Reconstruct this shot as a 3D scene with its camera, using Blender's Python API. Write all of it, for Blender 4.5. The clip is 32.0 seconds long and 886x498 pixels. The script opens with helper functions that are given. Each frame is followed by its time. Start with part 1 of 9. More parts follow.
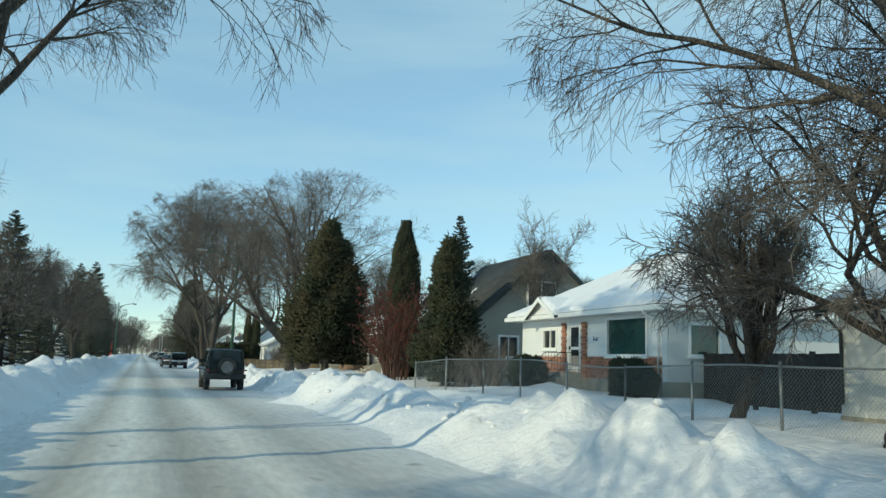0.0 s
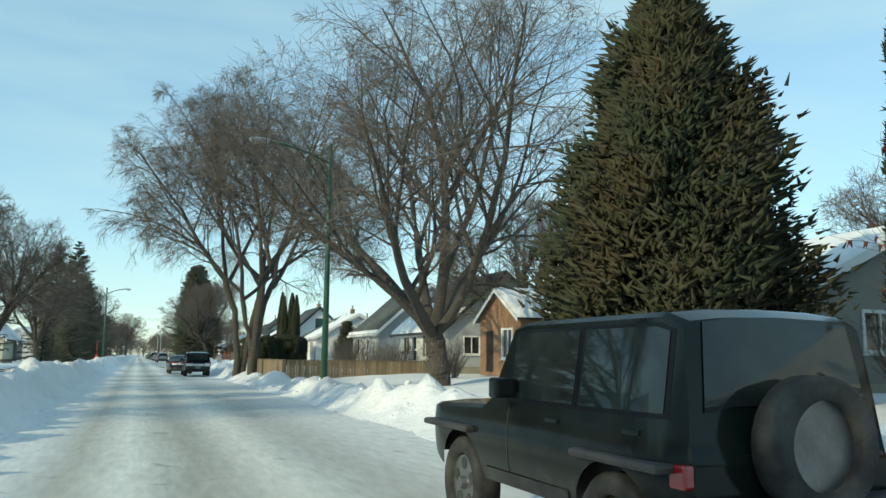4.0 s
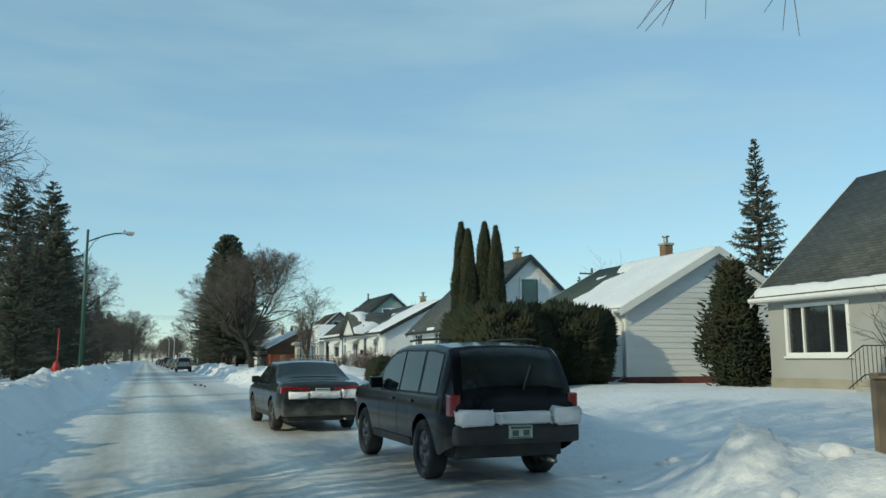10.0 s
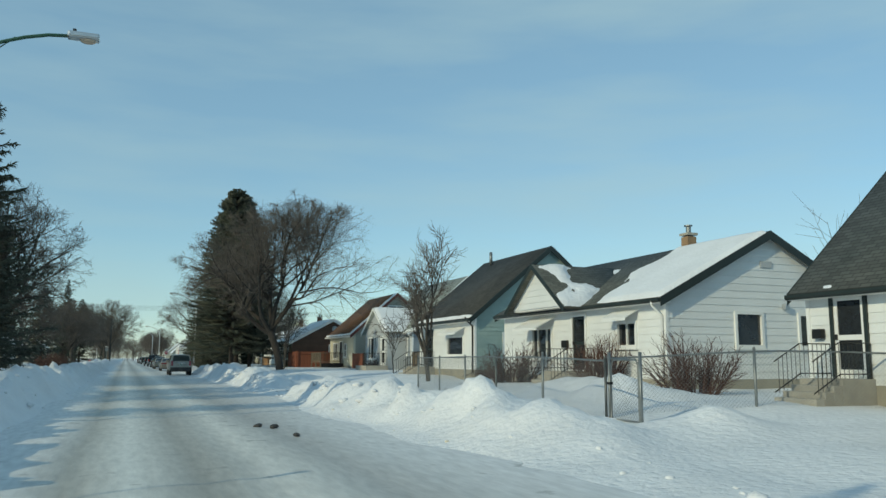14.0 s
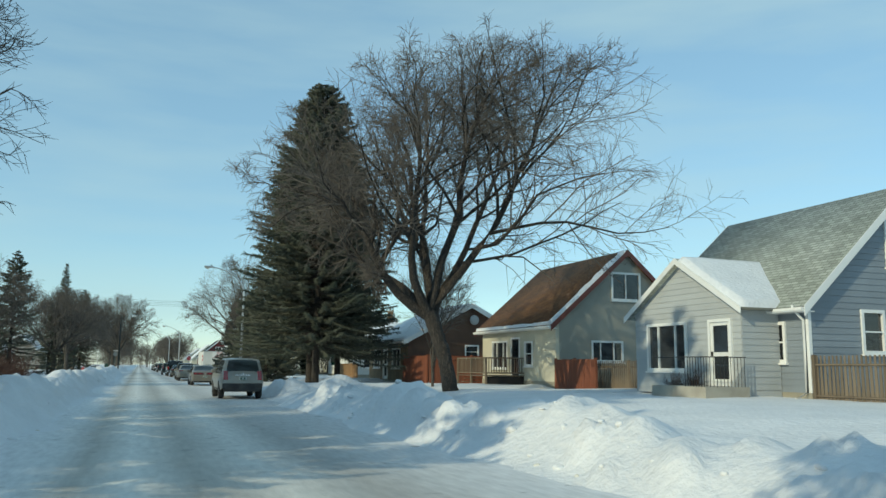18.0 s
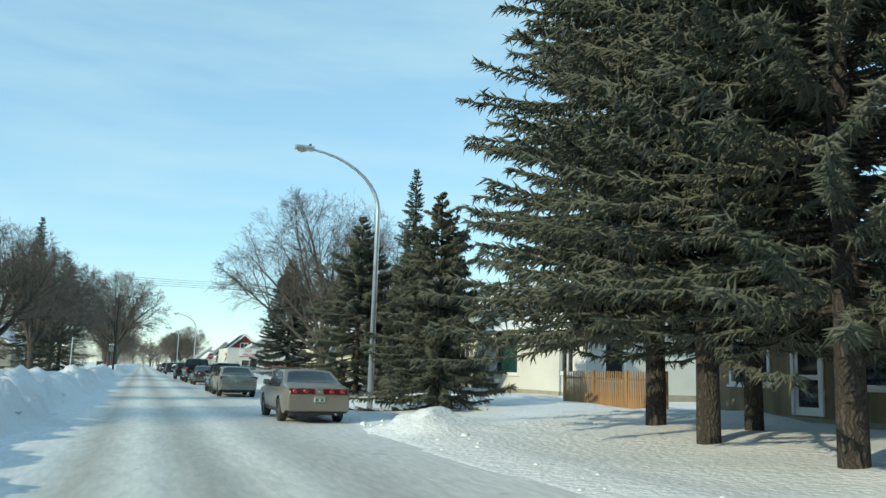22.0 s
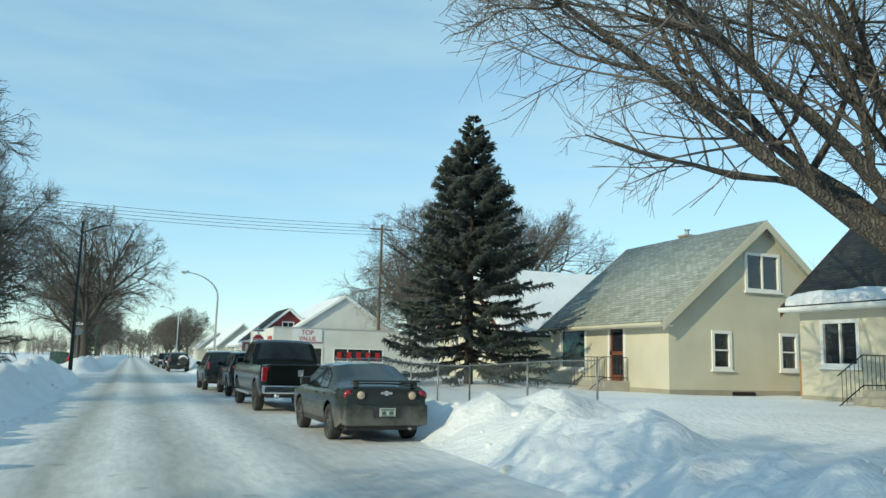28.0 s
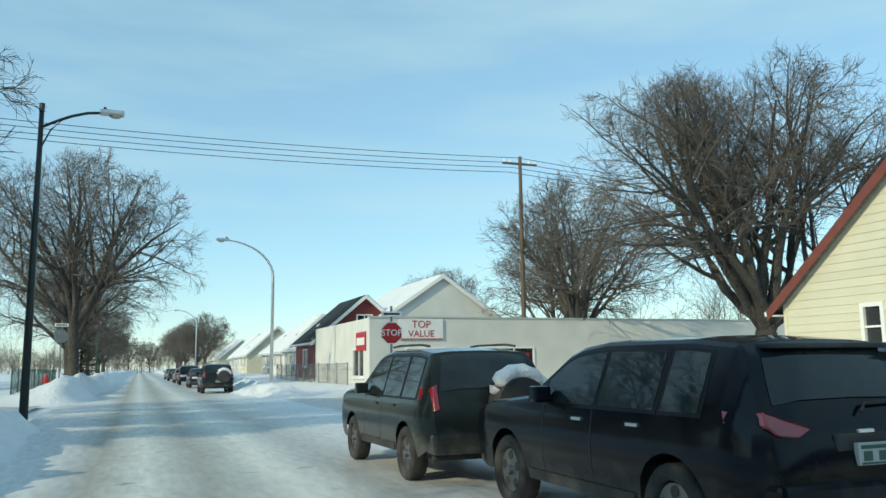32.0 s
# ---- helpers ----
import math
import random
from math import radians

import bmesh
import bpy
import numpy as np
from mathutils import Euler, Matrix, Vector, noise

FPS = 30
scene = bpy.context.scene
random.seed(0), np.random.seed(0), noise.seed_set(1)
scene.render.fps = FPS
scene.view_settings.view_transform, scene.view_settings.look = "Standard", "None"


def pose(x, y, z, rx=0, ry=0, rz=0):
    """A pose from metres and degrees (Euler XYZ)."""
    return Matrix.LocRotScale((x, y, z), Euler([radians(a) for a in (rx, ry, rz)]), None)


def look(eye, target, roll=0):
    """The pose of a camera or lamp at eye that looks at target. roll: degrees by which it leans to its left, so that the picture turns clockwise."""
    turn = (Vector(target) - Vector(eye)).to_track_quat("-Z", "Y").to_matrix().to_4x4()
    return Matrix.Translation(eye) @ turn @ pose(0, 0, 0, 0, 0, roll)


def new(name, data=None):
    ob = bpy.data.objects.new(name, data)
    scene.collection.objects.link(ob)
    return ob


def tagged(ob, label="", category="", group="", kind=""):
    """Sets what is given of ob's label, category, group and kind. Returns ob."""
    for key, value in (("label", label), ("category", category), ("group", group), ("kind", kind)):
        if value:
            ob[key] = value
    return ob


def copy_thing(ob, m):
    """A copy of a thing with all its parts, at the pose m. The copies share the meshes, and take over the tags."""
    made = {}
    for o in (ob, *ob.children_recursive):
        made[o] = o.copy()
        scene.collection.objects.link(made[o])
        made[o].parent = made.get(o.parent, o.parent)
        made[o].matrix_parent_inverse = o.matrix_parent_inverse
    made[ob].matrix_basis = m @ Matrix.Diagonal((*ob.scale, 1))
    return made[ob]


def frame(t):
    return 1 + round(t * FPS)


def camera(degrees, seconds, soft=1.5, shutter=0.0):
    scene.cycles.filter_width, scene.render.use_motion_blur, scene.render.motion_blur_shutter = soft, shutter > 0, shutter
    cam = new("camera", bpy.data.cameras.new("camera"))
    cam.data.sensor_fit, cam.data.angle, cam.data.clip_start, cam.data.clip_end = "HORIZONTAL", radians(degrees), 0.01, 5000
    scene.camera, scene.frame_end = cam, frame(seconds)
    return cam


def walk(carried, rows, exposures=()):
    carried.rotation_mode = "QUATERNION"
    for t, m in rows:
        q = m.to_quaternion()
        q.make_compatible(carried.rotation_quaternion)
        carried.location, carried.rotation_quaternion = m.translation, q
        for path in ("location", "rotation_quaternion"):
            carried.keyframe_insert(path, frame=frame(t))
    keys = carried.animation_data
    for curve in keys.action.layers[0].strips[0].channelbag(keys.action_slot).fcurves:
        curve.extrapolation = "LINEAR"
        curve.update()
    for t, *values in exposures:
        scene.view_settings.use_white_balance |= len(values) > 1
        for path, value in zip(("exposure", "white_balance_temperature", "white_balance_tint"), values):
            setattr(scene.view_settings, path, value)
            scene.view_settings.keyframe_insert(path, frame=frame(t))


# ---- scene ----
# The camera: one lens, a car's windscreen height over a level street that runs along +y.
cam = camera(58.0, 32.0)
EYE = 1.5
# seconds, x, y, heading (to the left of the street's line), upward tilt, roll
ROWS = [
    (0, -0.04, 26.99, -20.29, 8.11, 1.82),
    (0.5, -0.05, 31.10, -20.41, 8.19, 1.52),
    (1, -0.07, 35.21, -20.57, 8.21, 1.33),
    (1.5, -0.09, 39.26, -20.73, 8.04, 1.25),
    (2, -0.12, 43.35, -20.91, 7.89, 1.12),
    (2.5, -0.14, 47.41, -20.97, 7.75, 0.90),
    (4.5, -0.12, 64.20, -20.66, 7.78, 0.56),
    (5, -0.20, 68.28, -20.62, 8.06, 0.72),
    (5.5, -0.28, 72.38, -20.62, 8.06, 0.68),
    (6, -0.33, 76.49, -20.62, 8.14, 0.62),
    (6.5, -0.32, 80.69, -20.62, 8.04, 0.55),
    (7, -0.27, 84.96, -20.60, 7.95, 0.45),
    (7.5, -0.24, 89.27, -20.52, 8.14, 0.54),
    (8, -0.22, 93.64, -20.37, 8.26, 0.64),
    (8.5, -0.21, 97.95, -20.28, 8.27, 0.37),
    (9, -0.20, 102.10, -20.25, 8.14, -0.12),
    (9.5, -0.24, 106.26, -20.25, 8.01, -0.33),
    (10, -0.32, 110.43, -20.28, 7.84, -0.18),
    (10.5, -0.40, 114.55, -20.22, 8.08, 0.01),
    (11, -0.44, 118.56, -20.25, 8.64, 0.03),
    (11.5, -0.45, 122.53, -20.49, 8.29, -0.06),
    (12, -0.42, 126.53, -20.75, 7.96, -0.08),
    (12.5, -0.38, 130.58, -21.02, 8.12, -0.12),
    (13, -0.33, 134.56, -21.26, 8.31, -0.29),
    (13.5, -0.29, 138.45, -21.45, 8.02, -0.21),
    (14, -0.29, 142.10, -21.46, 7.83, 0.19),
    (14.5, -0.38, 145.70, -21.27, 8.08, 0.43),
    (16.5, -0.19, 164.24, -20.82, 8.03, 0.67),
    (17, -0.19, 169.17, -20.73, 8.18, 0.77),
    (17.5, -0.17, 174.09, -20.62, 8.29, 0.77),
    (18, -0.15, 179.03, -20.55, 8.43, 0.60),
    (18.5, -0.15, 183.93, -20.53, 8.45, 0.49),
    (19, -0.17, 188.81, -20.42, 8.32, 0.57),
    (19.5, -0.20, 193.70, -20.47, 8.24, 0.57),
    (20, -0.22, 198.69, -20.59, 8.35, 0.52),
    (20.5, -0.22, 203.61, -20.57, 8.18, 0.69),
    (21, -0.21, 208.50, -20.46, 8.55, 1.01),
    (21.5, -0.22, 213.42, -20.35, 8.89, 1.36),
    (22, -0.22, 218.37, -20.23, 8.77, 1.76),
    (22.5, -0.22, 223.27, -20.13, 8.70, 2.00),
    (23, -0.21, 228.05, -20.22, 9.18, 1.97),
    (23.5, -0.21, 232.63, -20.41, 9.47, 1.94),
    (24, -0.22, 237.13, -20.63, 8.91, 1.65),
    (24.5, -0.20, 241.43, -21.09, 8.27, 0.69),
    (26.5, -0.22, 256.18, -21.35, 8.00, 0.29),
    (27, -0.12, 260.01, -21.32, 8.11, 0.69),
    (27.5, -0.05, 263.81, -21.12, 7.69, 1.23),
    (28, 0.00, 267.53, -20.99, 8.01, 1.40),
    (28.5, 0.03, 271.12, -20.99, 8.22, 1.21),
    (29, 0.05, 274.63, -20.89, 8.08, 0.99),
    (29.5, 0.05, 278.24, -20.86, 8.38, 0.81),
    (30, 0.08, 281.71, -20.64, 8.61, 0.67),
    (30.5, 0.04, 285.04, -20.58, 8.51, 0.48),
    (31, -0.06, 288.33, -20.57, 8.71, 0.10),
    (31.5, -0.16, 291.43, -20.63, 8.69, -0.43),
    (32, -0.27, 294.49, -20.75, 8.23, -0.75),
]


def on_street(t, x, y, yaw, pitch, roll):
    a, b = radians(yaw), radians(pitch)
    ahead = Vector((-math.sin(a) * math.cos(b), math.cos(a) * math.cos(b), math.sin(b)))
    eye = Vector((x, y, EYE))
    return t, look(eye, eye + ahead * 10, roll)


walk(cam, [on_street(*row) for row in ROWS], [(t, e, 9000 if 4 < t < 8.5 else 8250, -6) for t, e in ((0.0, 0.62), (2.0, 0.5), (4.5, 0.92), (6.0, 0.85), (8.0, 0.8), (9.0, 0.75), (10.0, 0.42), (12.0, 0.52), (13.0, 0.38), (14.0, 0.25), (17.0, 0.45), (19.0, 0.6), (22.0, 0.92), (24.0, 0.6), (26.0, 0.85), (28.0, 0.78), (29.0, 0.5), (30.0, 0.58), (32.0, 0.75))])

# ---- daylight: a low winter sun from the street's far kerb side, clear sky ----
SUN_AZ, SUN_EL = (-0.93, -0.37), 24.0
world = bpy.data.worlds.new("winter_sky")
scene.world = world
world.use_nodes = True
wn = world.node_tree.nodes
sky = wn.new("ShaderNodeTexSky")
sky.sky_type, sky.sun_disc = "NISHITA", False
sky.sun_elevation, sky.sun_rotation = radians(SUN_EL), math.atan2(SUN_AZ[0], SUN_AZ[1])
sky.air_density, sky.dust_density, sky.ozone_density, sky.altitude = 1.0, 0.0, 5.0, 230
wn["Background"].inputs["Strength"].default_value = 0.15
haze = wn.new("ShaderNodeMix")  # a thin, even high haze over the clear sky
haze.data_type = "RGBA"
haze.inputs["Factor"].default_value = 0.5
cirrus = wn.new("ShaderNodeMix")  # faint drawn-out streaks of cirrus
cirrus.data_type = "RGBA"
cirrus.inputs["B"].default_value = (2.2, 3.2, 4.3, 1)
where, lie, streak, veil = wn.new("ShaderNodeTexCoord"), wn.new("ShaderNodeMapping"), wn.new("ShaderNodeTexNoise"), wn.new("ShaderNodeMapRange")
lie.inputs["Scale"].default_value, lie.inputs["Rotation"].default_value = (1.2, 1.6, 7.0), (0.12, 0.08, 0)
streak.inputs["Scale"].default_value, streak.inputs["Detail"].default_value = 2.2, 6
veil.inputs["From Min"].default_value, veil.inputs["From Max"].default_value, veil.inputs["To Max"].default_value = 0.42, 0.8, 0.5
links = world.node_tree.links
links.new(where.outputs["Generated"], lie.inputs["Vector"])
links.new(lie.outputs["Vector"], streak.inputs["Vector"])
links.new(streak.outputs["Fac"], veil.inputs["Value"])
links.new(veil.outputs["Result"], cirrus.inputs["Factor"])
links.new(haze.outputs["Result"], cirrus.inputs["A"])
haze.inputs["B"].default_value = (1.27, 2.4, 4.0, 1)
world.node_tree.links.new(sky.outputs["Color"], haze.inputs["A"])
world.node_tree.links.new(cirrus.outputs["Result"], wn["Background"].inputs["Color"])
sun = new("sun", bpy.data.lights.new("sun", "SUN"))
sun.data.energy, sun.data.angle, sun.data.color = 1.75, radians(0.53), (1.0, 0.95, 0.87)
flat = math.cos(radians(SUN_EL)) / math.hypot(*SUN_AZ)
sun.matrix_world = look((SUN_AZ[0] * flat * 50, SUN_AZ[1] * flat * 50, math.sin(radians(SUN_EL)) * 50), (0, 0, 0))

# ---- materials ----
def material(name, colour, rough=0.7, metal=0.0, vary=0.25, scale=3.0, fine=40.0, bump=0.15, dist=0.01, tint=None, gloss=0.5, island=False, obj=0.0, coat=0.0, stretch=(1, 1, 1)):
    """Principled with two scales of noise in the colour, and a fine relief."""
    m = bpy.data.materials.new(name)
    m.use_nodes = True
    n, l = m.node_tree.nodes, m.node_tree.links
    b = n["Principled BSDF"]
    tc, mp = n.new("ShaderNodeTexCoord"), n.new("ShaderNodeMapping")
    mp.inputs["Scale"].default_value = stretch
    l.new(tc.outputs["Object"], mp.inputs["Vector"])
    big, small = n.new("ShaderNodeTexNoise"), n.new("ShaderNodeTexNoise")
    for t, s, det in ((big, scale, 4), (small, fine, 3)):
        l.new(mp.outputs["Vector"], t.inputs["Vector"])
        t.inputs["Scale"].default_value, t.inputs["Detail"].default_value = s, det
    mix = n.new("ShaderNodeMix")
    mix.data_type = "RGBA"
    other = tint or tuple(c * (1 - vary) for c in colour)
    mix.inputs["A"].default_value, mix.inputs["B"].default_value = (*colour, 1), (*other, 1)
    ramp = n.new("ShaderNodeMapRange")
    ramp.inputs["From Min"].default_value, ramp.inputs["From Max"].default_value = 0.35, 0.7
    l.new(big.outputs["Fac"], ramp.inputs["Value"])
    l.new(ramp.outputs["Result"], mix.inputs["Factor"])
    hs = n.new("ShaderNodeHueSaturation")
    val = n.new("ShaderNodeMapRange")
    val.inputs["To Min"].default_value, val.inputs["To Max"].default_value = 1 - vary * 0.7, 1 + vary * 0.5
    l.new(small.outputs["Fac"], val.inputs["Value"])
    source = val.outputs["Result"]
    if island or obj:
        info = n.new("ShaderNodeNewGeometry" if island else "ShaderNodeObjectInfo")
        r = n.new("ShaderNodeMapRange")
        a = obj or 0.25
        r.inputs["To Min"].default_value, r.inputs["To Max"].default_value = 1 - a, 1 + a * 0.6
        l.new(info.outputs["Random Per Island" if island else "Random"], r.inputs["Value"])
        mul = n.new("ShaderNodeMath")
        mul.operation = "MULTIPLY"
        l.new(source, mul.inputs[0])
        l.new(r.outputs["Result"], mul.inputs[1])
        source = mul.outputs[0]
    l.new(source, hs.inputs["Value"])
    l.new(mix.outputs["Result"], hs.inputs["Color"])
    l.new(hs.outputs["Color"], b.inputs["Base Color"])
    b.inputs["Roughness"].default_value, b.inputs["Metallic"].default_value = rough, metal
    b.inputs["Specular IOR Level"].default_value = gloss
    b.inputs["Coat Weight"].default_value = coat
    if bump:
        bp = n.new("ShaderNodeBump")
        bp.inputs["Strength"].default_value, bp.inputs["Distance"].default_value = bump, dist
        l.new(small.outputs["Fac"], bp.inputs["Height"])
        l.new(bp.outputs["Normal"], b.inputs["Normal"])
    return m


def shingle_material(name, colour, other):
    """Asphalt shingles: rows of tabs of uneven tone, with granules and faded patches."""
    m = material(name, colour, 0.9, vary=0.3, scale=0.9, fine=60, bump=0.3, tint=other)
    n, l = m.node_tree.nodes, m.node_tree.links
    uv, br = n.new("ShaderNodeUVMap"), n.new("ShaderNodeTexBrick")
    l.new(uv.outputs["UV"], br.inputs["Vector"])
    br.inputs["Scale"].default_value = 1.0
    br.inputs["Brick Width"].default_value, br.inputs["Row Height"].default_value = 0.32, 0.15
    br.inputs["Mortar Size"].default_value, br.inputs["Bias"].default_value = 0.012, -0.1
    br.inputs["Color1"].default_value, br.inputs["Color2"].default_value, br.inputs["Mortar"].default_value = (1.15, 1.15, 1.15, 1), (0.72, 0.72, 0.72, 1), (0.4, 0.4, 0.4, 1)
    mul = n.new("ShaderNodeMix")
    mul.data_type, mul.blend_type = "RGBA", "MULTIPLY"
    mul.inputs["Factor"].default_value = 1.0
    base = n["Principled BSDF"].inputs["Base Color"]
    src = base.links[0].from_socket
    l.new(src, mul.inputs["A"])
    l.new(br.outputs["Color"], mul.inputs["B"])
    l.new(mul.outputs["Result"], base)
    bp = n.new("ShaderNodeBump")
    bp.inputs["Strength"].default_value, bp.inputs["Distance"].default_value = 0.6, 0.02
    l.new(br.outputs["Color"], bp.inputs["Height"])
    l.new(bp.outputs["Normal"], n["Principled BSDF"].inputs["Normal"])
    return m


def glass_material(name, tint=(0.03, 0.035, 0.04), rough=0.04):
    """Dark-backed window glass: what stands behind is dim, the pane itself is glossy."""
    m = material(name, tint, rough, vary=0.4, scale=0.8, fine=6, bump=0.02, dist=0.004, gloss=0.9)
    return m


def bark_material(name, ridge, furrow, scale=9.0, deep=0.05):
    """Furrowed bark: long uneven plates with dark cracks between them."""
    m = material(name, ridge, 0.93, vary=0.4, scale=1.6, fine=26, bump=0.5, dist=0.012, tint=tuple(c * 0.72 for c in ridge), stretch=(1, 1, 0.4))
    n, l = m.node_tree.nodes, m.node_tree.links
    tc, mp, wob, vo = n.new("ShaderNodeTexCoord"), n.new("ShaderNodeMapping"), n.new("ShaderNodeTexNoise"), n.new("ShaderNodeTexVoronoi")
    mp.inputs["Scale"].default_value = (1, 1, 0.17)
    l.new(tc.outputs["Object"], mp.inputs["Vector"])
    wob.inputs["Scale"].default_value = 5.0
    l.new(tc.outputs["Object"], wob.inputs["Vector"])
    mix = n.new("ShaderNodeMix")
    mix.data_type = "VECTOR"
    mix.inputs["Factor"].default_value = 0.17
    l.new(mp.outputs["Vector"], mix.inputs["A"])
    l.new(wob.outputs["Color"], mix.inputs["B"])
    vo.feature = "DISTANCE_TO_EDGE"
    vo.inputs["Scale"].default_value = scale
    l.new(mix.outputs["Result"], vo.inputs["Vector"])
    mr = n.new("ShaderNodeMapRange")
    mr.inputs["From Min"].default_value, mr.inputs["From Max"].default_value = 0.0, 0.28
    l.new(vo.outputs["Distance"], mr.inputs["Value"])
    col = n.new("ShaderNodeMix")
    col.data_type = "RGBA"
    col.inputs["A"].default_value = (*furrow, 1)
    base = n["Principled BSDF"].inputs["Base Color"]
    l.new(base.links[0].from_socket, col.inputs["B"])
    l.new(mr.outputs["Result"], col.inputs["Factor"])
    l.new(col.outputs["Result"], base)
    bp = n.new("ShaderNodeBump")
    bp.inputs["Strength"].default_value, bp.inputs["Distance"].default_value = 1.0, deep
    l.new(mr.outputs["Result"], bp.inputs["Height"])
    normal = n["Principled BSDF"].inputs["Normal"]
    l.new(normal.links[0].from_socket, bp.inputs["Normal"])
    l.new(bp.outputs["Normal"], normal)
    return m


SNOW = material("snow", (0.78, 0.79, 0.80), 0.62, vary=0.08, scale=0.7, fine=7, bump=0.7, dist=0.07, gloss=0.3)
SNOW_DIRTY = material("dirty_snow", (0.80, 0.78, 0.72), 0.7, vary=0.25, scale=2.5, fine=14, bump=0.6, dist=0.04, tint=(0.55, 0.48, 0.36), gloss=0.2)
ICE = material("packed_ice", (0.56, 0.57, 0.56), 0.45, vary=0.2, scale=1.2, fine=16, bump=0.3, dist=0.015, tint=(0.40, 0.39, 0.36), gloss=0.45)
BARK = bark_material("bark", (0.15, 0.13, 0.108), (0.07, 0.06, 0.05), 15.0, 0.04)
BARK_DARK = bark_material("dark_bark", (0.085, 0.07, 0.058), (0.036, 0.03, 0.025), 13.0, 0.035)
TWIG = material("twig_bark", (0.165, 0.14, 0.12), 0.9, vary=0.3, scale=0.5, fine=5, bump=0, island=True)
TWIG_RED = material("red_twig_bark", (0.12, 0.062, 0.047), 0.9, vary=0.3, scale=0.5, fine=5, bump=0, island=True)
BERRY = material("dry_red_berry", (0.22, 0.045, 0.03), 0.6, vary=0.3, scale=2, fine=9, bump=0, island=True)
NEEDLE = material("spruce_needles", (0.085, 0.102, 0.076), 0.75, vary=0.4, scale=0.6, fine=9, bump=0, tint=(0.13, 0.13, 0.10), gloss=0.25, island=True)
NEEDLE_BLUE = material("blue_spruce_needles", (0.055, 0.072, 0.064), 0.75, vary=0.4, scale=0.6, fine=9, bump=0, tint=(0.085, 0.10, 0.09), gloss=0.25, island=True)
CEDAR = material("cedar_scales", (0.034, 0.046, 0.026), 0.8, vary=0.4, scale=0.8, fine=9, bump=0, tint=(0.064, 0.053, 0.03), gloss=0.2, island=True)
CEDAR_DARK = material("dark_cedar_scales", (0.024, 0.036, 0.022), 0.8, vary=0.45, scale=0.8, fine=9, bump=0, tint=(0.05, 0.05, 0.028), gloss=0.2, island=True)
WHITE = material("white_paint", (0.80, 0.80, 0.77), 0.5, vary=0.06, scale=1.5, fine=30, bump=0.08)
WHITE_SIDING = material("white_siding", (0.76, 0.77, 0.75), 0.5, vary=0.07, scale=0.8, fine=24, bump=0.06, obj=0.03)
GREY_SIDING = material("grey_blue_siding", (0.235, 0.27, 0.30), 0.6, vary=0.12, scale=0.8, fine=24, bump=0.08, obj=0.05)
GREY_LIGHT = material("pale_grey_siding", (0.46, 0.48, 0.48), 0.6, vary=0.1, scale=0.8, fine=24, bump=0.08, obj=0.04)
CREAM = material("cream_stucco", (0.60, 0.56, 0.44), 0.9, vary=0.14, scale=0.7, fine=70, bump=0.5, dist=0.008)
CREAM_SIDING = material("cream_siding", (0.66, 0.62, 0.47), 0.6, vary=0.08, scale=0.8, fine=24, bump=0.06, obj=0.04)
STUCCO_GREY = material("grey_stucco", (0.40, 0.40, 0.38), 0.92, vary=0.16, scale=0.6, fine=80, bump=0.6, dist=0.01)
STUCCO_TAUPE = material("taupe_stucco", (0.30, 0.28, 0.25), 0.92, vary=0.16, scale=0.6, fine=80, bump=0.6, dist=0.01)
STUCCO_WHITE = material("white_stucco", (0.66, 0.66, 0.62), 0.92, vary=0.12, scale=0.6, fine=80, bump=0.5, dist=0.01)
STUCCO_OLIVE = material("weathered_stucco", (0.36, 0.35, 0.30), 0.92, vary=0.22, scale=0.5, fine=80, bump=0.6, dist=0.01)
# orange house wall: the elm's shade is put into its darkened base colour
ORANGE = material("orange_stucco", (0.31, 0.175, 0.10), 0.9, vary=0.16, scale=0.7, fine=70, bump=0.5, dist=0.008)
BROWN_BOARD = material("brown_stained_board", (0.15, 0.075, 0.045), 0.7, vary=0.25, scale=1.2, fine=20, bump=0.2, obj=0.08, stretch=(1, 0.2, 1))
RED_WALL = material("dark_red_siding", (0.20, 0.03, 0.03), 0.6, vary=0.2, scale=1.0, fine=20, bump=0.1)
FOUNDATION = material("concrete_foundation", (0.36, 0.33, 0.26), 0.9, vary=0.2, scale=1.5, fine=40, bump=0.4)
CONCRETE = material("concrete_step", (0.42, 0.39, 0.33), 0.9, vary=0.22, scale=2, fine=50, bump=0.4)
BRICK = material("salmon_brick", (0.42, 0.19, 0.12), 0.85, vary=0.3, scale=3, fine=30, bump=0.4, obj=0.3)
BRICK_TAN = material("tan_brick", (0.33, 0.21, 0.12), 0.85, vary=0.3, scale=3, fine=30, bump=0.4, obj=0.25)
MORTAR = material("mortar", (0.45, 0.38, 0.32), 0.95, vary=0.2, fine=40, bump=0.3)
SH_GREY = shingle_material("grey_shingles", (0.075, 0.085, 0.078), (0.11, 0.115, 0.105))
SH_DARK = shingle_material("dark_shingles", (0.04, 0.042, 0.04), (0.065, 0.065, 0.06))
SH_GREEN = shingle_material("green_shingles", (0.055, 0.085, 0.055), (0.08, 0.10, 0.07))
SH_RUST = shingle_material("rust_shingles", (0.19, 0.085, 0.035), (0.13, 0.065, 0.03))
SH_LIGHT = shingle_material("faded_shingles", (0.34, 0.37, 0.34), (0.27, 0.30, 0.27))
DARK_TRIM = material("dark_green_trim", (0.02, 0.03, 0.028), 0.45, vary=0.2, fine=20, bump=0.05)
RED_TRIM = material("red_brown_trim", (0.19, 0.05, 0.035), 0.5, vary=0.2, fine=20, bump=0.05)
GLASS = glass_material("window_glass")
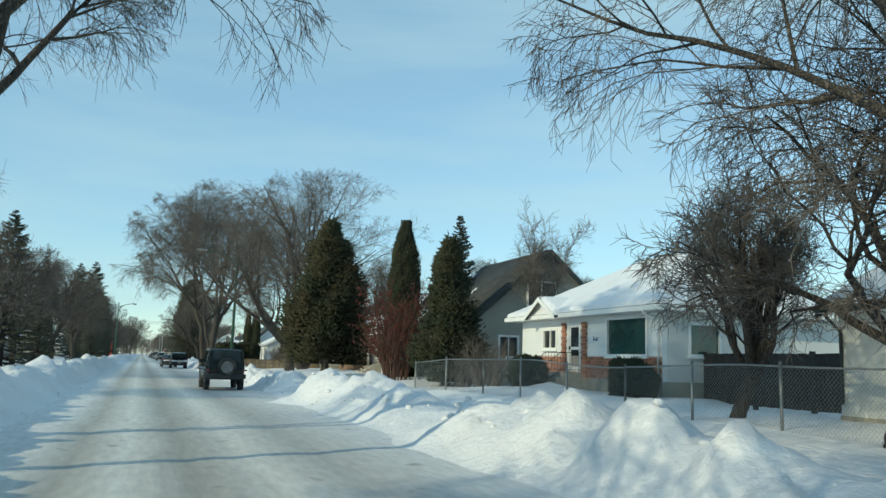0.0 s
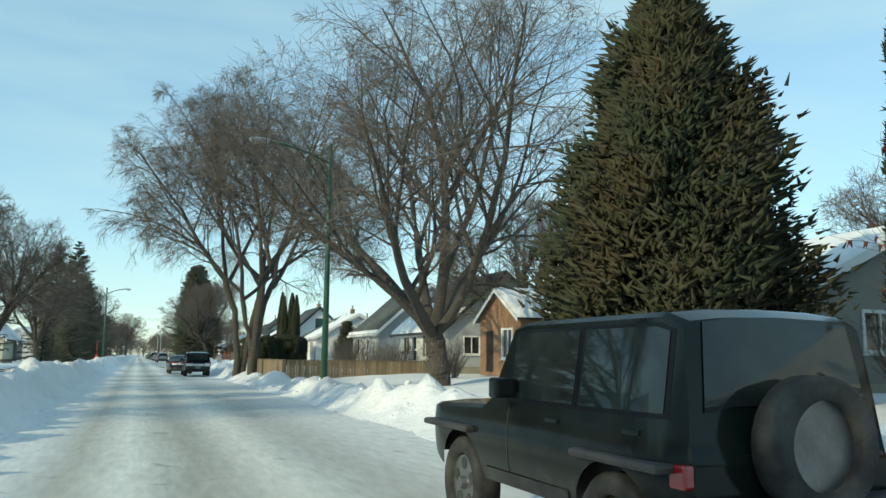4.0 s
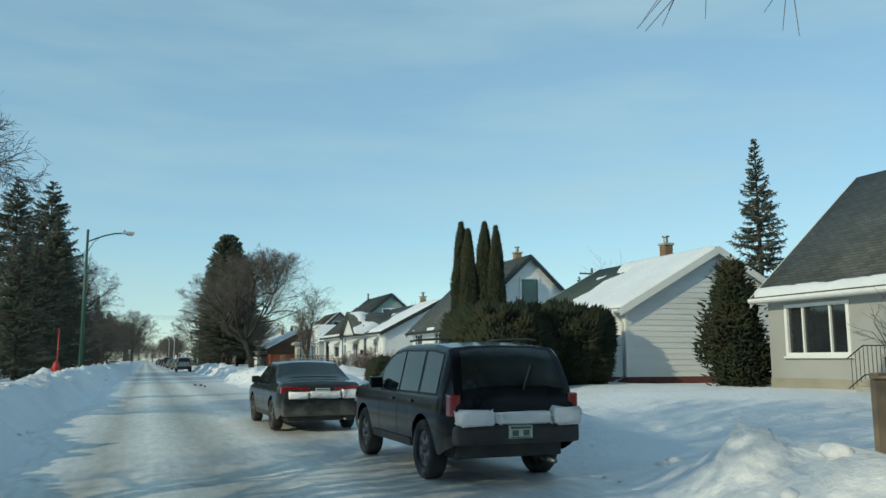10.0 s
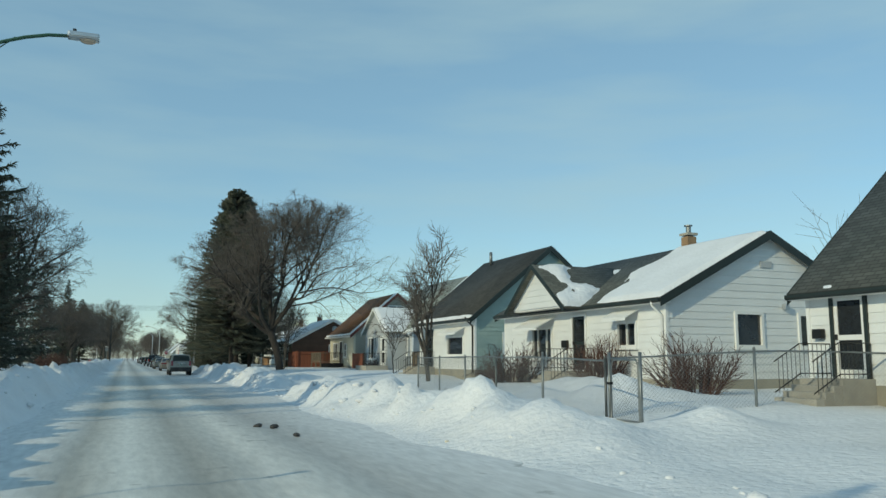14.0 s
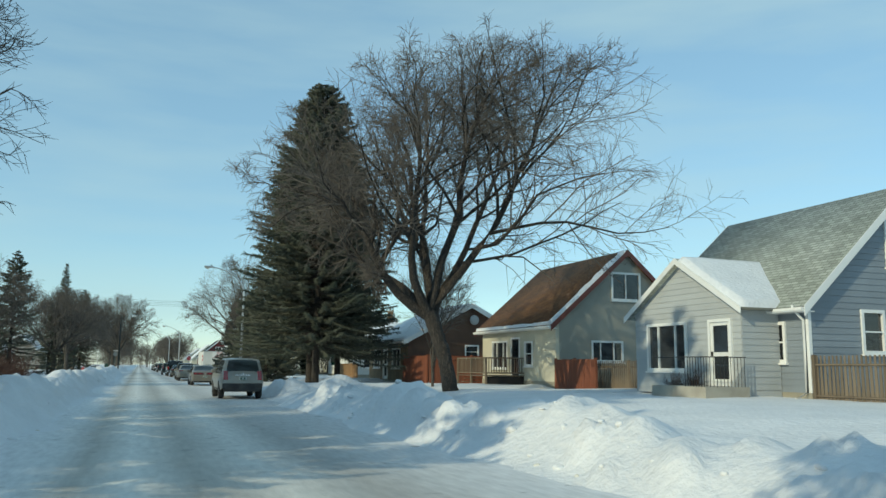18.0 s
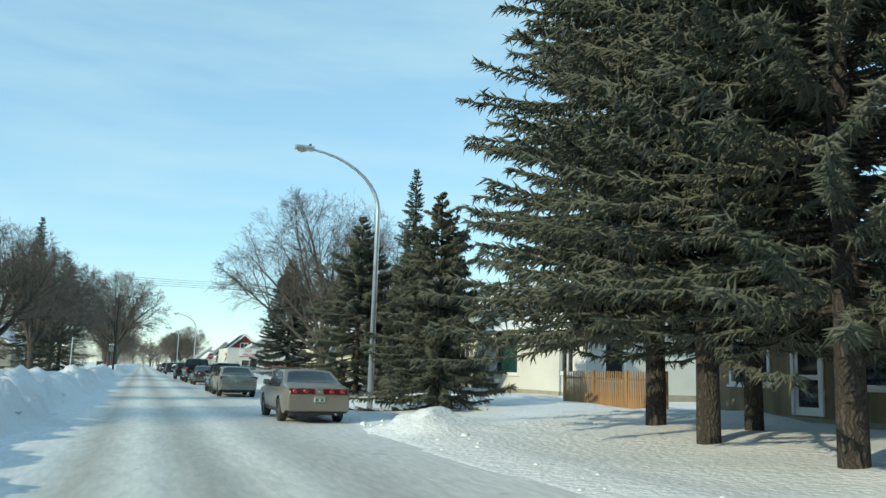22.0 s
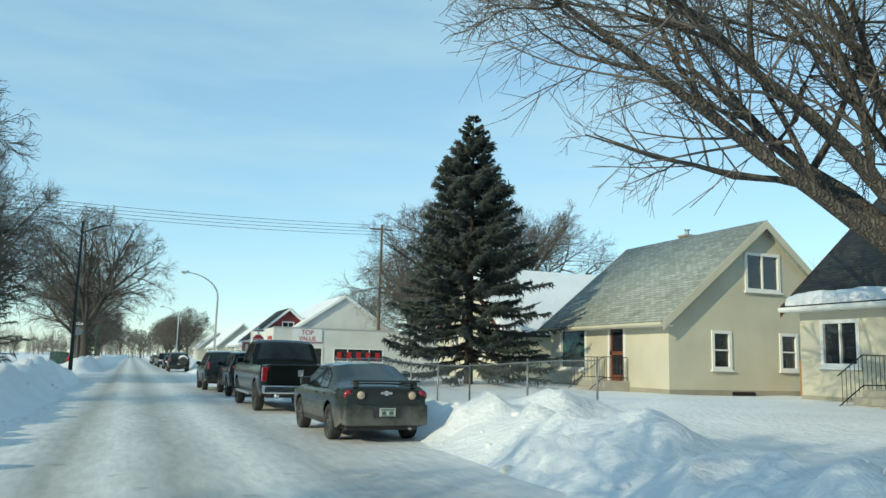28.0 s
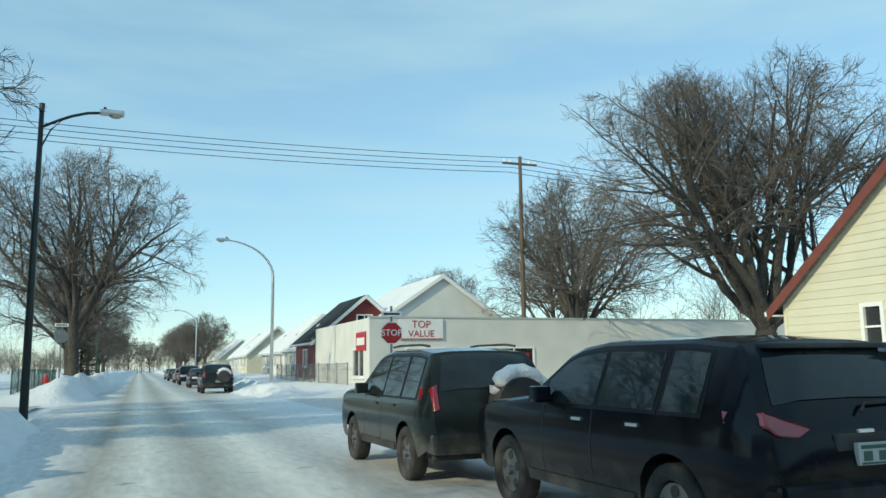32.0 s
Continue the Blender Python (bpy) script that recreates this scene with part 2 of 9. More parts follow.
GLASS_TEAL = glass_material("curtained_glass", (0.02, 0.075, 0.07), 0.06)
CURTAIN = material("pale_curtain", (0.50, 0.55, 0.50), 0.9, vary=0.35, scale=8, fine=30, bump=0.3, stretch=(1, 6, 0.2))
WOOD = material("new_cedar_fence", (0.36, 0.20, 0.09), 0.8, vary=0.3, scale=2.5, fine=18, bump=0.35, obj=0.2, stretch=(1, 1, 0.15))
WOOD_GREY = material("weathered_wood", (0.22, 0.17, 0.12), 0.85, vary=0.35, scale=2.5, fine=18, bump=0.4, obj=0.25, stretch=(1, 1, 0.15))
WOOD_TAN = material("tan_fence_board", (0.28, 0.21, 0.13), 0.85, vary=0.4, scale=2.5, fine=18, bump=0.4, obj=0.32, stretch=(1, 1, 0.15))
WOOD_RED = material("red_stained_board", (0.24, 0.075, 0.04), 0.75, vary=0.25, scale=2.0, fine=18, bump=0.3, obj=0.15, stretch=(1, 1, 0.2))
WOOD_DARK = material("dark_fence_board", (0.035, 0.03, 0.027), 0.8, vary=0.3, scale=2.0, fine=18, bump=0.3, obj=0.2)
IRON = material("black_iron", (0.02, 0.02, 0.02), 0.5, 0.3, vary=0.3, fine=30, bump=0.05)
GALV = material("galvanised_steel", (0.26, 0.28, 0.28), 0.45, 0.7, vary=0.25, scale=4, fine=40, bump=0.05)
GREEN_PAINT = material("green_pole_paint", (0.03, 0.10, 0.065), 0.5, vary=0.25, scale=3, fine=30, bump=0.05)
SILVER = material("brushed_aluminium", (0.62, 0.64, 0.65), 0.38, 0.85, vary=0.15, scale=3, fine=30, bump=0.04)
POLE_WOOD = material("utility_pole_wood", (0.16, 0.115, 0.08), 0.9, vary=0.3, scale=3, fine=20, bump=0.4, stretch=(1, 1, 0.1))
WIRE = material("cable_black", (0.03, 0.03, 0.035), 0.6, vary=0.1, bump=0)
SIGN_RED = material("sign_red", (0.45, 0.02, 0.025), 0.4, vary=0.12, fine=30, bump=0.02)
SIGN_WHITE = material("sign_white", (0.78, 0.78, 0.76), 0.45, vary=0.08, fine=30, bump=0.02)
HYDRANT_RED = material("hydrant_red", (0.50, 0.04, 0.03), 0.45, vary=0.2, fine=30, bump=0.05)
TYRE = material("tyre_rubber", (0.018, 0.018, 0.018), 0.85, vary=0.5, scale=4, fine=40, bump=0.2, tint=(0.07, 0.068, 0.064))
RIM = material("alloy_rim", (0.24, 0.24, 0.24), 0.4, 0.8, vary=0.3, scale=5, fine=30, bump=0.05)
BLACK_PLASTIC = material("black_plastic", (0.022, 0.022, 0.024), 0.6, vary=0.3, scale=3, fine=40, bump=0.1, tint=(0.06, 0.058, 0.055))
CAR_GLASS = material("car_glass", (0.010, 0.013, 0.014), 0.03, vary=0.4, scale=0.8, fine=6, bump=0.02, dist=0.004, gloss=0.5, tint=(0.03, 0.045, 0.045))
TAIL = material("red_tail_lens", (0.32, 0.010, 0.014), 0.12, vary=0.3, scale=6, fine=60, bump=0.1, gloss=0.8, coat=0.6)
AMBER = material("pale_lens", (0.55, 0.42, 0.32), 0.15, vary=0.2, scale=6, fine=60, bump=0.1, gloss=0.8)
TRIM_BLACK = material("window_trim_black", (0.004, 0.004, 0.005), 0.35, vary=0.2, fine=30, bump=0.0, gloss=0.25)
CHROME = material("chrome", (0.72, 0.73, 0.74), 0.14, 1.0, vary=0.1, scale=4, fine=30, bump=0.02)
PLATE = material("plate_white", (0.50, 0.53, 0.50), 0.45, vary=0.1, fine=30, bump=0.02)
PLATE_GREEN = material("plate_green", (0.05, 0.12, 0.09), 0.45, vary=0.1, fine=30, bump=0.02)


def car_paint(name, colour, dirt=0.45, metal=0.0, rough=0.3):
    """Car paint under road salt: pale grime in broad streaks, duller than the clean paint."""
    dark = max(colour) < 0.06
    grime = tuple(c + (0.13 - c) * dirt * (0.1 if dark else 1) for c in colour)
    m = material(name, colour, 0.1 if dark else rough, 0.0 if dark else 0.2, vary=0.18, scale=1.6, fine=26, bump=0.015, dist=0.003, tint=grime, gloss=0.24 if dark else 0.5, coat=0.0 if dark else 0.25)
    # road salt and slush spatter that thickens towards the wheels
    n, l = m.node_tree.nodes, m.node_tree.links
    tc, sep, noise, add, mr, mix = n.new("ShaderNodeTexCoord"), n.new("ShaderNodeSeparateXYZ"), n.new("ShaderNodeTexNoise"), n.new("ShaderNodeMath"), n.new("ShaderNodeMapRange"), n.new("ShaderNodeMix")
    l.new(tc.outputs["Object"], sep.inputs[0])
    l.new(tc.outputs["Object"], noise.inputs["Vector"])
    noise.inputs["Scale"].default_value, noise.inputs["Detail"].default_value = 4.0, 6
    add.operation = "MULTIPLY_ADD"
    l.new(noise.outputs["Fac"], add.inputs[0])
    add.inputs[1].default_value = 0.7
    l.new(sep.outputs["Z"], add.inputs[2])
    mr.inputs["From Min"].default_value, mr.inputs["From Max"].default_value = 1.0, 0.62
    mr.inputs["To Min"].default_value, mr.inputs["To Max"].default_value = 0.0, dirt * 0.75
    l.new(add.outputs[0], mr.inputs["Value"])
    mix.data_type = "RGBA"
    mix.inputs["B"].default_value = (0.20, 0.19, 0.17, 1)
    base, gloss = n["Principled BSDF"].inputs["Base Color"], n["Principled BSDF"].inputs["Roughness"]
    l.new(base.links[0].from_socket, mix.inputs["A"])
    l.new(mr.outputs["Result"], mix.inputs["Factor"])
    l.new(mix.outputs["Result"], base)
    rr = n.new("ShaderNodeMapRange")
    rr.inputs["To Min"].default_value, rr.inputs["To Max"].default_value = 0.12 if dark else rough, 0.75
    l.new(mr.outputs["Result"], rr.inputs["Value"])
    l.new(rr.outputs["Result"], gloss)
    return m

# ---- mesh tools ----
def np_mesh(name, verts, quads, mat, uv=None, smooth=False):
    """A mesh from arrays: quads is (n, 4) or (n, 3)."""
    me = bpy.data.meshes.new(name)
    verts, quads = np.asarray(verts, np.float32), np.asarray(quads, np.int32)
    k = quads.shape[1]
    me.vertices.add(len(verts))
    me.vertices.foreach_set("co", verts.ravel())
    me.loops.add(quads.size)
    me.loops.foreach_set("vertex_index", quads.ravel())
    me.polygons.add(len(quads))
    me.polygons.foreach_set("loop_start", np.arange(len(quads), dtype=np.int32) * k)
    if smooth:
        me.polygons.foreach_set("use_smooth", np.ones(len(quads), dtype=bool))
    me.update(calc_edges=True)
    if uv is not None:
        layer = me.uv_layers.new(name="UVMap")
        layer.data.foreach_set("uv", np.asarray(uv, np.float32)[quads.ravel()].ravel())
    me.materials.append(mat)
    return me


def child(ob, parent):
    if parent is not None:
        ob.parent = parent
    return ob


def empty(name, at=(0, 0, 0), turn=0.0, size=1.0):
    ob = new(name)
    ob.matrix_basis = pose(*at, 0, 0, turn) @ Matrix.Scale(size, 4)
    ob.empty_display_size = 0.2
    return ob


def part(name, bm, mat, parent=None, label="", smooth=False):
    me = bpy.data.meshes.new(name)
    bm.to_mesh(me)
    bm.free()
    me.materials.append(mat)
    if smooth:
        for p in me.polygons:
            p.use_smooth = True
    ob = child(new(name, me), parent)
    return tagged(ob, label)


def put(name, me, parent=None, m=None, label=""):
    ob = child(new(name, me), parent)
    if m is not None:
        ob.matrix_basis = m
    return tagged(ob, label)


def box_into(bm, x0, x1, y0, y1, z0, z1, bevel=0.0):
    vs = [bm.verts.new((x, y, z)) for x in (x0, x1) for y in (y0, y1) for z in (z0, z1)]
    for f in ((0, 1, 3, 2), (4, 6, 7, 5), (0, 4, 5, 1), (2, 3, 7, 6), (0, 2, 6, 4), (1, 5, 7, 3)):
        bm.faces.new([vs[i] for i in f])
    if bevel:
        es = list({e for v in vs for e in v.link_edges})
        bmesh.ops.bevel(bm, geom=es, offset=bevel, segments=2, profile=0.6, affect="EDGES")
    return bm


def box(x0, x1, y0, y1, z0, z1, bevel=0.0):
    return box_into(bmesh.new(), x0, x1, y0, y1, z0, z1, bevel)


def prism(outline, axis, a, b):
    """A solid of the outline (two coordinates each) drawn from a to b along the axis 'x', 'y' or 'z'."""
    bm = bmesh.new()
    place = {"x": lambda p, k: (k, p[0], p[1]), "y": lambda p, k: (p[0], k, p[1]), "z": lambda p, k: (p[0], p[1], k)}[axis]
    lo, hi = [bm.verts.new(place(p, a)) for p in outline], [bm.verts.new(place(p, b)) for p in outline]
    n = len(outline)
    bm.faces.new(lo)
    bm.faces.new(hi[::-1])
    for i in range(n):
        bm.faces.new((lo[i], hi[i], hi[(i + 1) % n], lo[(i + 1) % n]))
    bmesh.ops.recalc_face_normals(bm, faces=bm.faces)
    return bm


def tubes(paths, radii, sides):
    """Tapered tubes along many paths at once: paths (b, n, 3), radii (b, n). Gives verts and quads."""
    b, n, _ = paths.shape
    tan = np.gradient(paths, axis=1)
    tan /= np.linalg.norm(tan, axis=2, keepdims=True) + 1e-9
    ref = np.where(np.abs(tan[..., 2:3]) > 0.8, np.array([1.0, 0, 0]), np.array([0, 0, 1.0]))
    u = np.cross(tan, ref)
    u /= np.linalg.norm(u, axis=2, keepdims=True) + 1e-9
    v = np.cross(tan, u)
    ang = np.arange(sides) * 2 * np.pi / sides
    ring = u[:, :, None, :] * np.cos(ang)[None, None, :, None] + v[:, :, None, :] * np.sin(ang)[None, None, :, None]
    verts = (paths[:, :, None, :] + ring * radii[:, :, None, None]).reshape(-1, 3)
    i = np.arange(b * n * sides).reshape(b, n, sides)
    j = np.roll(i, -1, axis=2)
    quads = np.stack([i[:, :-1], j[:, :-1], j[:, 1:], i[:, 1:]], axis=-1).reshape(-1, 4)
    return verts, quads


def tube_mesh(name, points, radius, mat, sides=8, close=True):
    """One round rod along points."""
    p = np.array(points, float)[None]
    r = np.full(p.shape[:2], radius) if np.isscalar(radius) else np.array(radius, float)[None]
    verts, quads = tubes(p, r, sides)
    me = np_mesh(name, verts, quads, mat, smooth=True)
    if close:
        bm = bmesh.new()
        bm.from_mesh(me)
        bmesh.ops.holes_fill(bm, edges=[e for e in bm.edges if e.is_boundary], sides=sides)
        bm.to_mesh(me)
        bm.free()
    return me


def rods(name, segments, radius, mat, sides=4):
    """Many straight rods of one look, in one mesh: segments (n, 2, 3)."""
    s = np.array(segments, float)
    verts, quads = tubes(s, np.full(s.shape[:2], radius), sides)
    return np_mesh(name, verts, quads, mat)


def text_mesh(words, size, mat, depth=0.01):
    """Lettering in Blender's own font, as a mesh that lies in x-y."""
    cu = bpy.data.curves.new("lettering", "FONT")
    cu.body, cu.size, cu.extrude, cu.align_x, cu.align_y = words, size, depth, "CENTER", "CENTER"
    cu.resolution_u = 3
    ob = new("lettering", cu)
    me = bpy.data.meshes.new_from_object(ob.evaluated_get(bpy.context.evaluated_depsgraph_get()))
    bpy.data.objects.remove(ob)
    bpy.data.curves.remove(cu)
    me.materials.clear()
    me.materials.append(mat)
    return me


def hash_noise(x, y, seed=0):
    xi, yi = np.floor(x).astype(np.int64), np.floor(y).astype(np.int64)
    xf, yf = x - xi, y - yi
    u, v = xf * xf * (3 - 2 * xf), yf * yf * (3 - 2 * yf)

    def h(a, b):
        k = (a * 374761393 + b * 668265263 + seed * 144269504) & 0xFFFFFFFF
        k = ((k ^ (k >> 13)) * 1274126177) & 0xFFFFFFFF
        return ((k ^ (k >> 16)) & 0xFFFF) / 65535.0

    return (h(xi, yi) * (1 - u) + h(xi + 1, yi) * u) * (1 - v) + (h(xi, yi + 1) * (1 - u) + h(xi + 1, yi + 1) * u) * v


def fractal(x, y, seed=0, octaves=4):
    total, amp, norm = 0.0, 1.0, 0.0
    for k in range(octaves):
        total, norm = total + amp * hash_noise(x * 2 ** k, y * 2 ** k, seed + k), norm + amp
        amp *= 0.5
    return total / norm

# The lots were paced out one by one: where each paced y truly lies along the street, and how large a pace was there.
PACES = ((-20, 10.2, 0.84), (6, 27.0, 0.84), (32, 48.7, 0.85), (43.5, 58.0, 0.85), (48.5, 62.8, 0.92), (55, 70.4, 0.94), (63, 79.5, 0.94), (79.4, 89.0, 0.9), (94, 101.6, 0.9), (104.3, 111.3, 0.92), (113.2, 122.0, 0.95),
         (131.4, 134.7, 0.9), (150.6, 149.0, 0.88), (167, 162.5, 0.88), (181.3, 176.2, 0.93), (198.4, 199.0, 1.0), (214.6, 214.9, 1.0), (250, 250.4, 1.0), (275, 276.4, 1.04), (290, 291.5, 1.05), (303, 304.8, 1.05), (320, 321.6, 1.0), (345, 343.0, 0.97), (400, 395, 0.97), (700, 690, 1.0))


def lay(x, y):
    """The true place of a paced point, and the size of a pace there; next to the road x is as paced."""
    py, ty, ts = zip(*PACES)
    s = float(np.interp(y, py, ts))
    w = min(max((x - 7.0) / 6.0, 0.0), 1.0) if x > 0 else 1.0
    return x * (1 + (s - 1) * w), float(np.interp(y, py, ty)), s


# ---- the ground: one sheet of snow, with the ploughed banks along the road, and the icy road on it ----
ROAD_L, ROAD_R = -2.35, 5.3
CROSS_Y0, CROSS_Y1 = 319.0, 333.0   # the crossing street
# heaps of shovelled snow: x, y, radius across, radius along, height
HEAPS = [(5.7, 39.4, 1.2, 1.3, 1.0), (6.6, 31.5, 1.6, 5.0, 0.7), (6.2, 21.0, 1.5, 5.0, 0.75), (6.6, 61.0, 1.6, 3.0, 0.3), (7.2, 50.5, 1.5, 2.5, 0.5),
         (6.3, 92.0, 1.2, 2.2, 0.35), (5.9, 99.5, 0.9, 4.0, 0.5), (6.2, 106.0, 0.9, 3.0, 0.5), (5.9, 97.0, 0.9, 1.6, 0.3), (6.6, 103.0, 1.5, 2.4, 0.35), (6.6, 117.5, 1.5, 3.5, 0.45), (7.2, 142.4, 1.8, 2.6, 0.58), (6.7, 140.2, 1.3, 1.8, 0.45),
         (6.2, 161.0, 1.3, 2.6, 0.95), (6.8, 156.8, 1.3, 1.8, 0.75), (5.9, 168.5, 1.2, 3.5, 0.8), (6.9, 175.5, 1.3, 2.0, 0.55), (7.4, 193.0, 1.6, 2.2, 0.85), (8.2, 187.5, 1.5, 2.0, 0.5), (6.3, 198.0, 1.2, 2.0, 0.7),
         (8.8, 217.0, 1.5, 1.8, 1.15), (6.6, 206.0, 1.3, 2.5, 0.6), (9.3, 222.5, 1.6, 2.0, 0.3), (7.0, 236.0, 1.3, 3.0, 0.15), (8.2, 280.6, 1.7, 1.7, 0.85), (7.0, 276.0, 1.5, 1.6, 0.75), (7.4, 271.0, 1.4, 2.2, 0.6), (6.6, 263.0, 1.0, 2.5, 0.4),
         (9.2, 156.5, 1.1, 1.1, 0.7), (11.0, 163.0, 1.6, 1.6, 0.9), (12.5, 168.0, 1.6, 1.8, 0.8), (13.5, 36.5, 1.4, 1.6, 0.5), (-3.9, 303.0, 1.2, 4.0, 0.3), (7.0, 312.0, 1.2, 2.0, 0.4)]
HEAPS = [(x, lay(x, y)[1], rx, ry, hh) for x, y, rx, ry, hh in HEAPS]
# driveways and crossings where the bank is cut: y, half width
CUTS = [(26.5, 1.8), (45.5, 2.2), (88.5, 2.6), (96.0, 1.2), (101.0, 3.2), (112.0, 1.0), (150.8, 5.2), (182.0, 2.2), (213.0, 1.6), (229.0, 6.0), (243.5, 4.5), (255.0, 2.0), (266.0, 3.5), (290.5, 3.0)]
CUTS = [(lay(0, y)[1], w) for y, w in CUTS]


def land(x, y):
    """The height of the snow at x, y (arrays)."""
    fall = lambda a, lo, hi: np.clip((a - lo) / (hi - lo), 0, 1) ** 2 * (3 - 2 * np.clip((a - lo) / (hi - lo), 0, 1))
    wob = (fractal(y * 0.22, x * 0 + 3.1, 5, 3) - 0.5)
    edge_r, edge_l = ROAD_R - 0.25 + wob * 1.1, ROAD_L + 0.1 + (fractal(y * 0.2, x * 0 + 9.1, 8, 3) - 0.5) * 0.9
    right, left = x - edge_r, edge_l - x
    lump = fractal(x * 0.9, y * 0.9, 2, 3) - 0.5
    clod = np.clip(fractal(x * 1.7, y * 1.7, 52, 2) - 0.5, 0, 1) * 1.15
    cut = np.ones_like(y)
    for cy, w in CUTS:
        cut = np.minimum(cut, np.clip((np.abs(y - cy) - w) / 1.6, 0, 1))
    mound_r = (0.08 + 0.36 * fractal(y * 0.16, x * 0 + 1.7, 11, 3)) * (0.12 + 0.88 * cut) * np.exp(-((right - 1.35) / 1.0) ** 2) * (right > -0.2)
    mound_l = (0.28 + 0.5 * fractal(y * 0.2, x * 0 + 4.4, 21, 3)) * np.exp(-((left - 1.5) / 1.15) ** 2) * (left > -0.2)
    yard = fall(right, 0.0, 1.6) * (0.22 * (0.35 + 0.65 * cut) + 0.42 * fall(x, 6.5, 13.5)) + fall(left, 0.0, 1.6) * 0.35
    z = yard + np.where(right > 0, mound_r * fall(right, 0, 0.8), 0) + np.where(left > 0, mound_l * fall(left, 0, 0.8), 0)
    for hx, hy, rx, ry, hh in HEAPS:
        d = ((x - hx) / rx) ** 2 + ((y - hy) / ry) ** 2
        z = z + 0.58 * hh * np.exp(-d * 1.3) * np.clip(1 + lump * 1.3, 0.3, 1.5)
    off = np.maximum(np.maximum(right, left), 0)
    rough = fall(off, 0, 1.0) * (0.30 * np.exp(-((off - 1.6) / 1.9) ** 2) + 0.07)
    level = np.where(right > 0, cut + (1 - cut) * fall(x, 9.0, 12.5), 1)
    z = z + lump * rough * level + level * clod * fall(off, 0.05, 0.5) * np.exp(-((off - 0.9) / 1.2) ** 2) + (fractal(x * 0.35, y * 0.35, 31, 3) - 0.5) * 0.16 * fall(off, 0.5, 3)
    z = z - 0.08 * (off <= 0)
    crossing = fall(y, CROSS_Y0 - 3.0, CROSS_Y0) * (1 - fall(y, CROSS_Y1, CROSS_Y1 + 3.0))
    z = z * (1 - crossing) - 0.08 * crossing
    return np.maximum(z, -0.08)


def land_at(x, y):
    return float(land(np.array([float(x)]), np.array([float(y)]))[0])


def steps_between(*spans):
    return np.concatenate([np.arange(a, b, s) for a, b, s in spans])


gx = steps_between((-1500, -200, 200), (-200, -30, 17), (-30, -8, 1.1), (-8, -2.2, 0.2), (-2.2, 4.2, 0.8), (4.2, 11, 0.2), (11, 19, 0.4), (19, 30, 1.4), (30, 200, 17), (200, 1501, 200))
gy = steps_between((-400, -40, 40), (-40, 20, 3.0), (20, 325, 0.24), (325, 360, 0.5), (360, 480, 2.5), (480, 1000, 40), (1000, 3001, 250))
X, Y = np.meshgrid(gx, gy, indexing="ij")
Z = land(X, Y)
idx = np.arange(X.size).reshape(X.shape)
quads = np.stack([idx[:-1, :-1], idx[1:, :-1], idx[1:, 1:], idx[:-1, 1:]], -1).reshape(-1, 4)
ground = new("ground", np_mesh("ground", np.stack([X, Y, Z], -1).reshape(-1, 3), quads, SNOW, smooth=True))
tagged(ground, "deep white snow with ploughed banks and shovelled heaps", "ground", kind="structure")


def road_sheet(name, xs, ys, mat, ruts):
    """Packed snow and ice: shallow wheel ruts and rough patches."""
    x, y = np.meshgrid(xs, ys, indexing="ij")
    z = (fractal(x * 0.8, y * 0.25, 41, 4) - 0.5) * 0.05
    for rx in ruts:
        z -= 0.025 * np.exp(-((x - rx - 0.15 * np.sin(y * 0.05)) / 0.22) ** 2)
    i = np.arange(x.size).reshape(x.shape)
    q = np.stack([i[:-1, :-1], i[1:, :-1], i[1:, 1:], i[:-1, 1:]], -1).reshape(-1, 4)
    return np_mesh(name, np.stack([x, y, z], -1).reshape(-1, 3), q, mat, smooth=True)


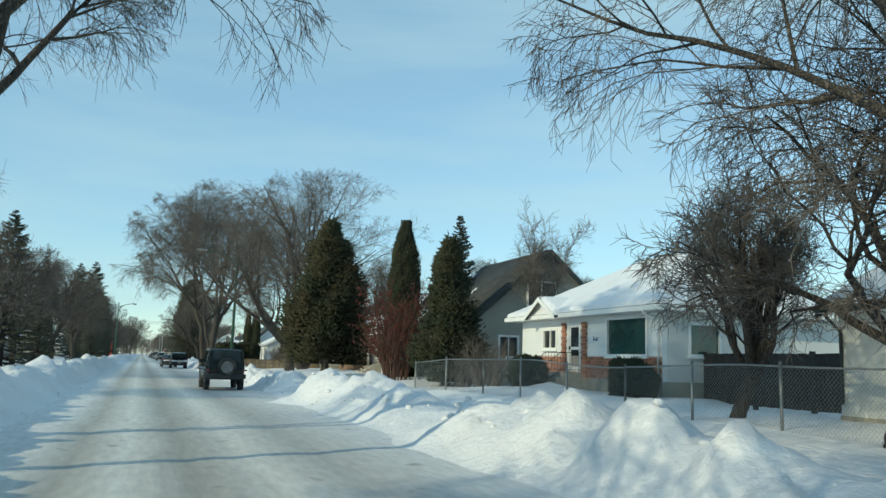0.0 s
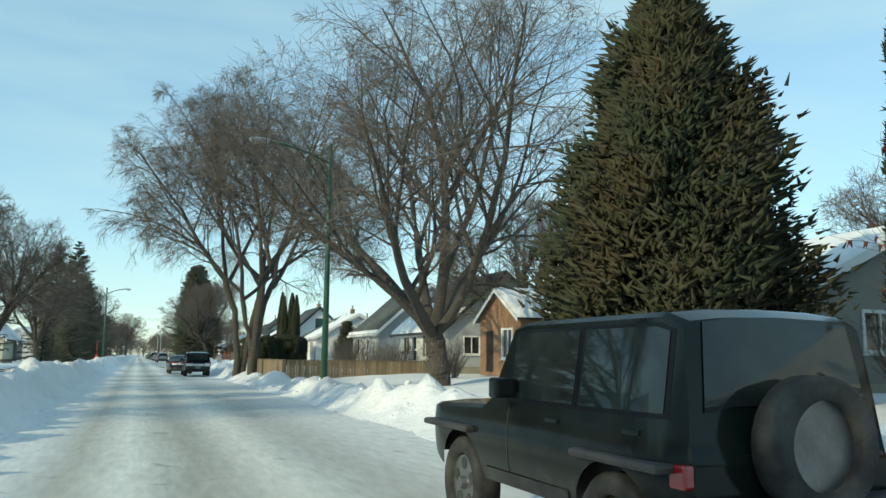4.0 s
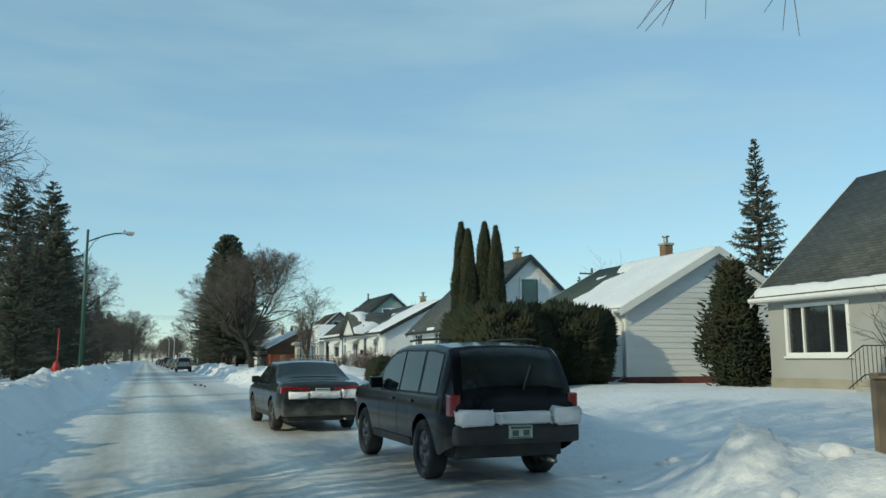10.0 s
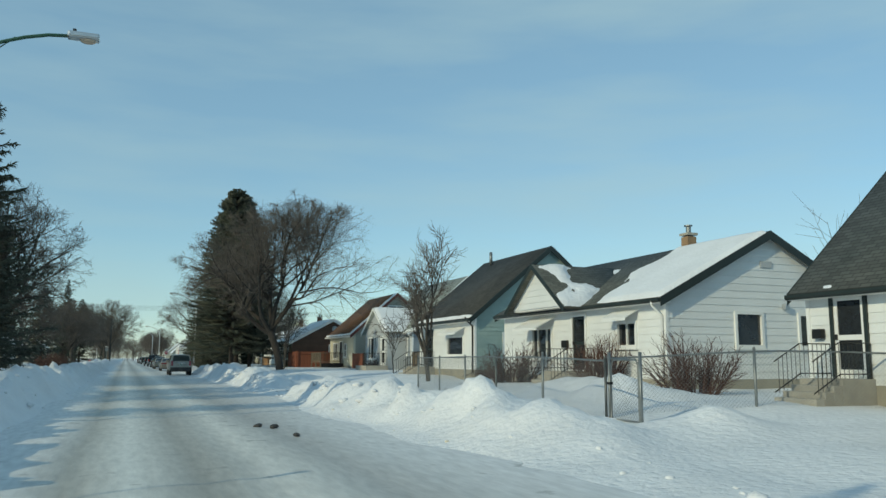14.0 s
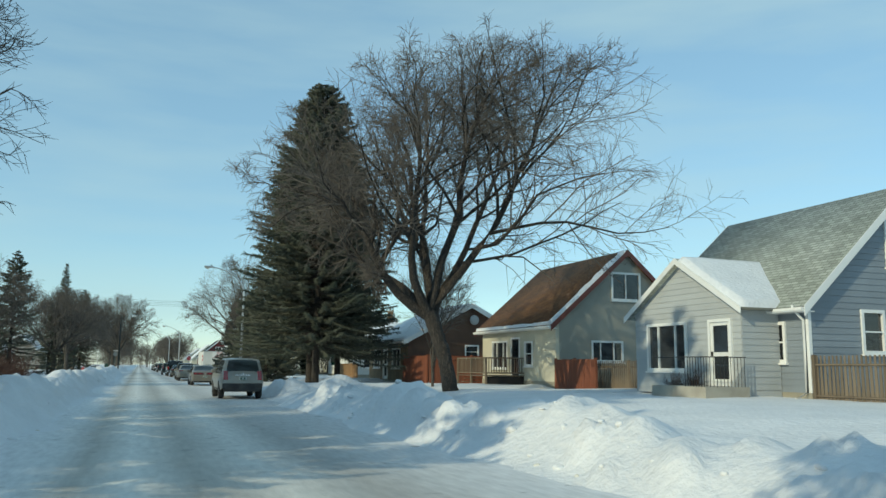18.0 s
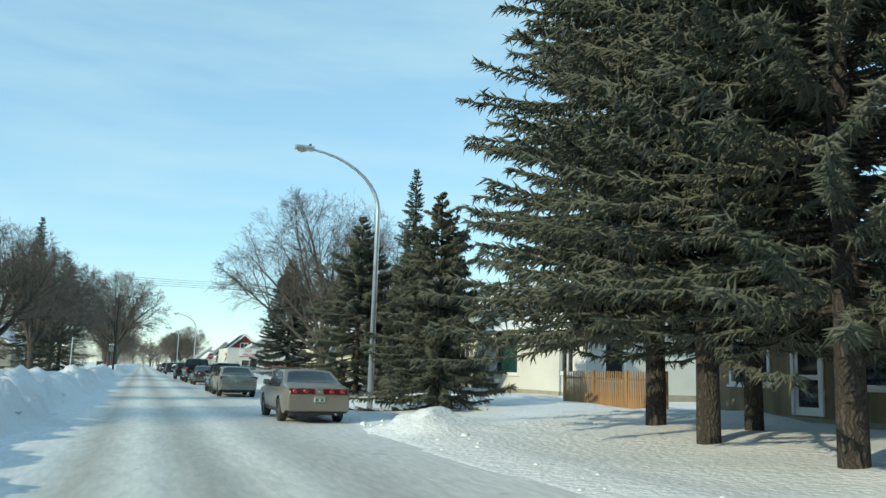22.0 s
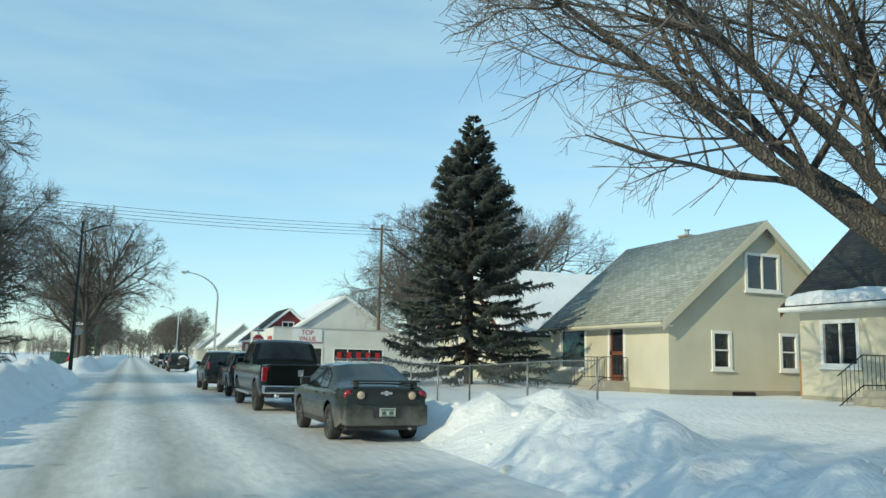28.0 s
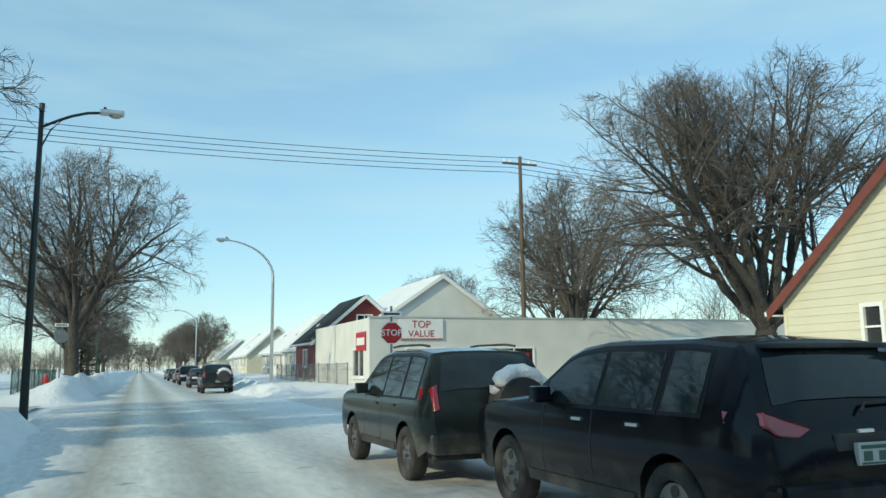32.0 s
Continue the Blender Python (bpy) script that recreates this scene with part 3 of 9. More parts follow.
def road_material():
    """Grey ice with beige sanded wheel tracks, paler snow between them and dark bare flecks."""
    m = material("road_ice", (0.52, 0.52, 0.50), 0.5, vary=0.5, scale=0.9, fine=5, bump=0.35, dist=0.03, tint=(0.43, 0.41, 0.36), gloss=0.4, stretch=(1.5, 0.34, 1))
    n, l = m.node_tree.nodes, m.node_tree.links
    tc, sep = n.new("ShaderNodeTexCoord"), n.new("ShaderNodeSeparateXYZ")
    l.new(tc.outputs["Object"], sep.inputs[0])
    wob = n.new("ShaderNodeTexNoise")
    wob.inputs["Scale"].default_value = 0.35
    l.new(tc.outputs["Object"], wob.inputs["Vector"])
    add = n.new("ShaderNodeMath")
    add.operation = "MULTIPLY_ADD"
    l.new(wob.outputs["Fac"], add.inputs[0])
    add.inputs[1].default_value = 0.45
    l.new(sep.outputs["X"], add.inputs[2])
    ramp = n.new("ShaderNodeValToRGB")
    mr = n.new("ShaderNodeMapRange")
    mr.inputs["From Min"].default_value, mr.inputs["From Max"].default_value = -2.2, 5.6
    l.new(add.outputs[0], mr.inputs["Value"])
    l.new(mr.outputs["Result"], ramp.inputs["Fac"])
    stops = [(0.0, (0.76, 0.76, 0.76)), (0.12, (0.70, 0.70, 0.68)), (0.20, (0.42, 0.395, 0.345)), (0.29, (0.74, 0.725, 0.67)), (0.40, (0.38, 0.355, 0.31)), (0.53, (0.72, 0.70, 0.645)), (0.66, (0.46, 0.445, 0.42)), (0.8, (0.66, 0.65, 0.63)), (1.0, (0.74, 0.745, 0.75))]
    e = ramp.color_ramp.elements
    e[0].color, e[1].color = (*stops[0][1], 1), (*stops[-1][1], 1)
    for p, c in stops[1:-1]:
        e.new(p).color = (*c, 1)
    fleck = n.new("ShaderNodeTexNoise")
    fleck.inputs["Scale"].default_value, fleck.inputs["Detail"].default_value = 1.7, 6
    l.new(tc.outputs["Object"], fleck.inputs["Vector"])
    fr = n.new("ShaderNodeMapRange")
    fr.inputs["From Min"].default_value, fr.inputs["From Max"].default_value, fr.inputs["To Max"].default_value = 0.64, 0.72, 0.6
    l.new(fleck.outputs["Fac"], fr.inputs["Value"])
    dark = n.new("ShaderNodeMix")
    dark.data_type = "RGBA"
    dark.inputs["B"].default_value = (0.22, 0.21, 0.19, 1)
    l.new(fr.outputs["Result"], dark.inputs["Factor"])
    l.new(ramp.outputs["Color"], dark.inputs["A"])
    hs = next(k for k in n if k.bl_idname == "ShaderNodeHueSaturation")
    l.new(dark.outputs["Result"], hs.inputs["Color"])
    return m


ROAD = road_material()
road = new("road", road_sheet("road", np.arange(ROAD_L - 0.9, ROAD_R + 0.95, 0.22), steps_between((-40, 0, 1.5), (0, 480, 0.5), (480, 1000, 20)), ROAD, (-1.0, 0.55, 1.3, 2.6)))
tagged(road, "packed snow and ice road with sanded wheel tracks", "road", kind="structure")
for side, (a, b) in enumerate(((-160.0, ROAD_L - 0.9), (ROAD_R + 0.72, 200.0))):
    cross = new("road", road_sheet("road", np.arange(a, b, 0.8), np.arange(CROSS_Y0 + 0.4, CROSS_Y1 - 0.3, 0.5), ICE, ()))
    tagged(cross, "icy crossing street cleared of loose snow", "road", kind="structure")

# ---- houses: local x runs from the street front into the lot, y along the street, z up from the floor of the lot ----
def clip(poly, nx, ny, c):
    """The part of a convex polygon where nx * a + ny * b <= c."""
    out = []
    for i, p in enumerate(poly):
        q = poly[(i + 1) % len(poly)]
        dp, dq = nx * p[0] + ny * p[1] - c, nx * q[0] + ny * q[1] - c
        if dp <= 0:
            out.append(p)
        if dp * dq < 0:
            k = dp / (dp - dq)
            out.append((p[0] + (q[0] - p[0]) * k, p[1] + (q[1] - p[1]) * k))
    return out


def spot(axis, at):
    return (lambda a, b, d: (at + d, a, b)) if axis == "x" else (lambda a, b, d: (a, at + d, b))


def wall_mesh(outline, holes, axis, at, thick, inward):
    """A wall of real thickness with openings right through it. outline: convex, in (along, up)."""
    bm = bmesh.new()
    p = spot(axis, at)
    cuts_a = sorted({a for o in outline for a in (o[0],)} | {h[0] for h in holes} | {h[1] for h in holes})
    cuts_b = sorted({min(o[1] for o in outline), max(o[1] for o in outline)} | {h[2] for h in holes} | {h[3] for h in holes})
    for a0, a1 in zip(cuts_a, cuts_a[1:]):
        for b0, b1 in zip(cuts_b, cuts_b[1:]):
            ma, mb = (a0 + a1) / 2, (b0 + b1) / 2
            if any(h[0] < ma < h[1] and h[2] < mb < h[3] for h in holes):
                continue
            poly = clip(clip(clip(clip(outline, -1, 0, -a0), 1, 0, a1), 0, -1, -b0), 0, 1, b1)
            if len(poly) < 3:
                continue
            for d in (0.0, thick * inward):
                vs = [bm.verts.new(p(a, b, d)) for a, b in poly]
                try:
                    bm.faces.new(vs)
                except ValueError:
                    pass
    for h in holes:
        ring = [(h[0], h[2]), (h[1], h[2]), (h[1], h[3]), (h[0], h[3])]
        for k in range(4):
            q, r = ring[k], ring[(k + 1) % 4]
            bm.faces.new([bm.verts.new(p(*q, 0)), bm.verts.new(p(*r, 0)), bm.verts.new(p(*r, thick * inward)), bm.verts.new(p(*q, thick * inward))])
    n = len(outline)
    for k in range(n):
        q, r = outline[k], outline[(k + 1) % n]
        bm.faces.new([bm.verts.new(p(*q, 0)), bm.verts.new(p(*r, 0)), bm.verts.new(p(*r, thick * inward)), bm.verts.new(p(*q, thick * inward))])
    bmesh.ops.remove_doubles(bm, verts=bm.verts, dist=0.0005)
    bmesh.ops.recalc_face_normals(bm, faces=bm.faces)
    return bm


def siding(house, outline, holes, axis, at, out, mat, lap=0.2):
    """Lapped boards, one object each, over a wall; out is the way they stand proud."""
    p = spot(axis, at)
    lo, hi = min(o[1] for o in outline), max(o[1] for o in outline)
    z = lo
    while z < hi - 0.03:
        top = min(z + lap, hi)
        band = clip(clip(outline, 0, -1, -z), 0, 1, top)
        if len(band) >= 3:
            a_lo = [a for a, b in band if b < (z + top) / 2] or [a for a, b in band]
            a_hi = [a for a, b in band if b >= (z + top) / 2] or a_lo
            spans = [(min(a_lo), max(a_lo), min(a_hi), max(a_hi))]
            for h in holes:
                if h[2] < (z + top) / 2 < h[3]:
                    nxt = []
                    for l0, r0, l1, r1 in spans:
                        if h[0] > l0:
                            nxt.append((l0, min(r0, h[0]), l1, min(r1, h[0])))
                        if h[1] < r0:
                            nxt.append((max(l0, h[1]), r0, max(l1, h[1]), r1))
                    spans = [s for s in nxt if s[1] - s[0] > 0.02]
            for l0, r0, l1, r1 in spans:
                bm = bmesh.new()
                vs = [bm.verts.new(p(*q)) for q in ((l0, z, 0.004 * out), (r0, z, 0.004 * out), (r0, z, 0.032 * out), (l0, z, 0.032 * out), (l1, top, 0.004 * out), (r1, top, 0.004 * out), (r1, top, 0.012 * out), (l1, top, 0.012 * out))]
                for f in ((0, 1, 2, 3), (3, 2, 6, 7), (4, 7, 6, 5), (0, 3, 7, 4), (1, 5, 6, 2)):
                    bm.faces.new([vs[i] for i in f])
                bmesh.ops.recalc_face_normals(bm, faces=bm.faces)
                part("board", bm, mat, house)
        z = top


def window(house, axis, at, out, a, b, w, h, style="sash", frame_mat=WHITE, glass=GLASS, sill=True):
    """A window in an opening: frame with its mullions, panes set back, a sill, and the dim lining behind."""
    p = spot(axis, at)
    t = 0.055

    def bar(bm, a0, a1, b0, b1, d0, d1):
        c0, c1 = p(a0, b0, d0 * out), p(a1, b1, d1 * out)
        box_into(bm, min(c0[0], c1[0]), max(c0[0], c1[0]), min(c0[1], c1[1]), max(c0[1], c1[1]), b0, b1)

    a0, a1, b0, b1 = a - w / 2, a + w / 2, b, b + h
    o = 0.05
    bm = bmesh.new()
    ring = [[bm.verts.new(p(aa, bb, d * out)) for aa, bb in ((a0 - e, b0 - e), (a1 + e, b0 - e), (a1 + e, b1 + e), (a0 - e, b1 + e))] for e, d in ((o, 0.045), (-t, 0.045), (-t, -0.09), (o, -0.09))]
    for k in range(4):
        u, v = ring[k], ring[(k + 1) % 4]
        for q in range(4):
            bm.faces.new((u[q], u[(q + 1) % 4], v[(q + 1) % 4], v[q]))
    bmesh.ops.recalc_face_normals(bm, faces=bm.faces)
    frame_ob = part("window", bm, frame_mat, house)
    cuts = {"sash": [], "pair": [0.5], "triple": [0.28, 0.72], "slider": [0.5], "picture": [], "hung": []}[style]
    bars = [(a0 + w * c - t / 2, a0 + w * c + t / 2, b0 + t, b1 - t) for c in cuts]
    if style in ("hung", "sash"):
        bars.append((a0 + t, a1 - t, b0 + h * 0.5 - 0.025, b0 + h * 0.5 + 0.025))
    for q in bars:
        bm = bmesh.new()
        bar(bm, *q, -0.08, 0.02)
        part("mullion", bm, frame_mat, frame_ob)
    xs = [0.0, *cuts, 1.0]
    for c0, c1 in zip(xs, xs[1:]):
        q = bmesh.new()
        bar(q, a0 + w * c0 + t / 2, a0 + w * c1 - t / 2, b0 + t / 2, b1 - t / 2, -0.055, -0.045)
        part("pane", q, glass, frame_ob)
    if sill:
        q = bmesh.new()
        bar(q, a0 - 0.1, a1 + 0.1, b0 - 0.11, b0 - 0.052, -0.03, 0.10)
        part("sill", q, frame_mat, frame_ob)
    return frame_ob


def door(house, axis, at, out, a, b, w=0.92, h=2.05, mat=WHITE, trim=WHITE, glass=GLASS):
    """A storm door: frame, slab with a glazed upper and lower light, and a handle."""
    p = spot(axis, at)

    def bar(bm, a0, a1, b0, b1, d0, d1):
        c0, c1 = p(a0, b0, d0 * out), p(a1, b1, d1 * out)
        box_into(bm, min(c0[0], c1[0]), max(c0[0], c1[0]), min(c0[1], c1[1]), max(c0[1], c1[1]), b0, b1)

    a0, a1 = a - w / 2, a + w / 2
    bm = bmesh.new()
    for q in ((a0 - 0.10, a0, b, b + h + 0.1), (a1, a1 + 0.10, b, b + h + 0.1), (a0, a1, b + h, b + h + 0.1)):
        bar(bm, *q, -0.08, 0.05)
    fr = part("door_frame", bm, trim, house)
    bm = bmesh.new()
    s = 0.11
    for q in ((a0, a0 + s, b, b + h), (a1 - s, a1, b, b + h), (a0 + s, a1 - s, b, b + 0.22), (a0 + s, a1 - s, b + 0.95, b + 1.08), (a0 + s, a1 - s, b + h - s, b + h)):
        bar(bm, *q, -0.05, 0.0)
    slab = part("door", bm, mat, house)
    for b0, b1 in ((b + 0.22, b + 0.95), (b + 1.08, b + h - s)):
        q = bmesh.new()
        bar(q, a0 + s, a1 - s, b0, b1, -0.04, -0.02)
        part("pane", q, glass, slab)
    q = bmesh.new()
    bar(q, a1 - 0.09, a1 - 0.05, b + 0.96, b + 1.10, 0.0, 0.06)
    part("handle", q, IRON, slab)
    return slab


def roof_slab(house, corners, thick, mat, name="roof"):
    """A roof plane from its four corners (eave a, eave b, ridge b, ridge a), with uv in metres along its courses."""
    c = [Vector(v) for v in corners]
    n = (c[1] - c[0]).cross(c[3] - c[0]).normalized()
    if n.z < 0:
        n = -n
    verts = [v for v in c] + [v - n * thick for v in c]
    along, up = (c[1] - c[0]).normalized(), None
    up = n.cross(along).normalized()
    if up.z < 0:
        up = -up
    uv = [((v - c[0]).dot(along), (v - c[0]).dot(up)) for v in verts]
    quads = [(0, 1, 2, 3), (7, 6, 5, 4), (0, 4, 5, 1), (1, 5, 6, 2), (2, 6, 7, 3), (3, 7, 4, 0)]
    me = np_mesh(name, [tuple(v) for v in verts], quads, mat, uv)
    bm = bmesh.new()
    bm.from_mesh(me)
    bmesh.ops.recalc_face_normals(bm, faces=bm.faces)
    bm.to_mesh(me)
    bm.free()
    return put(name, me, house)


def roof_snow(house, corners, seed, amount=0.5, low=0.0, thick=0.12, grain=0.6, where=None):
    """Snow that lies on a roof plane in an uneven blanket with a ragged edge. where(u, v): 0 to 1 over the plane."""
    c = [np.array(v, float) for v in corners]
    wide, deep = np.linalg.norm(c[1] - c[0]), np.linalg.norm(c[3] - c[0])
    nu, nv = max(8, int(wide / 0.16)), max(8, int(deep / 0.16))
    u, v = np.meshgrid(np.linspace(0, 1, nu), np.linspace(0, 1, nv), indexing="ij")
    pos = (c[0] * ((1 - u) * (1 - v))[..., None] + c[1] * (u * (1 - v))[..., None] + c[2] * (u * v)[..., None] + c[3] * ((1 - u) * v)[..., None])
    nrm = np.cross(c[1] - c[0], c[3] - c[0])
    nrm = nrm / np.linalg.norm(nrm) * np.sign(nrm[2])
    ns = fractal(u * wide * grain + seed * 7.7, v * deep * grain + seed * 3.3, seed, 4)
    keep = ns + (amount - 0.5) * 2 - low * 0 if where is None else ns - 0.5 + (where(u, v) - 0.5) * 1.6 + 0.5
    h = np.clip((keep - 0.5) * 6, 0, 1) * thick
    rim = np.minimum(np.minimum(u, 1 - u) * wide, np.minimum(v, 1 - v) * deep)
    h = h * np.clip(rim / 0.12, 0, 1) ** 0.5
    h = np.where(h > 0.004, h * (0.8 + 0.4 * ns), -0.03)
    pos = pos + nrm * h[..., None]
    i = np.arange(u.size).reshape(u.shape)
    q = np.stack([i[:-1, :-1], i[1:, :-1], i[1:, 1:], i[:-1, 1:]], -1).reshape(-1, 4)
    flat = h.ravel()
    q = q[(flat[q] > 0).any(1)]
    if len(q):
        put("roof_snow", np_mesh("roof_snow", pos.reshape(-1, 3), q, SNOW, smooth=True), house, label="patchy snow on the roof")


def gable_roof(house, w, depth, eave, ridge, mat, trim, over=0.42, side=0.28, snow=0.0, snow_where=None, seed=1, ridge_at=0.5, thick=0.13):
    rx = depth * ridge_at
    kf, kb = (ridge - eave) / rx, (ridge - eave) / (depth - rx)
    front = [(-over, -side, eave - over * kf + thick), (-over, w + side, eave - over * kf + thick), (rx, w + side, ridge + thick), (rx, -side, ridge + thick)]
    back = [(depth + over, -side, eave - over * kb + thick), (depth + over, w + side, eave - over * kb + thick), (rx, w + side, ridge + thick), (rx, -side, ridge + thick)]
    roof_slab(house, front, thick, mat)
    roof_slab(house, back, thick, mat)
    if snow or snow_where:
        roof_snow(house, front, seed, snow, where=snow_where)
        roof_snow(house, back, seed + 40, 0.8)
    # barge boards along the two gables and a gutter at the street eave
    for y in (-side - 0.026, w + side + 0.004):
        for a, b in (((-over, eave - over * kf), (rx, ridge)), ((depth + over, eave - over * kb), (rx, ridge))):
            bm = prism([(a[0], a[1] - 0.17), (b[0], b[1] - 0.17), (b[0], b[1] + thick + 0.012), (a[0], a[1] + thick + 0.012)], "y", y, y + 0.022)
            part("barge_board", bm, trim, house)
    ez = eave - over * kf
    part("gutter", prism([(-over - 0.11, ez + 0.1), (-over - 0.11, ez + 0.02), (-over - 0.07, ez - 0.03), (-over - 0.004, ez - 0.03), (-over - 0.004, ez + 0.1)], "y", -side, w + side), WHITE if trim in (WHITE, RED_TRIM) else trim, house)
    part("soffit", box(-over + 0.01, -0.004, -side + 0.01, w + side - 0.01, ez - 0.035, ez - 0.005), WHITE, house)
    return front


def chimney(house, x, y, z0, z1, mat=BRICK_TAN, s=0.42, vent=True):
    bm = bmesh.new()
    rows, h = int((z1 - z0) / 0.08), 0.08
    for k in range(rows):
        j = 0.006 * (k % 2)
        box_into(bm, x - s / 2 + j, x + s / 2 - j, y - s / 2 + j, y + s / 2 - j, z0 + k * h, z0 + k * h + 0.072)
    body = part("chimney", bm, mat, house)
    part("cap", box(x - s / 2 - 0.05, x + s / 2 + 0.05, y - s / 2 - 0.05, y + s / 2 + 0.05, z1 - 0.01, z1 + 0.09, 0.015), CONCRETE, body)
    if vent:
        part("flue", prism([(x + 0.1 * math.cos(a), y + 0.1 * math.sin(a)) for a in np.linspace(0, 2 * np.pi, 10)[:-1]], "z", z1 + 0.09, z1 + 0.35), GALV, body)
        part("flue_hood", prism([(x + 0.17 * math.cos(a), y + 0.17 * math.sin(a)) for a in np.linspace(0, 2 * np.pi, 10)[:-1]], "z", z1 + 0.37, z1 + 0.42), GALV, body)


def steps(house, y, width, top, count=4, tread=0.28, railing=True, mat=CONCRETE, rail=IRON, landing=1.1, bottom=-0.1):
    """Front steps down to the walk, with iron railings on both sides."""
    rise = (top - bottom) / count
    bm = bmesh.new()
    box_into(bm, -landing, -0.004, y - width / 2, y + width / 2, -0.6, top, 0.012)
    flight = part("steps", bm, mat, house)
    for k in range(1, count):
        part("tread", box(-landing - tread * k, -landing - tread * (k - 1) - 0.004, y - width / 2, y + width / 2, -0.6, top - rise * k, 0.012), mat, flight)
    if railing:
        for s in (-1, 1):
            yy = y + s * (width / 2 - 0.05)
            end = -landing - tread * (count - 1)
            pts = [(-0.08, top), (-landing, top), (end, top - rise * (count - 1))]
            for dz in (0.86, 0.12):
                put("hand_rail" if dz > 0.5 else "lower_rail", tube_mesh("hand_rail", [(x, yy, z + dz) for x, z in pts], 0.016, rail, 6), flight)
            bar_mesh = rods("baluster", [((0, 0, 0.02), (0, 0, 0.86))], 0.011, rail)
            for (xa, za), (xb, zb) in zip(pts, pts[1:]):
                n = max(2, int(abs(xb - xa) / 0.14))
                for k in range(n):
                    f = k / n
                    put("baluster", bar_mesh, flight, pose(xa + (xb - xa) * f, yy, za + (zb - za) * f))


def awning(house, y, w, z, mat=WHITE, drop=0.42, reach=0.75):
    """A ribbed metal awning over an opening in the front."""
    n = max(4, int(w / 0.14))
    bm = bmesh.new()
    for k in range(n):
        a, b = y - w / 2 + w * k / n, y - w / 2 + w * (k + 0.93) / n
        vs = [bm.verts.new(q) for q in ((-0.02, a, z), (-0.02, b, z), (-reach, b, z - drop), (-reach, a, z - drop), (-reach, a, z - drop - 0.12), (-reach, b, z - drop - 0.12),
                                        (-0.02, a, z - 0.03), (-0.02, b, z - 0.03), (-reach + 0.02, b, z - drop - 0.03), (-reach + 0.02, a, z - drop - 0.03))]
        for f in ((0, 1, 2, 3), (3, 2, 5, 4), (6, 9, 8, 7), (0, 3, 9, 6), (1, 7, 8, 2)):
            bm.faces.new([vs[i] for i in f])
    part("awning", bm, mat, house)


def downspout(house, x, y, z, mat=WHITE, over=0.42, kick=0.5):
    pts = [(-over - 0.06, y, z), (-over - 0.06, y, z - 0.12), (x, y, z - 0.45), (x, y, 0.35), (x - kick, y - 0.05, 0.15)]
    put("downspout", tube_mesh("downspout", pts, 0.042, mat, 6), house)


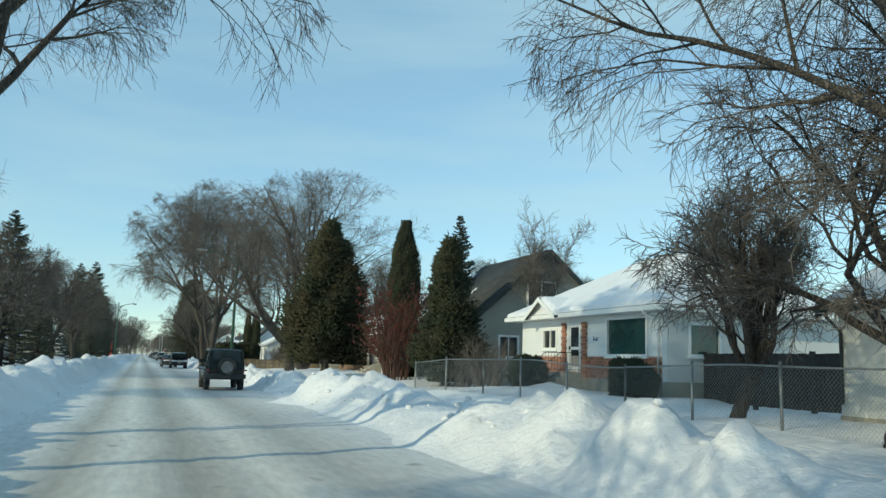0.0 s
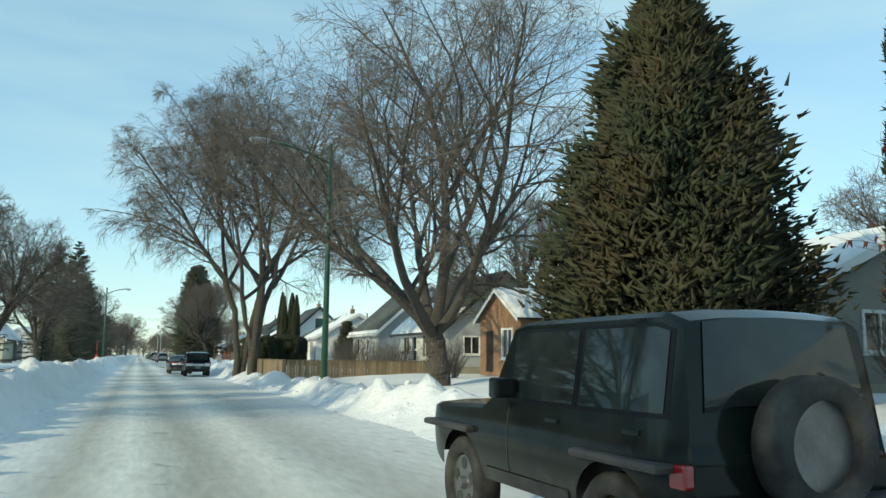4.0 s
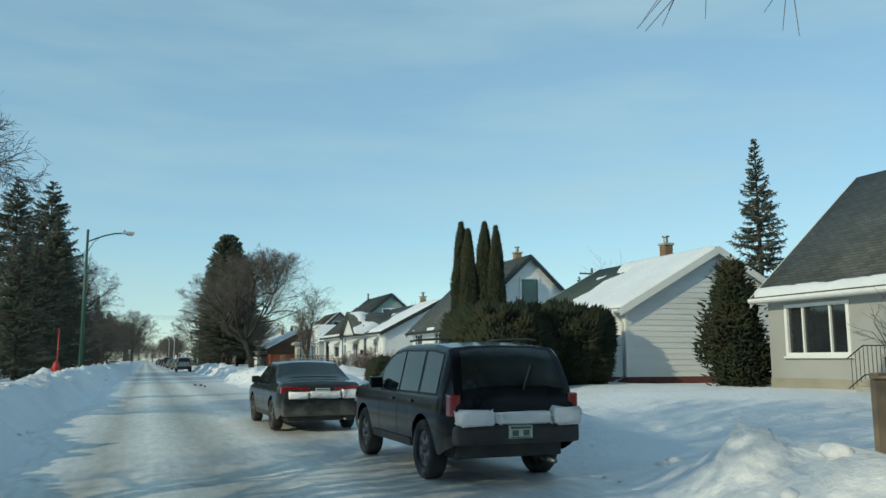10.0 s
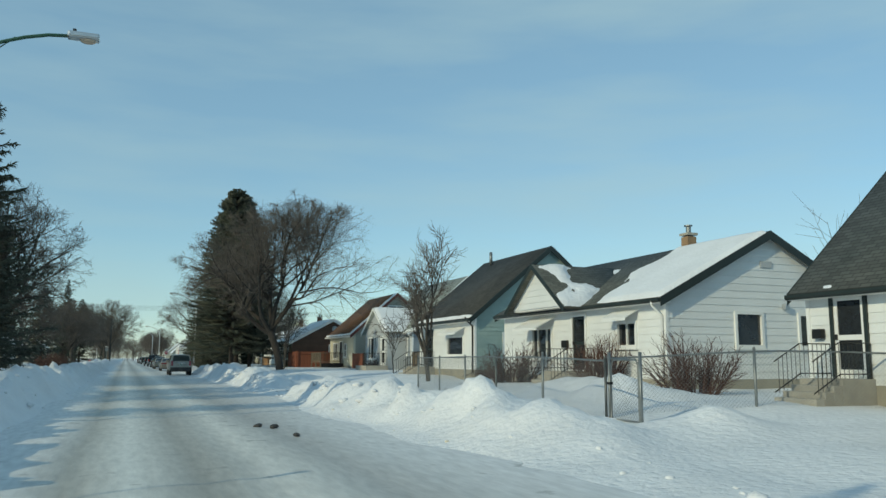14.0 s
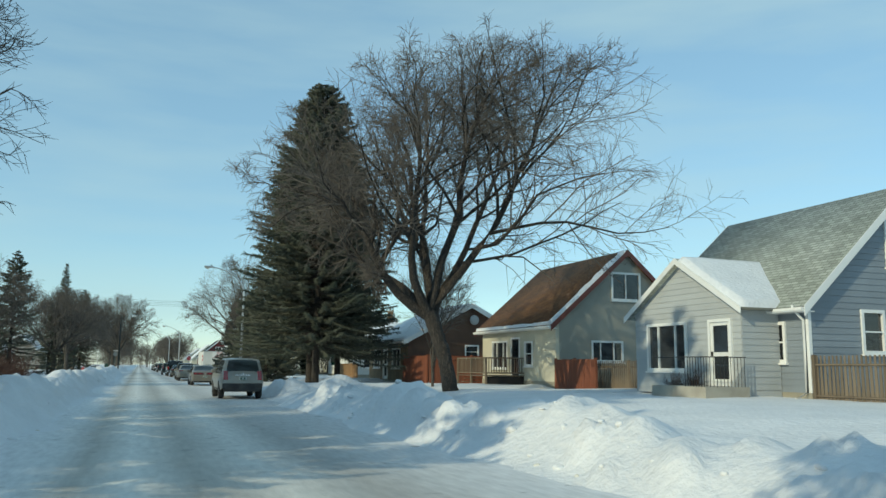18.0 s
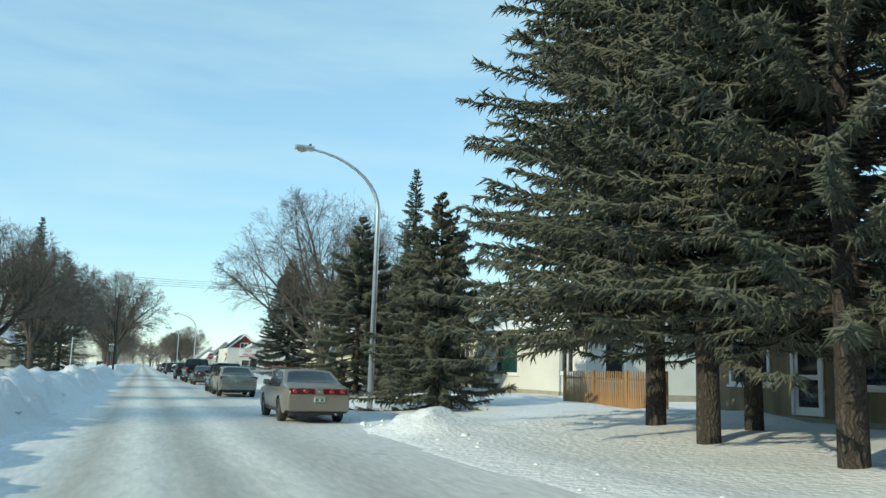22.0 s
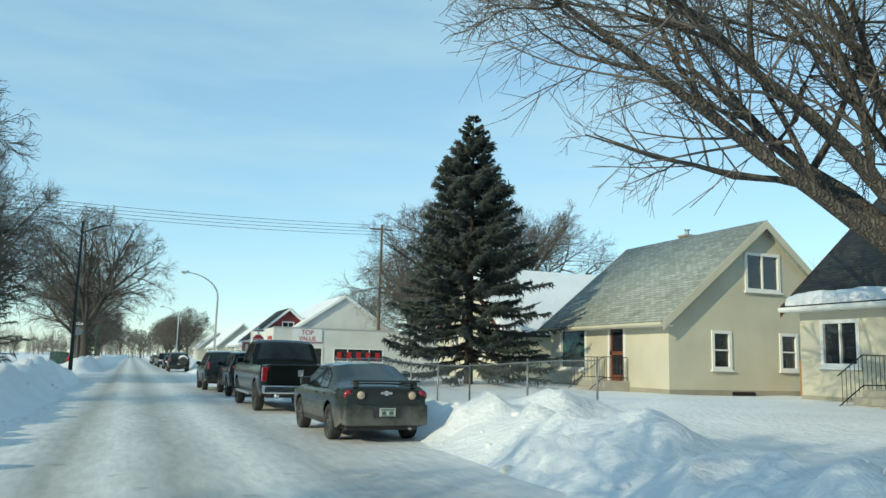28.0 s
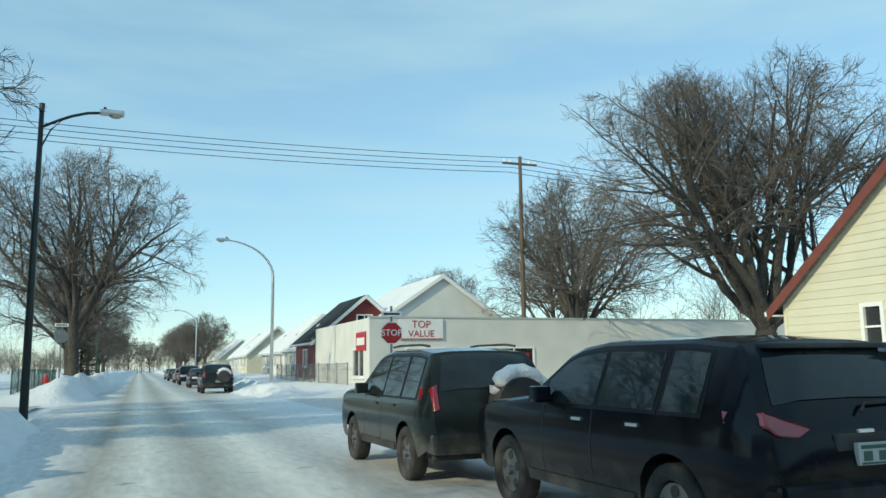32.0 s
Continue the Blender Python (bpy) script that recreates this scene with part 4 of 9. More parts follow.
def house_body(name, label, x, y0, w, depth, base, eave, ridge, walls, roof, trim=WHITE, lap=0.0, front=(), side=(), doors=(), snow=0.0, snow_where=None, seed=1, ridge_at=0.5, skirt=0.35, skirt_mat=FOUNDATION, frames=WHITE, gable_mat=None, far=(), over=0.42, turn=0.0, at=None):
    """A gabled house with its ridge along the street. front and side: (along, up, width, height, style[, glass]); doors: (along, up[, slab, trim])."""
    px, py, size = at or lay(x, y0)
    h = empty(name, (px, py, size * base + EYE * (1 - size)), turn, size)
    tagged(h, label, "house", group="houses along the street")
    rx = depth * ridge_at
    holes_f = [(a - ww / 2, a + ww / 2, b, b + hh) for a, b, ww, hh, *_ in front] + [(d[0] - 0.46, d[0] + 0.46, d[1], d[1] + 2.05) for d in doors]
    holes_s = [(a - ww / 2, a + ww / 2, b, b + hh) for a, b, ww, hh, *_ in side]
    t = 0.2
    front_outline = [(0, skirt), (w, skirt), (w, eave), (0, eave)]
    gable = [(0.0, skirt), (depth, skirt), (depth, eave), (rx, ridge), (0.0, eave)]
    inner = [(t, skirt), (depth - t, skirt), (depth - t, eave + t * (ridge - eave) / max(depth - rx, 0.1)), (rx, ridge), (t, eave + t * (ridge - eave) / rx)]
    part("wall", wall_mesh(front_outline, holes_f, "x", 0.0, t, 1), walls, h)
    part("wall", wall_mesh(inner, holes_s, "y", 0.0, t, 1), gable_mat or walls, h)
    part("wall", wall_mesh(inner, [(a - ww / 2, a + ww / 2, b, b + hh) for a, b, ww, hh, *_ in far], "y", w, t, -1), gable_mat or walls, h)
    part("wall", wall_mesh(front_outline, [], "x", depth, t, -1), walls, h)
    part("foundation", box(-0.02, depth + 0.02, -0.02, w + 0.02, -1.2, skirt), skirt_mat, h)
    part("inner_floor", box(t + 0.02, depth - t - 0.02, t + 0.02, w - t - 0.02, skirt, skirt + 0.05), WOOD_DARK, h)
    part("inner_wall", box(t + 1.2, t + 1.3, t + 0.02, w - t - 0.02, skirt + 0.05, eave - 0.05), STUCCO_TAUPE, h)
    if depth > 3:
        part("inner_wall", prism([(t + 1.4, skirt + 0.05), (depth - t - 0.1, skirt + 0.05), (depth - t - 0.1, eave), (rx, ridge - 0.3), (t + 1.4, eave)], "y", t + 1.2, t + 1.3), STUCCO_TAUPE, h)
    if lap:
        siding(h, front_outline, holes_f, "x", 0.0, -1, walls, lap)
        siding(h, gable, holes_s, "y", 0.0, -1, gable_mat or walls, lap)
        for a, b in (((-0.045, 0.07), (-0.045, 0.07)), ((-0.045, 0.07), (w - 0.07, w + 0.045))):
            part("corner_board", box(a[0], a[1], b[0], b[1], skirt, eave - 0.02), WHITE if walls is not CREAM_SIDING else CREAM_SIDING, h)
    o = -0.035 if lap else 0.0
    for a, b, ww, hh, style, *g in front:
        window(h, "x", o, -1, a, b, ww, hh, style, frames, g[0] if g else GLASS)
    for a, b, ww, hh, style, *g in side:
        window(h, "y", o, -1, a, b, ww, hh, style, frames, g[0] if g else GLASS)
    for a, b, ww, hh, style, *g in far:
        window(h, "y", w, 1, a, b, ww, hh, style, frames, g[0] if g else GLASS)
    for a, b, *m in doors:
        door(h, "x", o, -1, a, b, mat=m[0] if m else WHITE, trim=m[1] if len(m) > 1 else WHITE)
    gable_roof(h, w, depth, eave, ridge, roof, trim, snow=snow, snow_where=snow_where, seed=seed, ridge_at=ridge_at, over=over)
    return h


def porch_gable(h, y, w, z, rise, reach, roof, walls, trim, snow=0.0, seed=3, posts=False, deep=2.0, lap=0.2):
    """A small cross gable over the door: its triangle faces the street, its roof runs back into the main slope."""
    tri = [(y - w / 2, z), (y + w / 2, z), (y, z + rise)]
    part("porch_wall", wall_mesh(tri, [], "x", -reach, 0.12, 1), walls, h)
    if lap:
        siding(h, tri, [], "x", -reach, -1, walls, lap)
    o = 0.25
    k = rise / (w / 2)
    for s in (-1, 1):
        eave_y, ez = y + s * (w / 2 + o), z - o * k + 0.09
        c = [(-reach - 0.3, eave_y, ez), (deep, eave_y, ez), (deep, y, z + rise + 0.09), (-reach - 0.3, y, z + rise + 0.09)]
        roof_slab(h, c, 0.1, roof, "porch_roof")
        if snow:
            roof_snow(h, c, seed + s, snow, thick=0.16)
        lo, hi = (eave_y, ez), (y, z + rise + 0.09)
        part("barge_board", prism([(lo[0], lo[1] - 0.2), (hi[0], hi[1] - 0.2), (hi[0], hi[1] + 0.012), (lo[0], lo[1] + 0.012)], "x", -reach - 0.326, -reach - 0.304), trim, h)
    if reach > 0.5:
        part("porch_ceiling", box(-reach + 0.02, -0.01, y - w / 2, y + w / 2, z - 0.06, z - 0.005), WHITE, h)
    if posts:
        for s in (-1, 1):
            part("post", box(-reach + 0.02, -reach + 0.14, y + s * (w / 2 - 0.1) - 0.06, y + s * (w / 2 - 0.1) + 0.06, -0.1, z - 0.06, 0.01), WHITE, h)


def hip_roof(h, w, depth, eave, ridge, mat, over=0.5, snow=0.7, seed=2, trim=WHITE):
    """Four planes that meet in a short ridge along the street."""
    x0, x1, y0, y1 = -over, depth + over, -over, w + over
    ym, r0, r1 = depth / 2, min(depth / 2, w / 2 - 0.2), w - min(depth / 2, w / 2 - 0.2)
    A, B = (ym, r0, ridge), (ym, r1, ridge)
    planes = [[(x0, y0, eave), (x0, y1, eave), B, A], [(x1, y0, eave), (x1, y1, eave), B, A], [(x0, y0, eave), (x1, y0, eave), A, A], [(x0, y1, eave), (x1, y1, eave), B, B]]
    for k, c in enumerate(planes):
        tri = c[2] == c[3]
        c2 = c if not tri else [c[0], c[1], (c[2][0] + 0.001, *c[2][1:]), c[3]]
        roof_slab(h, c2, 0.05, mat)
        roof_snow(h, c2, seed + k, snow, thick=0.14)
    part("fascia", box(x0 - 0.02, x0 + 0.02, y0, y1, eave - 0.2, eave - 0.012), trim, h)
    part("fascia", box(x0 + 0.024, x1, y0 - 0.02, y0 + 0.02, eave - 0.2, eave - 0.012), trim, h)
    part("fascia", box(x0 + 0.024, x1, y1 - 0.02, y1 + 0.02, eave - 0.2, eave - 0.012), trim, h)
    part("soffit", box(x0 + 0.03, x1 - 0.03, y0 + 0.03, y1 - 0.03, eave - 0.19, eave - 0.15), WHITE, h)

# ---- the houses of the street, from the first to the crossing ----
GROUND = 0.5
far_up = lambda lo, hi: (lambda u, v: np.clip((hi - v) / (hi - lo), 0, 1))

# a white bungalow under a hipped, snow-covered roof, with salmon brick below its windows
h = empty("bungalow", (15.05, 47.95, 0.88), 0, 0.84)
tagged(h, "white hip-roofed bungalow with salmon brick trim and snowy roof", "house", group="houses along the street")
holes = [(0.9, 3.7, 1.25, 2.75), (5.9, 6.82, 0.55, 2.6), (8.0, 9.3, 1.55, 2.45)]
part("wall", wall_mesh([(0, 0.3), (11.6, 0.3), (11.6, 2.9), (0, 2.9)], holes, "x", 0, 0.2, 1), WHITE_SIDING, h)
siding(h, [(0, 1.2), (11.6, 1.2), (11.6, 2.88), (0, 2.88)], holes, "x", 0, -1, WHITE_SIDING, 0.2)
part("wall", wall_mesh([(0.2, 0.3), (9.0, 0.3), (9.0, 2.9), (0.2, 2.9)], [(1.2, 2.6, 1.3, 2.5)], "y", 0, 0.2, 1), STUCCO_WHITE, h)
part("wall", wall_mesh([(0.2, 0.3), (9.0, 0.3), (9.0, 2.9), (0.2, 2.9)], [], "y", 11.6, 0.2, -1), STUCCO_WHITE, h)
part("wall", wall_mesh([(0, 0.3), (11.6, 0.3), (11.6, 2.9), (0, 2.9)], [], "x", 9.0, 0.2, -1), STUCCO_WHITE, h)
part("foundation", box(-0.03, 9.02, -0.02, 11.62, -1.2, 0.3), FOUNDATION, h)
part("inner_wall", box(1.6, 1.7, 0.3, 11.3, 0.3, 2.8), STUCCO_TAUPE, h)
window(h, "x", -0.035, -1, 2.3, 1.25, 2.8, 1.5, "picture", WHITE, GLASS_TEAL)
window(h, "x", -0.035, -1, 8.65, 1.55, 1.3, 0.9, "slider", WHITE, GLASS)
window(h, "y", 0, -1, 1.9, 1.3, 1.4, 1.2, "picture", WHITE, GLASS_TEAL)
door(h, "x", -0.035, -1, 6.36, 0.55)
hip_roof(h, 11.6, 9.0, 3.1, 5.9, SH_GREY, over=0.7, snow=0.78, seed=4)
porch_gable(h, 8.2, 2.6, 3.05, 0.75, 0.62, SH_GREY, WHITE_SIDING, WHITE, snow=0.85, lap=0.18, deep=2.6)
steps(h, 6.36, 1.5, 0.5, 3)
BR = box(-0.05, -0.005, -0.20, 0.20, -0.07, 0.07, 0.008)
brick_mesh = bpy.data.meshes.new("brick")
BR.to_mesh(brick_mesh)
BR.free()
brick_mesh.materials.append(BRICK)
for row in range(6):
    for k in range(28):
        y = 0.2 + 0.416 * k - 0.2 * (row % 2)
        if 0.1 < y < 11.5 and not 5.5 < y < 7.2:
            put("brick", brick_mesh, h, pose(0.0, y, 0.38 + row * 0.15))
for row in range(16):
    for y in (5.48, 7.26):
        put("brick", brick_mesh, h, pose(-0.035, y + 0.06 * (row % 2), 0.38 + row * 0.15))
part("brick_joint", box(-0.03, -0.004, 0.0, 11.6, 0.3, 1.24), MORTAR, h)
chimney(h, 4.6, 5.2, 5.6, 6.15, s=0.3)
put("butterfly", np_mesh("butterfly", [(-0.06, 4.6, 1.9), (-0.06, 4.78, 2.08), (-0.06, 4.74, 1.86), (-0.06, 4.42, 2.05), (-0.06, 4.47, 1.84)], [(0, 1, 2), (0, 4, 3)], material("blue_enamel", (0.02, 0.09, 0.2), 0.4)), h)
downspout(h, -0.08, 0.15, 2.95, over=0.7)

# the white gabled garage beside it
g = house_body("garage", "white stucco garage with a snowy roof and dark gutter", 15.8, 14.6, 6.4, 7.0, 0.5, 2.75, 4.6, STUCCO_WHITE, SH_GREY, DARK_TRIM, snow=0.85, seed=6, skirt=0.05)
tagged(g, category="garage")
downspout(g, -0.06, 6.3, 2.5, DARK_TRIM)

house_body("house", "weathered grey stucco house behind evergreens, dark roof with snow patches", 19.0, 48.5, 8.6, 8.6, 0.6, 3.3, 7.0, STUCCO_OLIVE, SH_DARK, DARK_TRIM, front=[(2.4, 1.2, 1.8, 1.3, "pair"), (6.6, 1.2, 1.4, 1.2, "pair")], side=[(3.9, 4.0, 1.7, 1.35, "pair"), (2.0, 1.3, 1.1, 1.1, "slider")], doors=[(4.6, 0.5)], snow=0.36, seed=7, at=(14.9, 62.8, 0.94))
c0 = house_body("house", "taupe stucco bungalow with snow on the roof and wide front steps", 17.2, 63.2, 10.6, 8.6, GROUND, 3.1, 5.1, STUCCO_TAUPE, SH_GREY, WHITE, front=[(8.6, 1.25, 1.7, 1.25, "pair"), (1.6, 1.25, 2.0, 1.25, "pair")], side=[(3.0, 1.3, 1.4, 1.2, "pair")], doors=[(5.0, 0.75)], snow=0.75, seed=8, at=(16.6, 76.8, 0.94))
porch_gable(c0, 4.4, 4.2, 2.95, 1.1, 1.6, SH_GREY, WHITE_SIDING, WHITE, snow=0.8, posts=True, lap=0.18)
steps(c0, 5.0, 1.9, 0.75, 5, landing=1.7)
c1 = house_body("house", "orange stucco house with a snow-patched shingle roof", 17.2, 78.4, 8.6, 8.8, GROUND, 3.1, 6.95, ORANGE, SH_DARK, DARK_TRIM, front=[(1.6, 1.2, 1.2, 1.2, "pair")], side=[(4.4, 4.7, 1.7, 1.05, "pair"), (2.0, 1.3, 1.2, 1.1, "slider")], doors=[(7.4, 0.4, WOOD_DARK, WHITE)], snow=0.56, seed=9, at=(18.7, 91.5, 1.0))
# its front room under a cross gable
part("porch_room", wall_mesh([(3.4, 0.1), (8.3, 0.1), (8.3, 3.0), (3.4, 3.0)], [(4.3, 5.5, 1.0, 2.45), (6.6, 7.5, 0.3, 2.4)], "x", -1.6, 0.15, 1), ORANGE, c1)
part("porch_room", wall_mesh([(-1.45, 0.1), (-0.004, 0.1), (-0.004, 3.0), (-1.45, 3.0)], [], "y", 3.4, 0.15, 1), ORANGE, c1)
part("porch_room", wall_mesh([(-1.45, 0.1), (-0.004, 0.1), (-0.004, 3.0), (-1.45, 3.0)], [], "y", 8.3, 0.15, -1), ORANGE, c1)
window(c1, "x", -1.6, -1, 4.9, 1.0, 1.2, 1.45, "pair")
part("porch_door", box(-1.58, -1.5, 6.62, 7.48, 0.3, 2.38, 0.01), WOOD_DARK, c1, "dark brown front door")
porch_gable(c1, 5.85, 4.9, 3.0, 1.45, 1.6, SH_DARK, ORANGE, WHITE, snow=0.8, lap=0, deep=2.6)
chimney(c1, 4.4, 6.0, 6.6, 7.5, s=0.5)
d1 = house_body("house", "white and grey house, dark roof half under snow", 17.0, 95.2, 10.8, 9.0, 0.55, 2.95, 6.95, STUCCO_WHITE, SH_DARK, DARK_TRIM, front=[(3.4, 0.95, 2.2, 1.75, "triple"), (8.2, 1.1, 1.5, 1.4, "pair")], side=[(4.5, 4.3, 1.7, 1.3, "triple"), (2.0, 1.2, 1.2, 1.2, "pair")], doors=[(6.2, 0.5)], snow=0.5, snow_where=lambda u, v: np.clip(1.25 - v * 1.6 + 0.25 * (u - 0.5), 0, 1), seed=10, gable_mat=GREY_LIGHT, at=(17.7, 106.8, 0.92))
steps(d1, 6.2, 1.3, 0.5, 3)
e1 = house_body("house", "pale grey stucco house with a mossy dark shingle roof", 17.8, 113.2, 8.2, 8.8, 0.55, 3.05, 6.95, STUCCO_GREY, SH_GREY, WHITE, front=[(6.3, 1.05, 2.3, 1.45, "triple"), (1.2, 1.2, 0.9, 1.1, "pair")], side=[(4.4, 4.35, 1.7, 1.35, "pair"), (4.4, 1.35, 1.7, 1.1, "pair")], doors=[(3.2, 0.4)], snow=0.0, snow_where=lambda u, v: np.clip(1.0 - v * 7.5, 0, 1), seed=11, at=(17.9, 122.2, 1.0))
part("vent_louvre", box(4.28, 4.52, -0.06, -0.01, 5.95, 6.3), WHITE, e1)
steps(e1, 3.2, 1.2, 0.4, 3)
f1 = house_body("house", "white lap-sided bungalow, green roof half covered with snow", 17.6, 131.4, 8.6, 8.6, 0.45, 3.05, 5.4, WHITE_SIDING, SH_GREEN, WHITE, lap=0.22, front=[(2.2, 1.15, 1.6, 1.5, "pair"), (7.3, 1.2, 1.3, 1.3, "pair")], side=[(4.2, 1.55, 1.0, 0.95, "pair")], doors=[(4.9, 0.5, WOOD_DARK, WHITE)], snow=0.5, snow_where=lambda u, v: np.clip(1.25 - u * 1.5 + 0.35 * v, 0, 1), seed=12, skirt_mat=material("red_foundation", (0.16, 0.05, 0.04), 0.9), at=(15.5, 134.7, 0.92))
part("vent_louvre", box(4.0, 4.5, -0.07, -0.035, 4.2, 4.6), GREY_LIGHT, f1)
chimney(f1, 4.6, 3.6, 5.2, 6.1)
steps(f1, 4.9, 1.4, 0.5, 4, rail=WHITE)
downspout(f1, -0.08, 0.12, 2.85)
g1 = house_body("house", "white house with steep dark shingle roof and teal-curtained window", 17.2, 150.6, 8.9, 8.6, 0.55, 2.95, 6.95, WHITE_SIDING, SH_GREY, DARK_TRIM, lap=0.25, front=[(3.4, 0.95, 2.3, 1.75, "triple", GLASS_TEAL)], side=[(4.3, 4.1, 1.2, 1.6, "picture", GLASS_TEAL), (6.6, 1.2, 1.1, 1.1, "slider")], doors=[(7.6, 0.5, WHITE, DARK_TRIM)], snow=0.0, snow_where=lambda u, v: np.clip(0.9 - v * 14, 0, 1), seed=13, at=(14.85, 148.7, 0.9))
chimney(g1, 4.6, 2.2, 6.7, 7.45)
steps(g1, 7.6, 1.3, 0.5, 4)
downspout(g1, -0.08, 0.15, 2.75, DARK_TRIM)
part("mailbox", box(-0.2, -0.04, 8.35, 8.65, 1.5, 1.75, 0.02), IRON, g1)
part("roof_vent", prism([(1.55, 4.62), (1.85, 4.62), (1.8, 4.83), (1.62, 4.8)], "y", 5.2, 5.5), SILVER, g1)
h1 = house_body("house", "white lap-sided bungalow with a gabled porch and snowy roof", 18.0, 166.1, 12.0, 8.6, 0.5, 3.1, 5.35, WHITE_SIDING, SH_GREY, DARK_TRIM, lap=0.25, front=[(2.2, 1.45, 1.15, 0.85, "pair"), (8.4, 1.05, 1.7, 1.25, "triple")], side=[(3.4, 1.45, 1.15, 1.15, "picture"), (6.2, 1.45, 1.15, 1.15, "picture")], doors=[(5.4, 0.6, DARK_TRIM, WHITE)], snow=0.5, snow_where=lambda u, v: np.clip(1.2 - u * 2.2 + 0.2 * v, 0, 1), seed=14, at=(14.5, 161.7, 0.9))
porch_gable(h1, 7.1, 4.6, 3.05, 1.7, 0.9, SH_GREY, WHITE_SIDING, DARK_TRIM, snow=0.5, deep=3.4, lap=0.25)
awning(h1, 2.2, 1.5, 2.75, drop=0.3, reach=0.6)
awning(h1, 8.4, 2.2, 2.75, drop=0.45, reach=0.9)
chimney(h1, 4.4, 4.2, 5.1, 5.95)
steps(h1, 5.4, 1.9, 0.55, 4)
part("vent_louvre", box(4.0, 4.5, -0.07, -0.035, 4.2, 4.42), GREY_LIGHT, h1)
part("wall_lamp", box(4.9, 5.1, -0.2, -0.035, 2.75, 2.95, 0.03), SILVER, h1)
part("mailbox", box(-0.2, -0.04, 6.2, 6.55, 1.45, 1.75, 0.03), IRON, h1)
downspout(h1, -0.08, 0.12, 2.9)
i1 = house_body("house", "white house with dark green gable trim and awnings", 17.6, 181.3, 8.2, 8.8, 0.45, 3.35, 7.0, WHITE_SIDING, SH_DARK, DARK_TRIM, lap=0.22, front=[(2.6, 1.25, 2.3, 1.0, "picture")], side=[(4.4, 4.5, 1.6, 1.2, "pair"), (2.2, 1.4, 1.2, 1.0, "slider")], doors=[(6.6, 0.6, DARK_TRIM, DARK_TRIM)], snow=0.0, snow_where=lambda u, v: np.clip(0.95 - v * 14, 0, 1), seed=15, gable_mat=material("pale_green_siding", (0.30, 0.40, 0.37), 0.6, vary=0.1, fine=20, obj=0.05), skirt=0.5, at=(15.6, 178.2, 0.95))
awning(i1, 6.6, 1.9, 3.1, drop=0.35, reach=1.2)
awning(i1, 2.6, 2.6, 2.75, drop=0.3, reach=0.6)
steps(i1, 6.6, 1.8, 0.6, 4)
downspout(i1, -0.08, 0.15, 3.2, IRON)
put("flue", tube_mesh("flue", [(4.0, 6.6, 6.8), (4.0, 6.6, 7.6)], 0.1, GALV), i1)
j1 = house_body("house", "grey-blue lap-sided house with a pale gabled porch", 18.8, 198.4, 8.0, 8.4, 0.5, 3.2, 7.0, GREY_SIDING, SH_LIGHT, WHITE, lap=0.2, front=[(1.4, 1.3, 0.9, 1.2, "hung")], side=[(4.2, 4.4, 1.6, 1.5, "slider"), (2.6, 1.6, 0.9, 1.3, "hung"), (6.2, 1.6, 0.9, 1.3, "hung")], snow=0.0, snow_where=lambda u, v: np.clip(0.5 - v * 9, 0, 1), seed=16, at=(19.5, 198.6, 1.03))
holes = [(3.9, 6.1, 1.0, 2.6), (1.7, 2.62, 0.5, 2.55)]
part("porch_room", wall_mesh([(1.2, 0.2), (6.9, 0.2), (6.9, 3.0), (1.2, 3.0)], holes, "x", -1.5, 0.15, 1), GREY_LIGHT, j1)
siding(j1, [(1.2, 0.2), (6.9, 0.2), (6.9, 3.0), (1.2, 3.0)], holes, "x", -1.5, -1, GREY_LIGHT, 0.2)
part("porch_room", wall_mesh([(-1.35, 0.2), (-0.04, 0.2), (-0.04, 3.0), (-1.35, 3.0)], [], "y", 1.2, 0.15, 1), GREY_LIGHT, j1)
siding(j1, [(-1.5, 0.2), (-0.04, 0.2), (-0.04, 3.0), (-1.5, 3.0)], [], "y", 1.2, -1, GREY_LIGHT, 0.2)
part("porch_room", wall_mesh([(-1.35, 0.2), (-0.04, 0.2), (-0.04, 3.0), (-1.35, 3.0)], [], "y", 6.9, 0.15, -1), GREY_LIGHT, j1)
window(j1, "x", -1.535, -1, 5.0, 1.0, 2.2, 1.6, "triple")
door(j1, "x", -1.535, -1, 2.16, 0.5)
porch_gable(j1, 4.05, 5.9, 3.0, 1.75, 1.5, SH_LIGHT, GREY_LIGHT, WHITE, snow=0.9, deep=3.0, lap=0.2)
part("porch_floor", box(-3.2, -1.54, 0.9, 3.6, -0.6, 0.5, 0.01), CONCRETE, j1)
put("porch_railing", rods("porch_railing", [((-3.15, y, 0.5), (-3.15, y, 1.4)) for y in np.arange(1.0, 2.0, 0.13)] + [((-3.15, 0.95, 1.4), (-3.15, 3.5, 1.4))] + [((x, 0.95, 0.5), (x, 0.95, 1.4)) for x in np.arange(-3.1, -1.6, 0.13)] + [((-3.15, 0.95, 1.4), (-1.6, 0.95, 1.4))], 0.014, IRON), j1)
downspout(j1, -0.08, 0.12, 3.0)
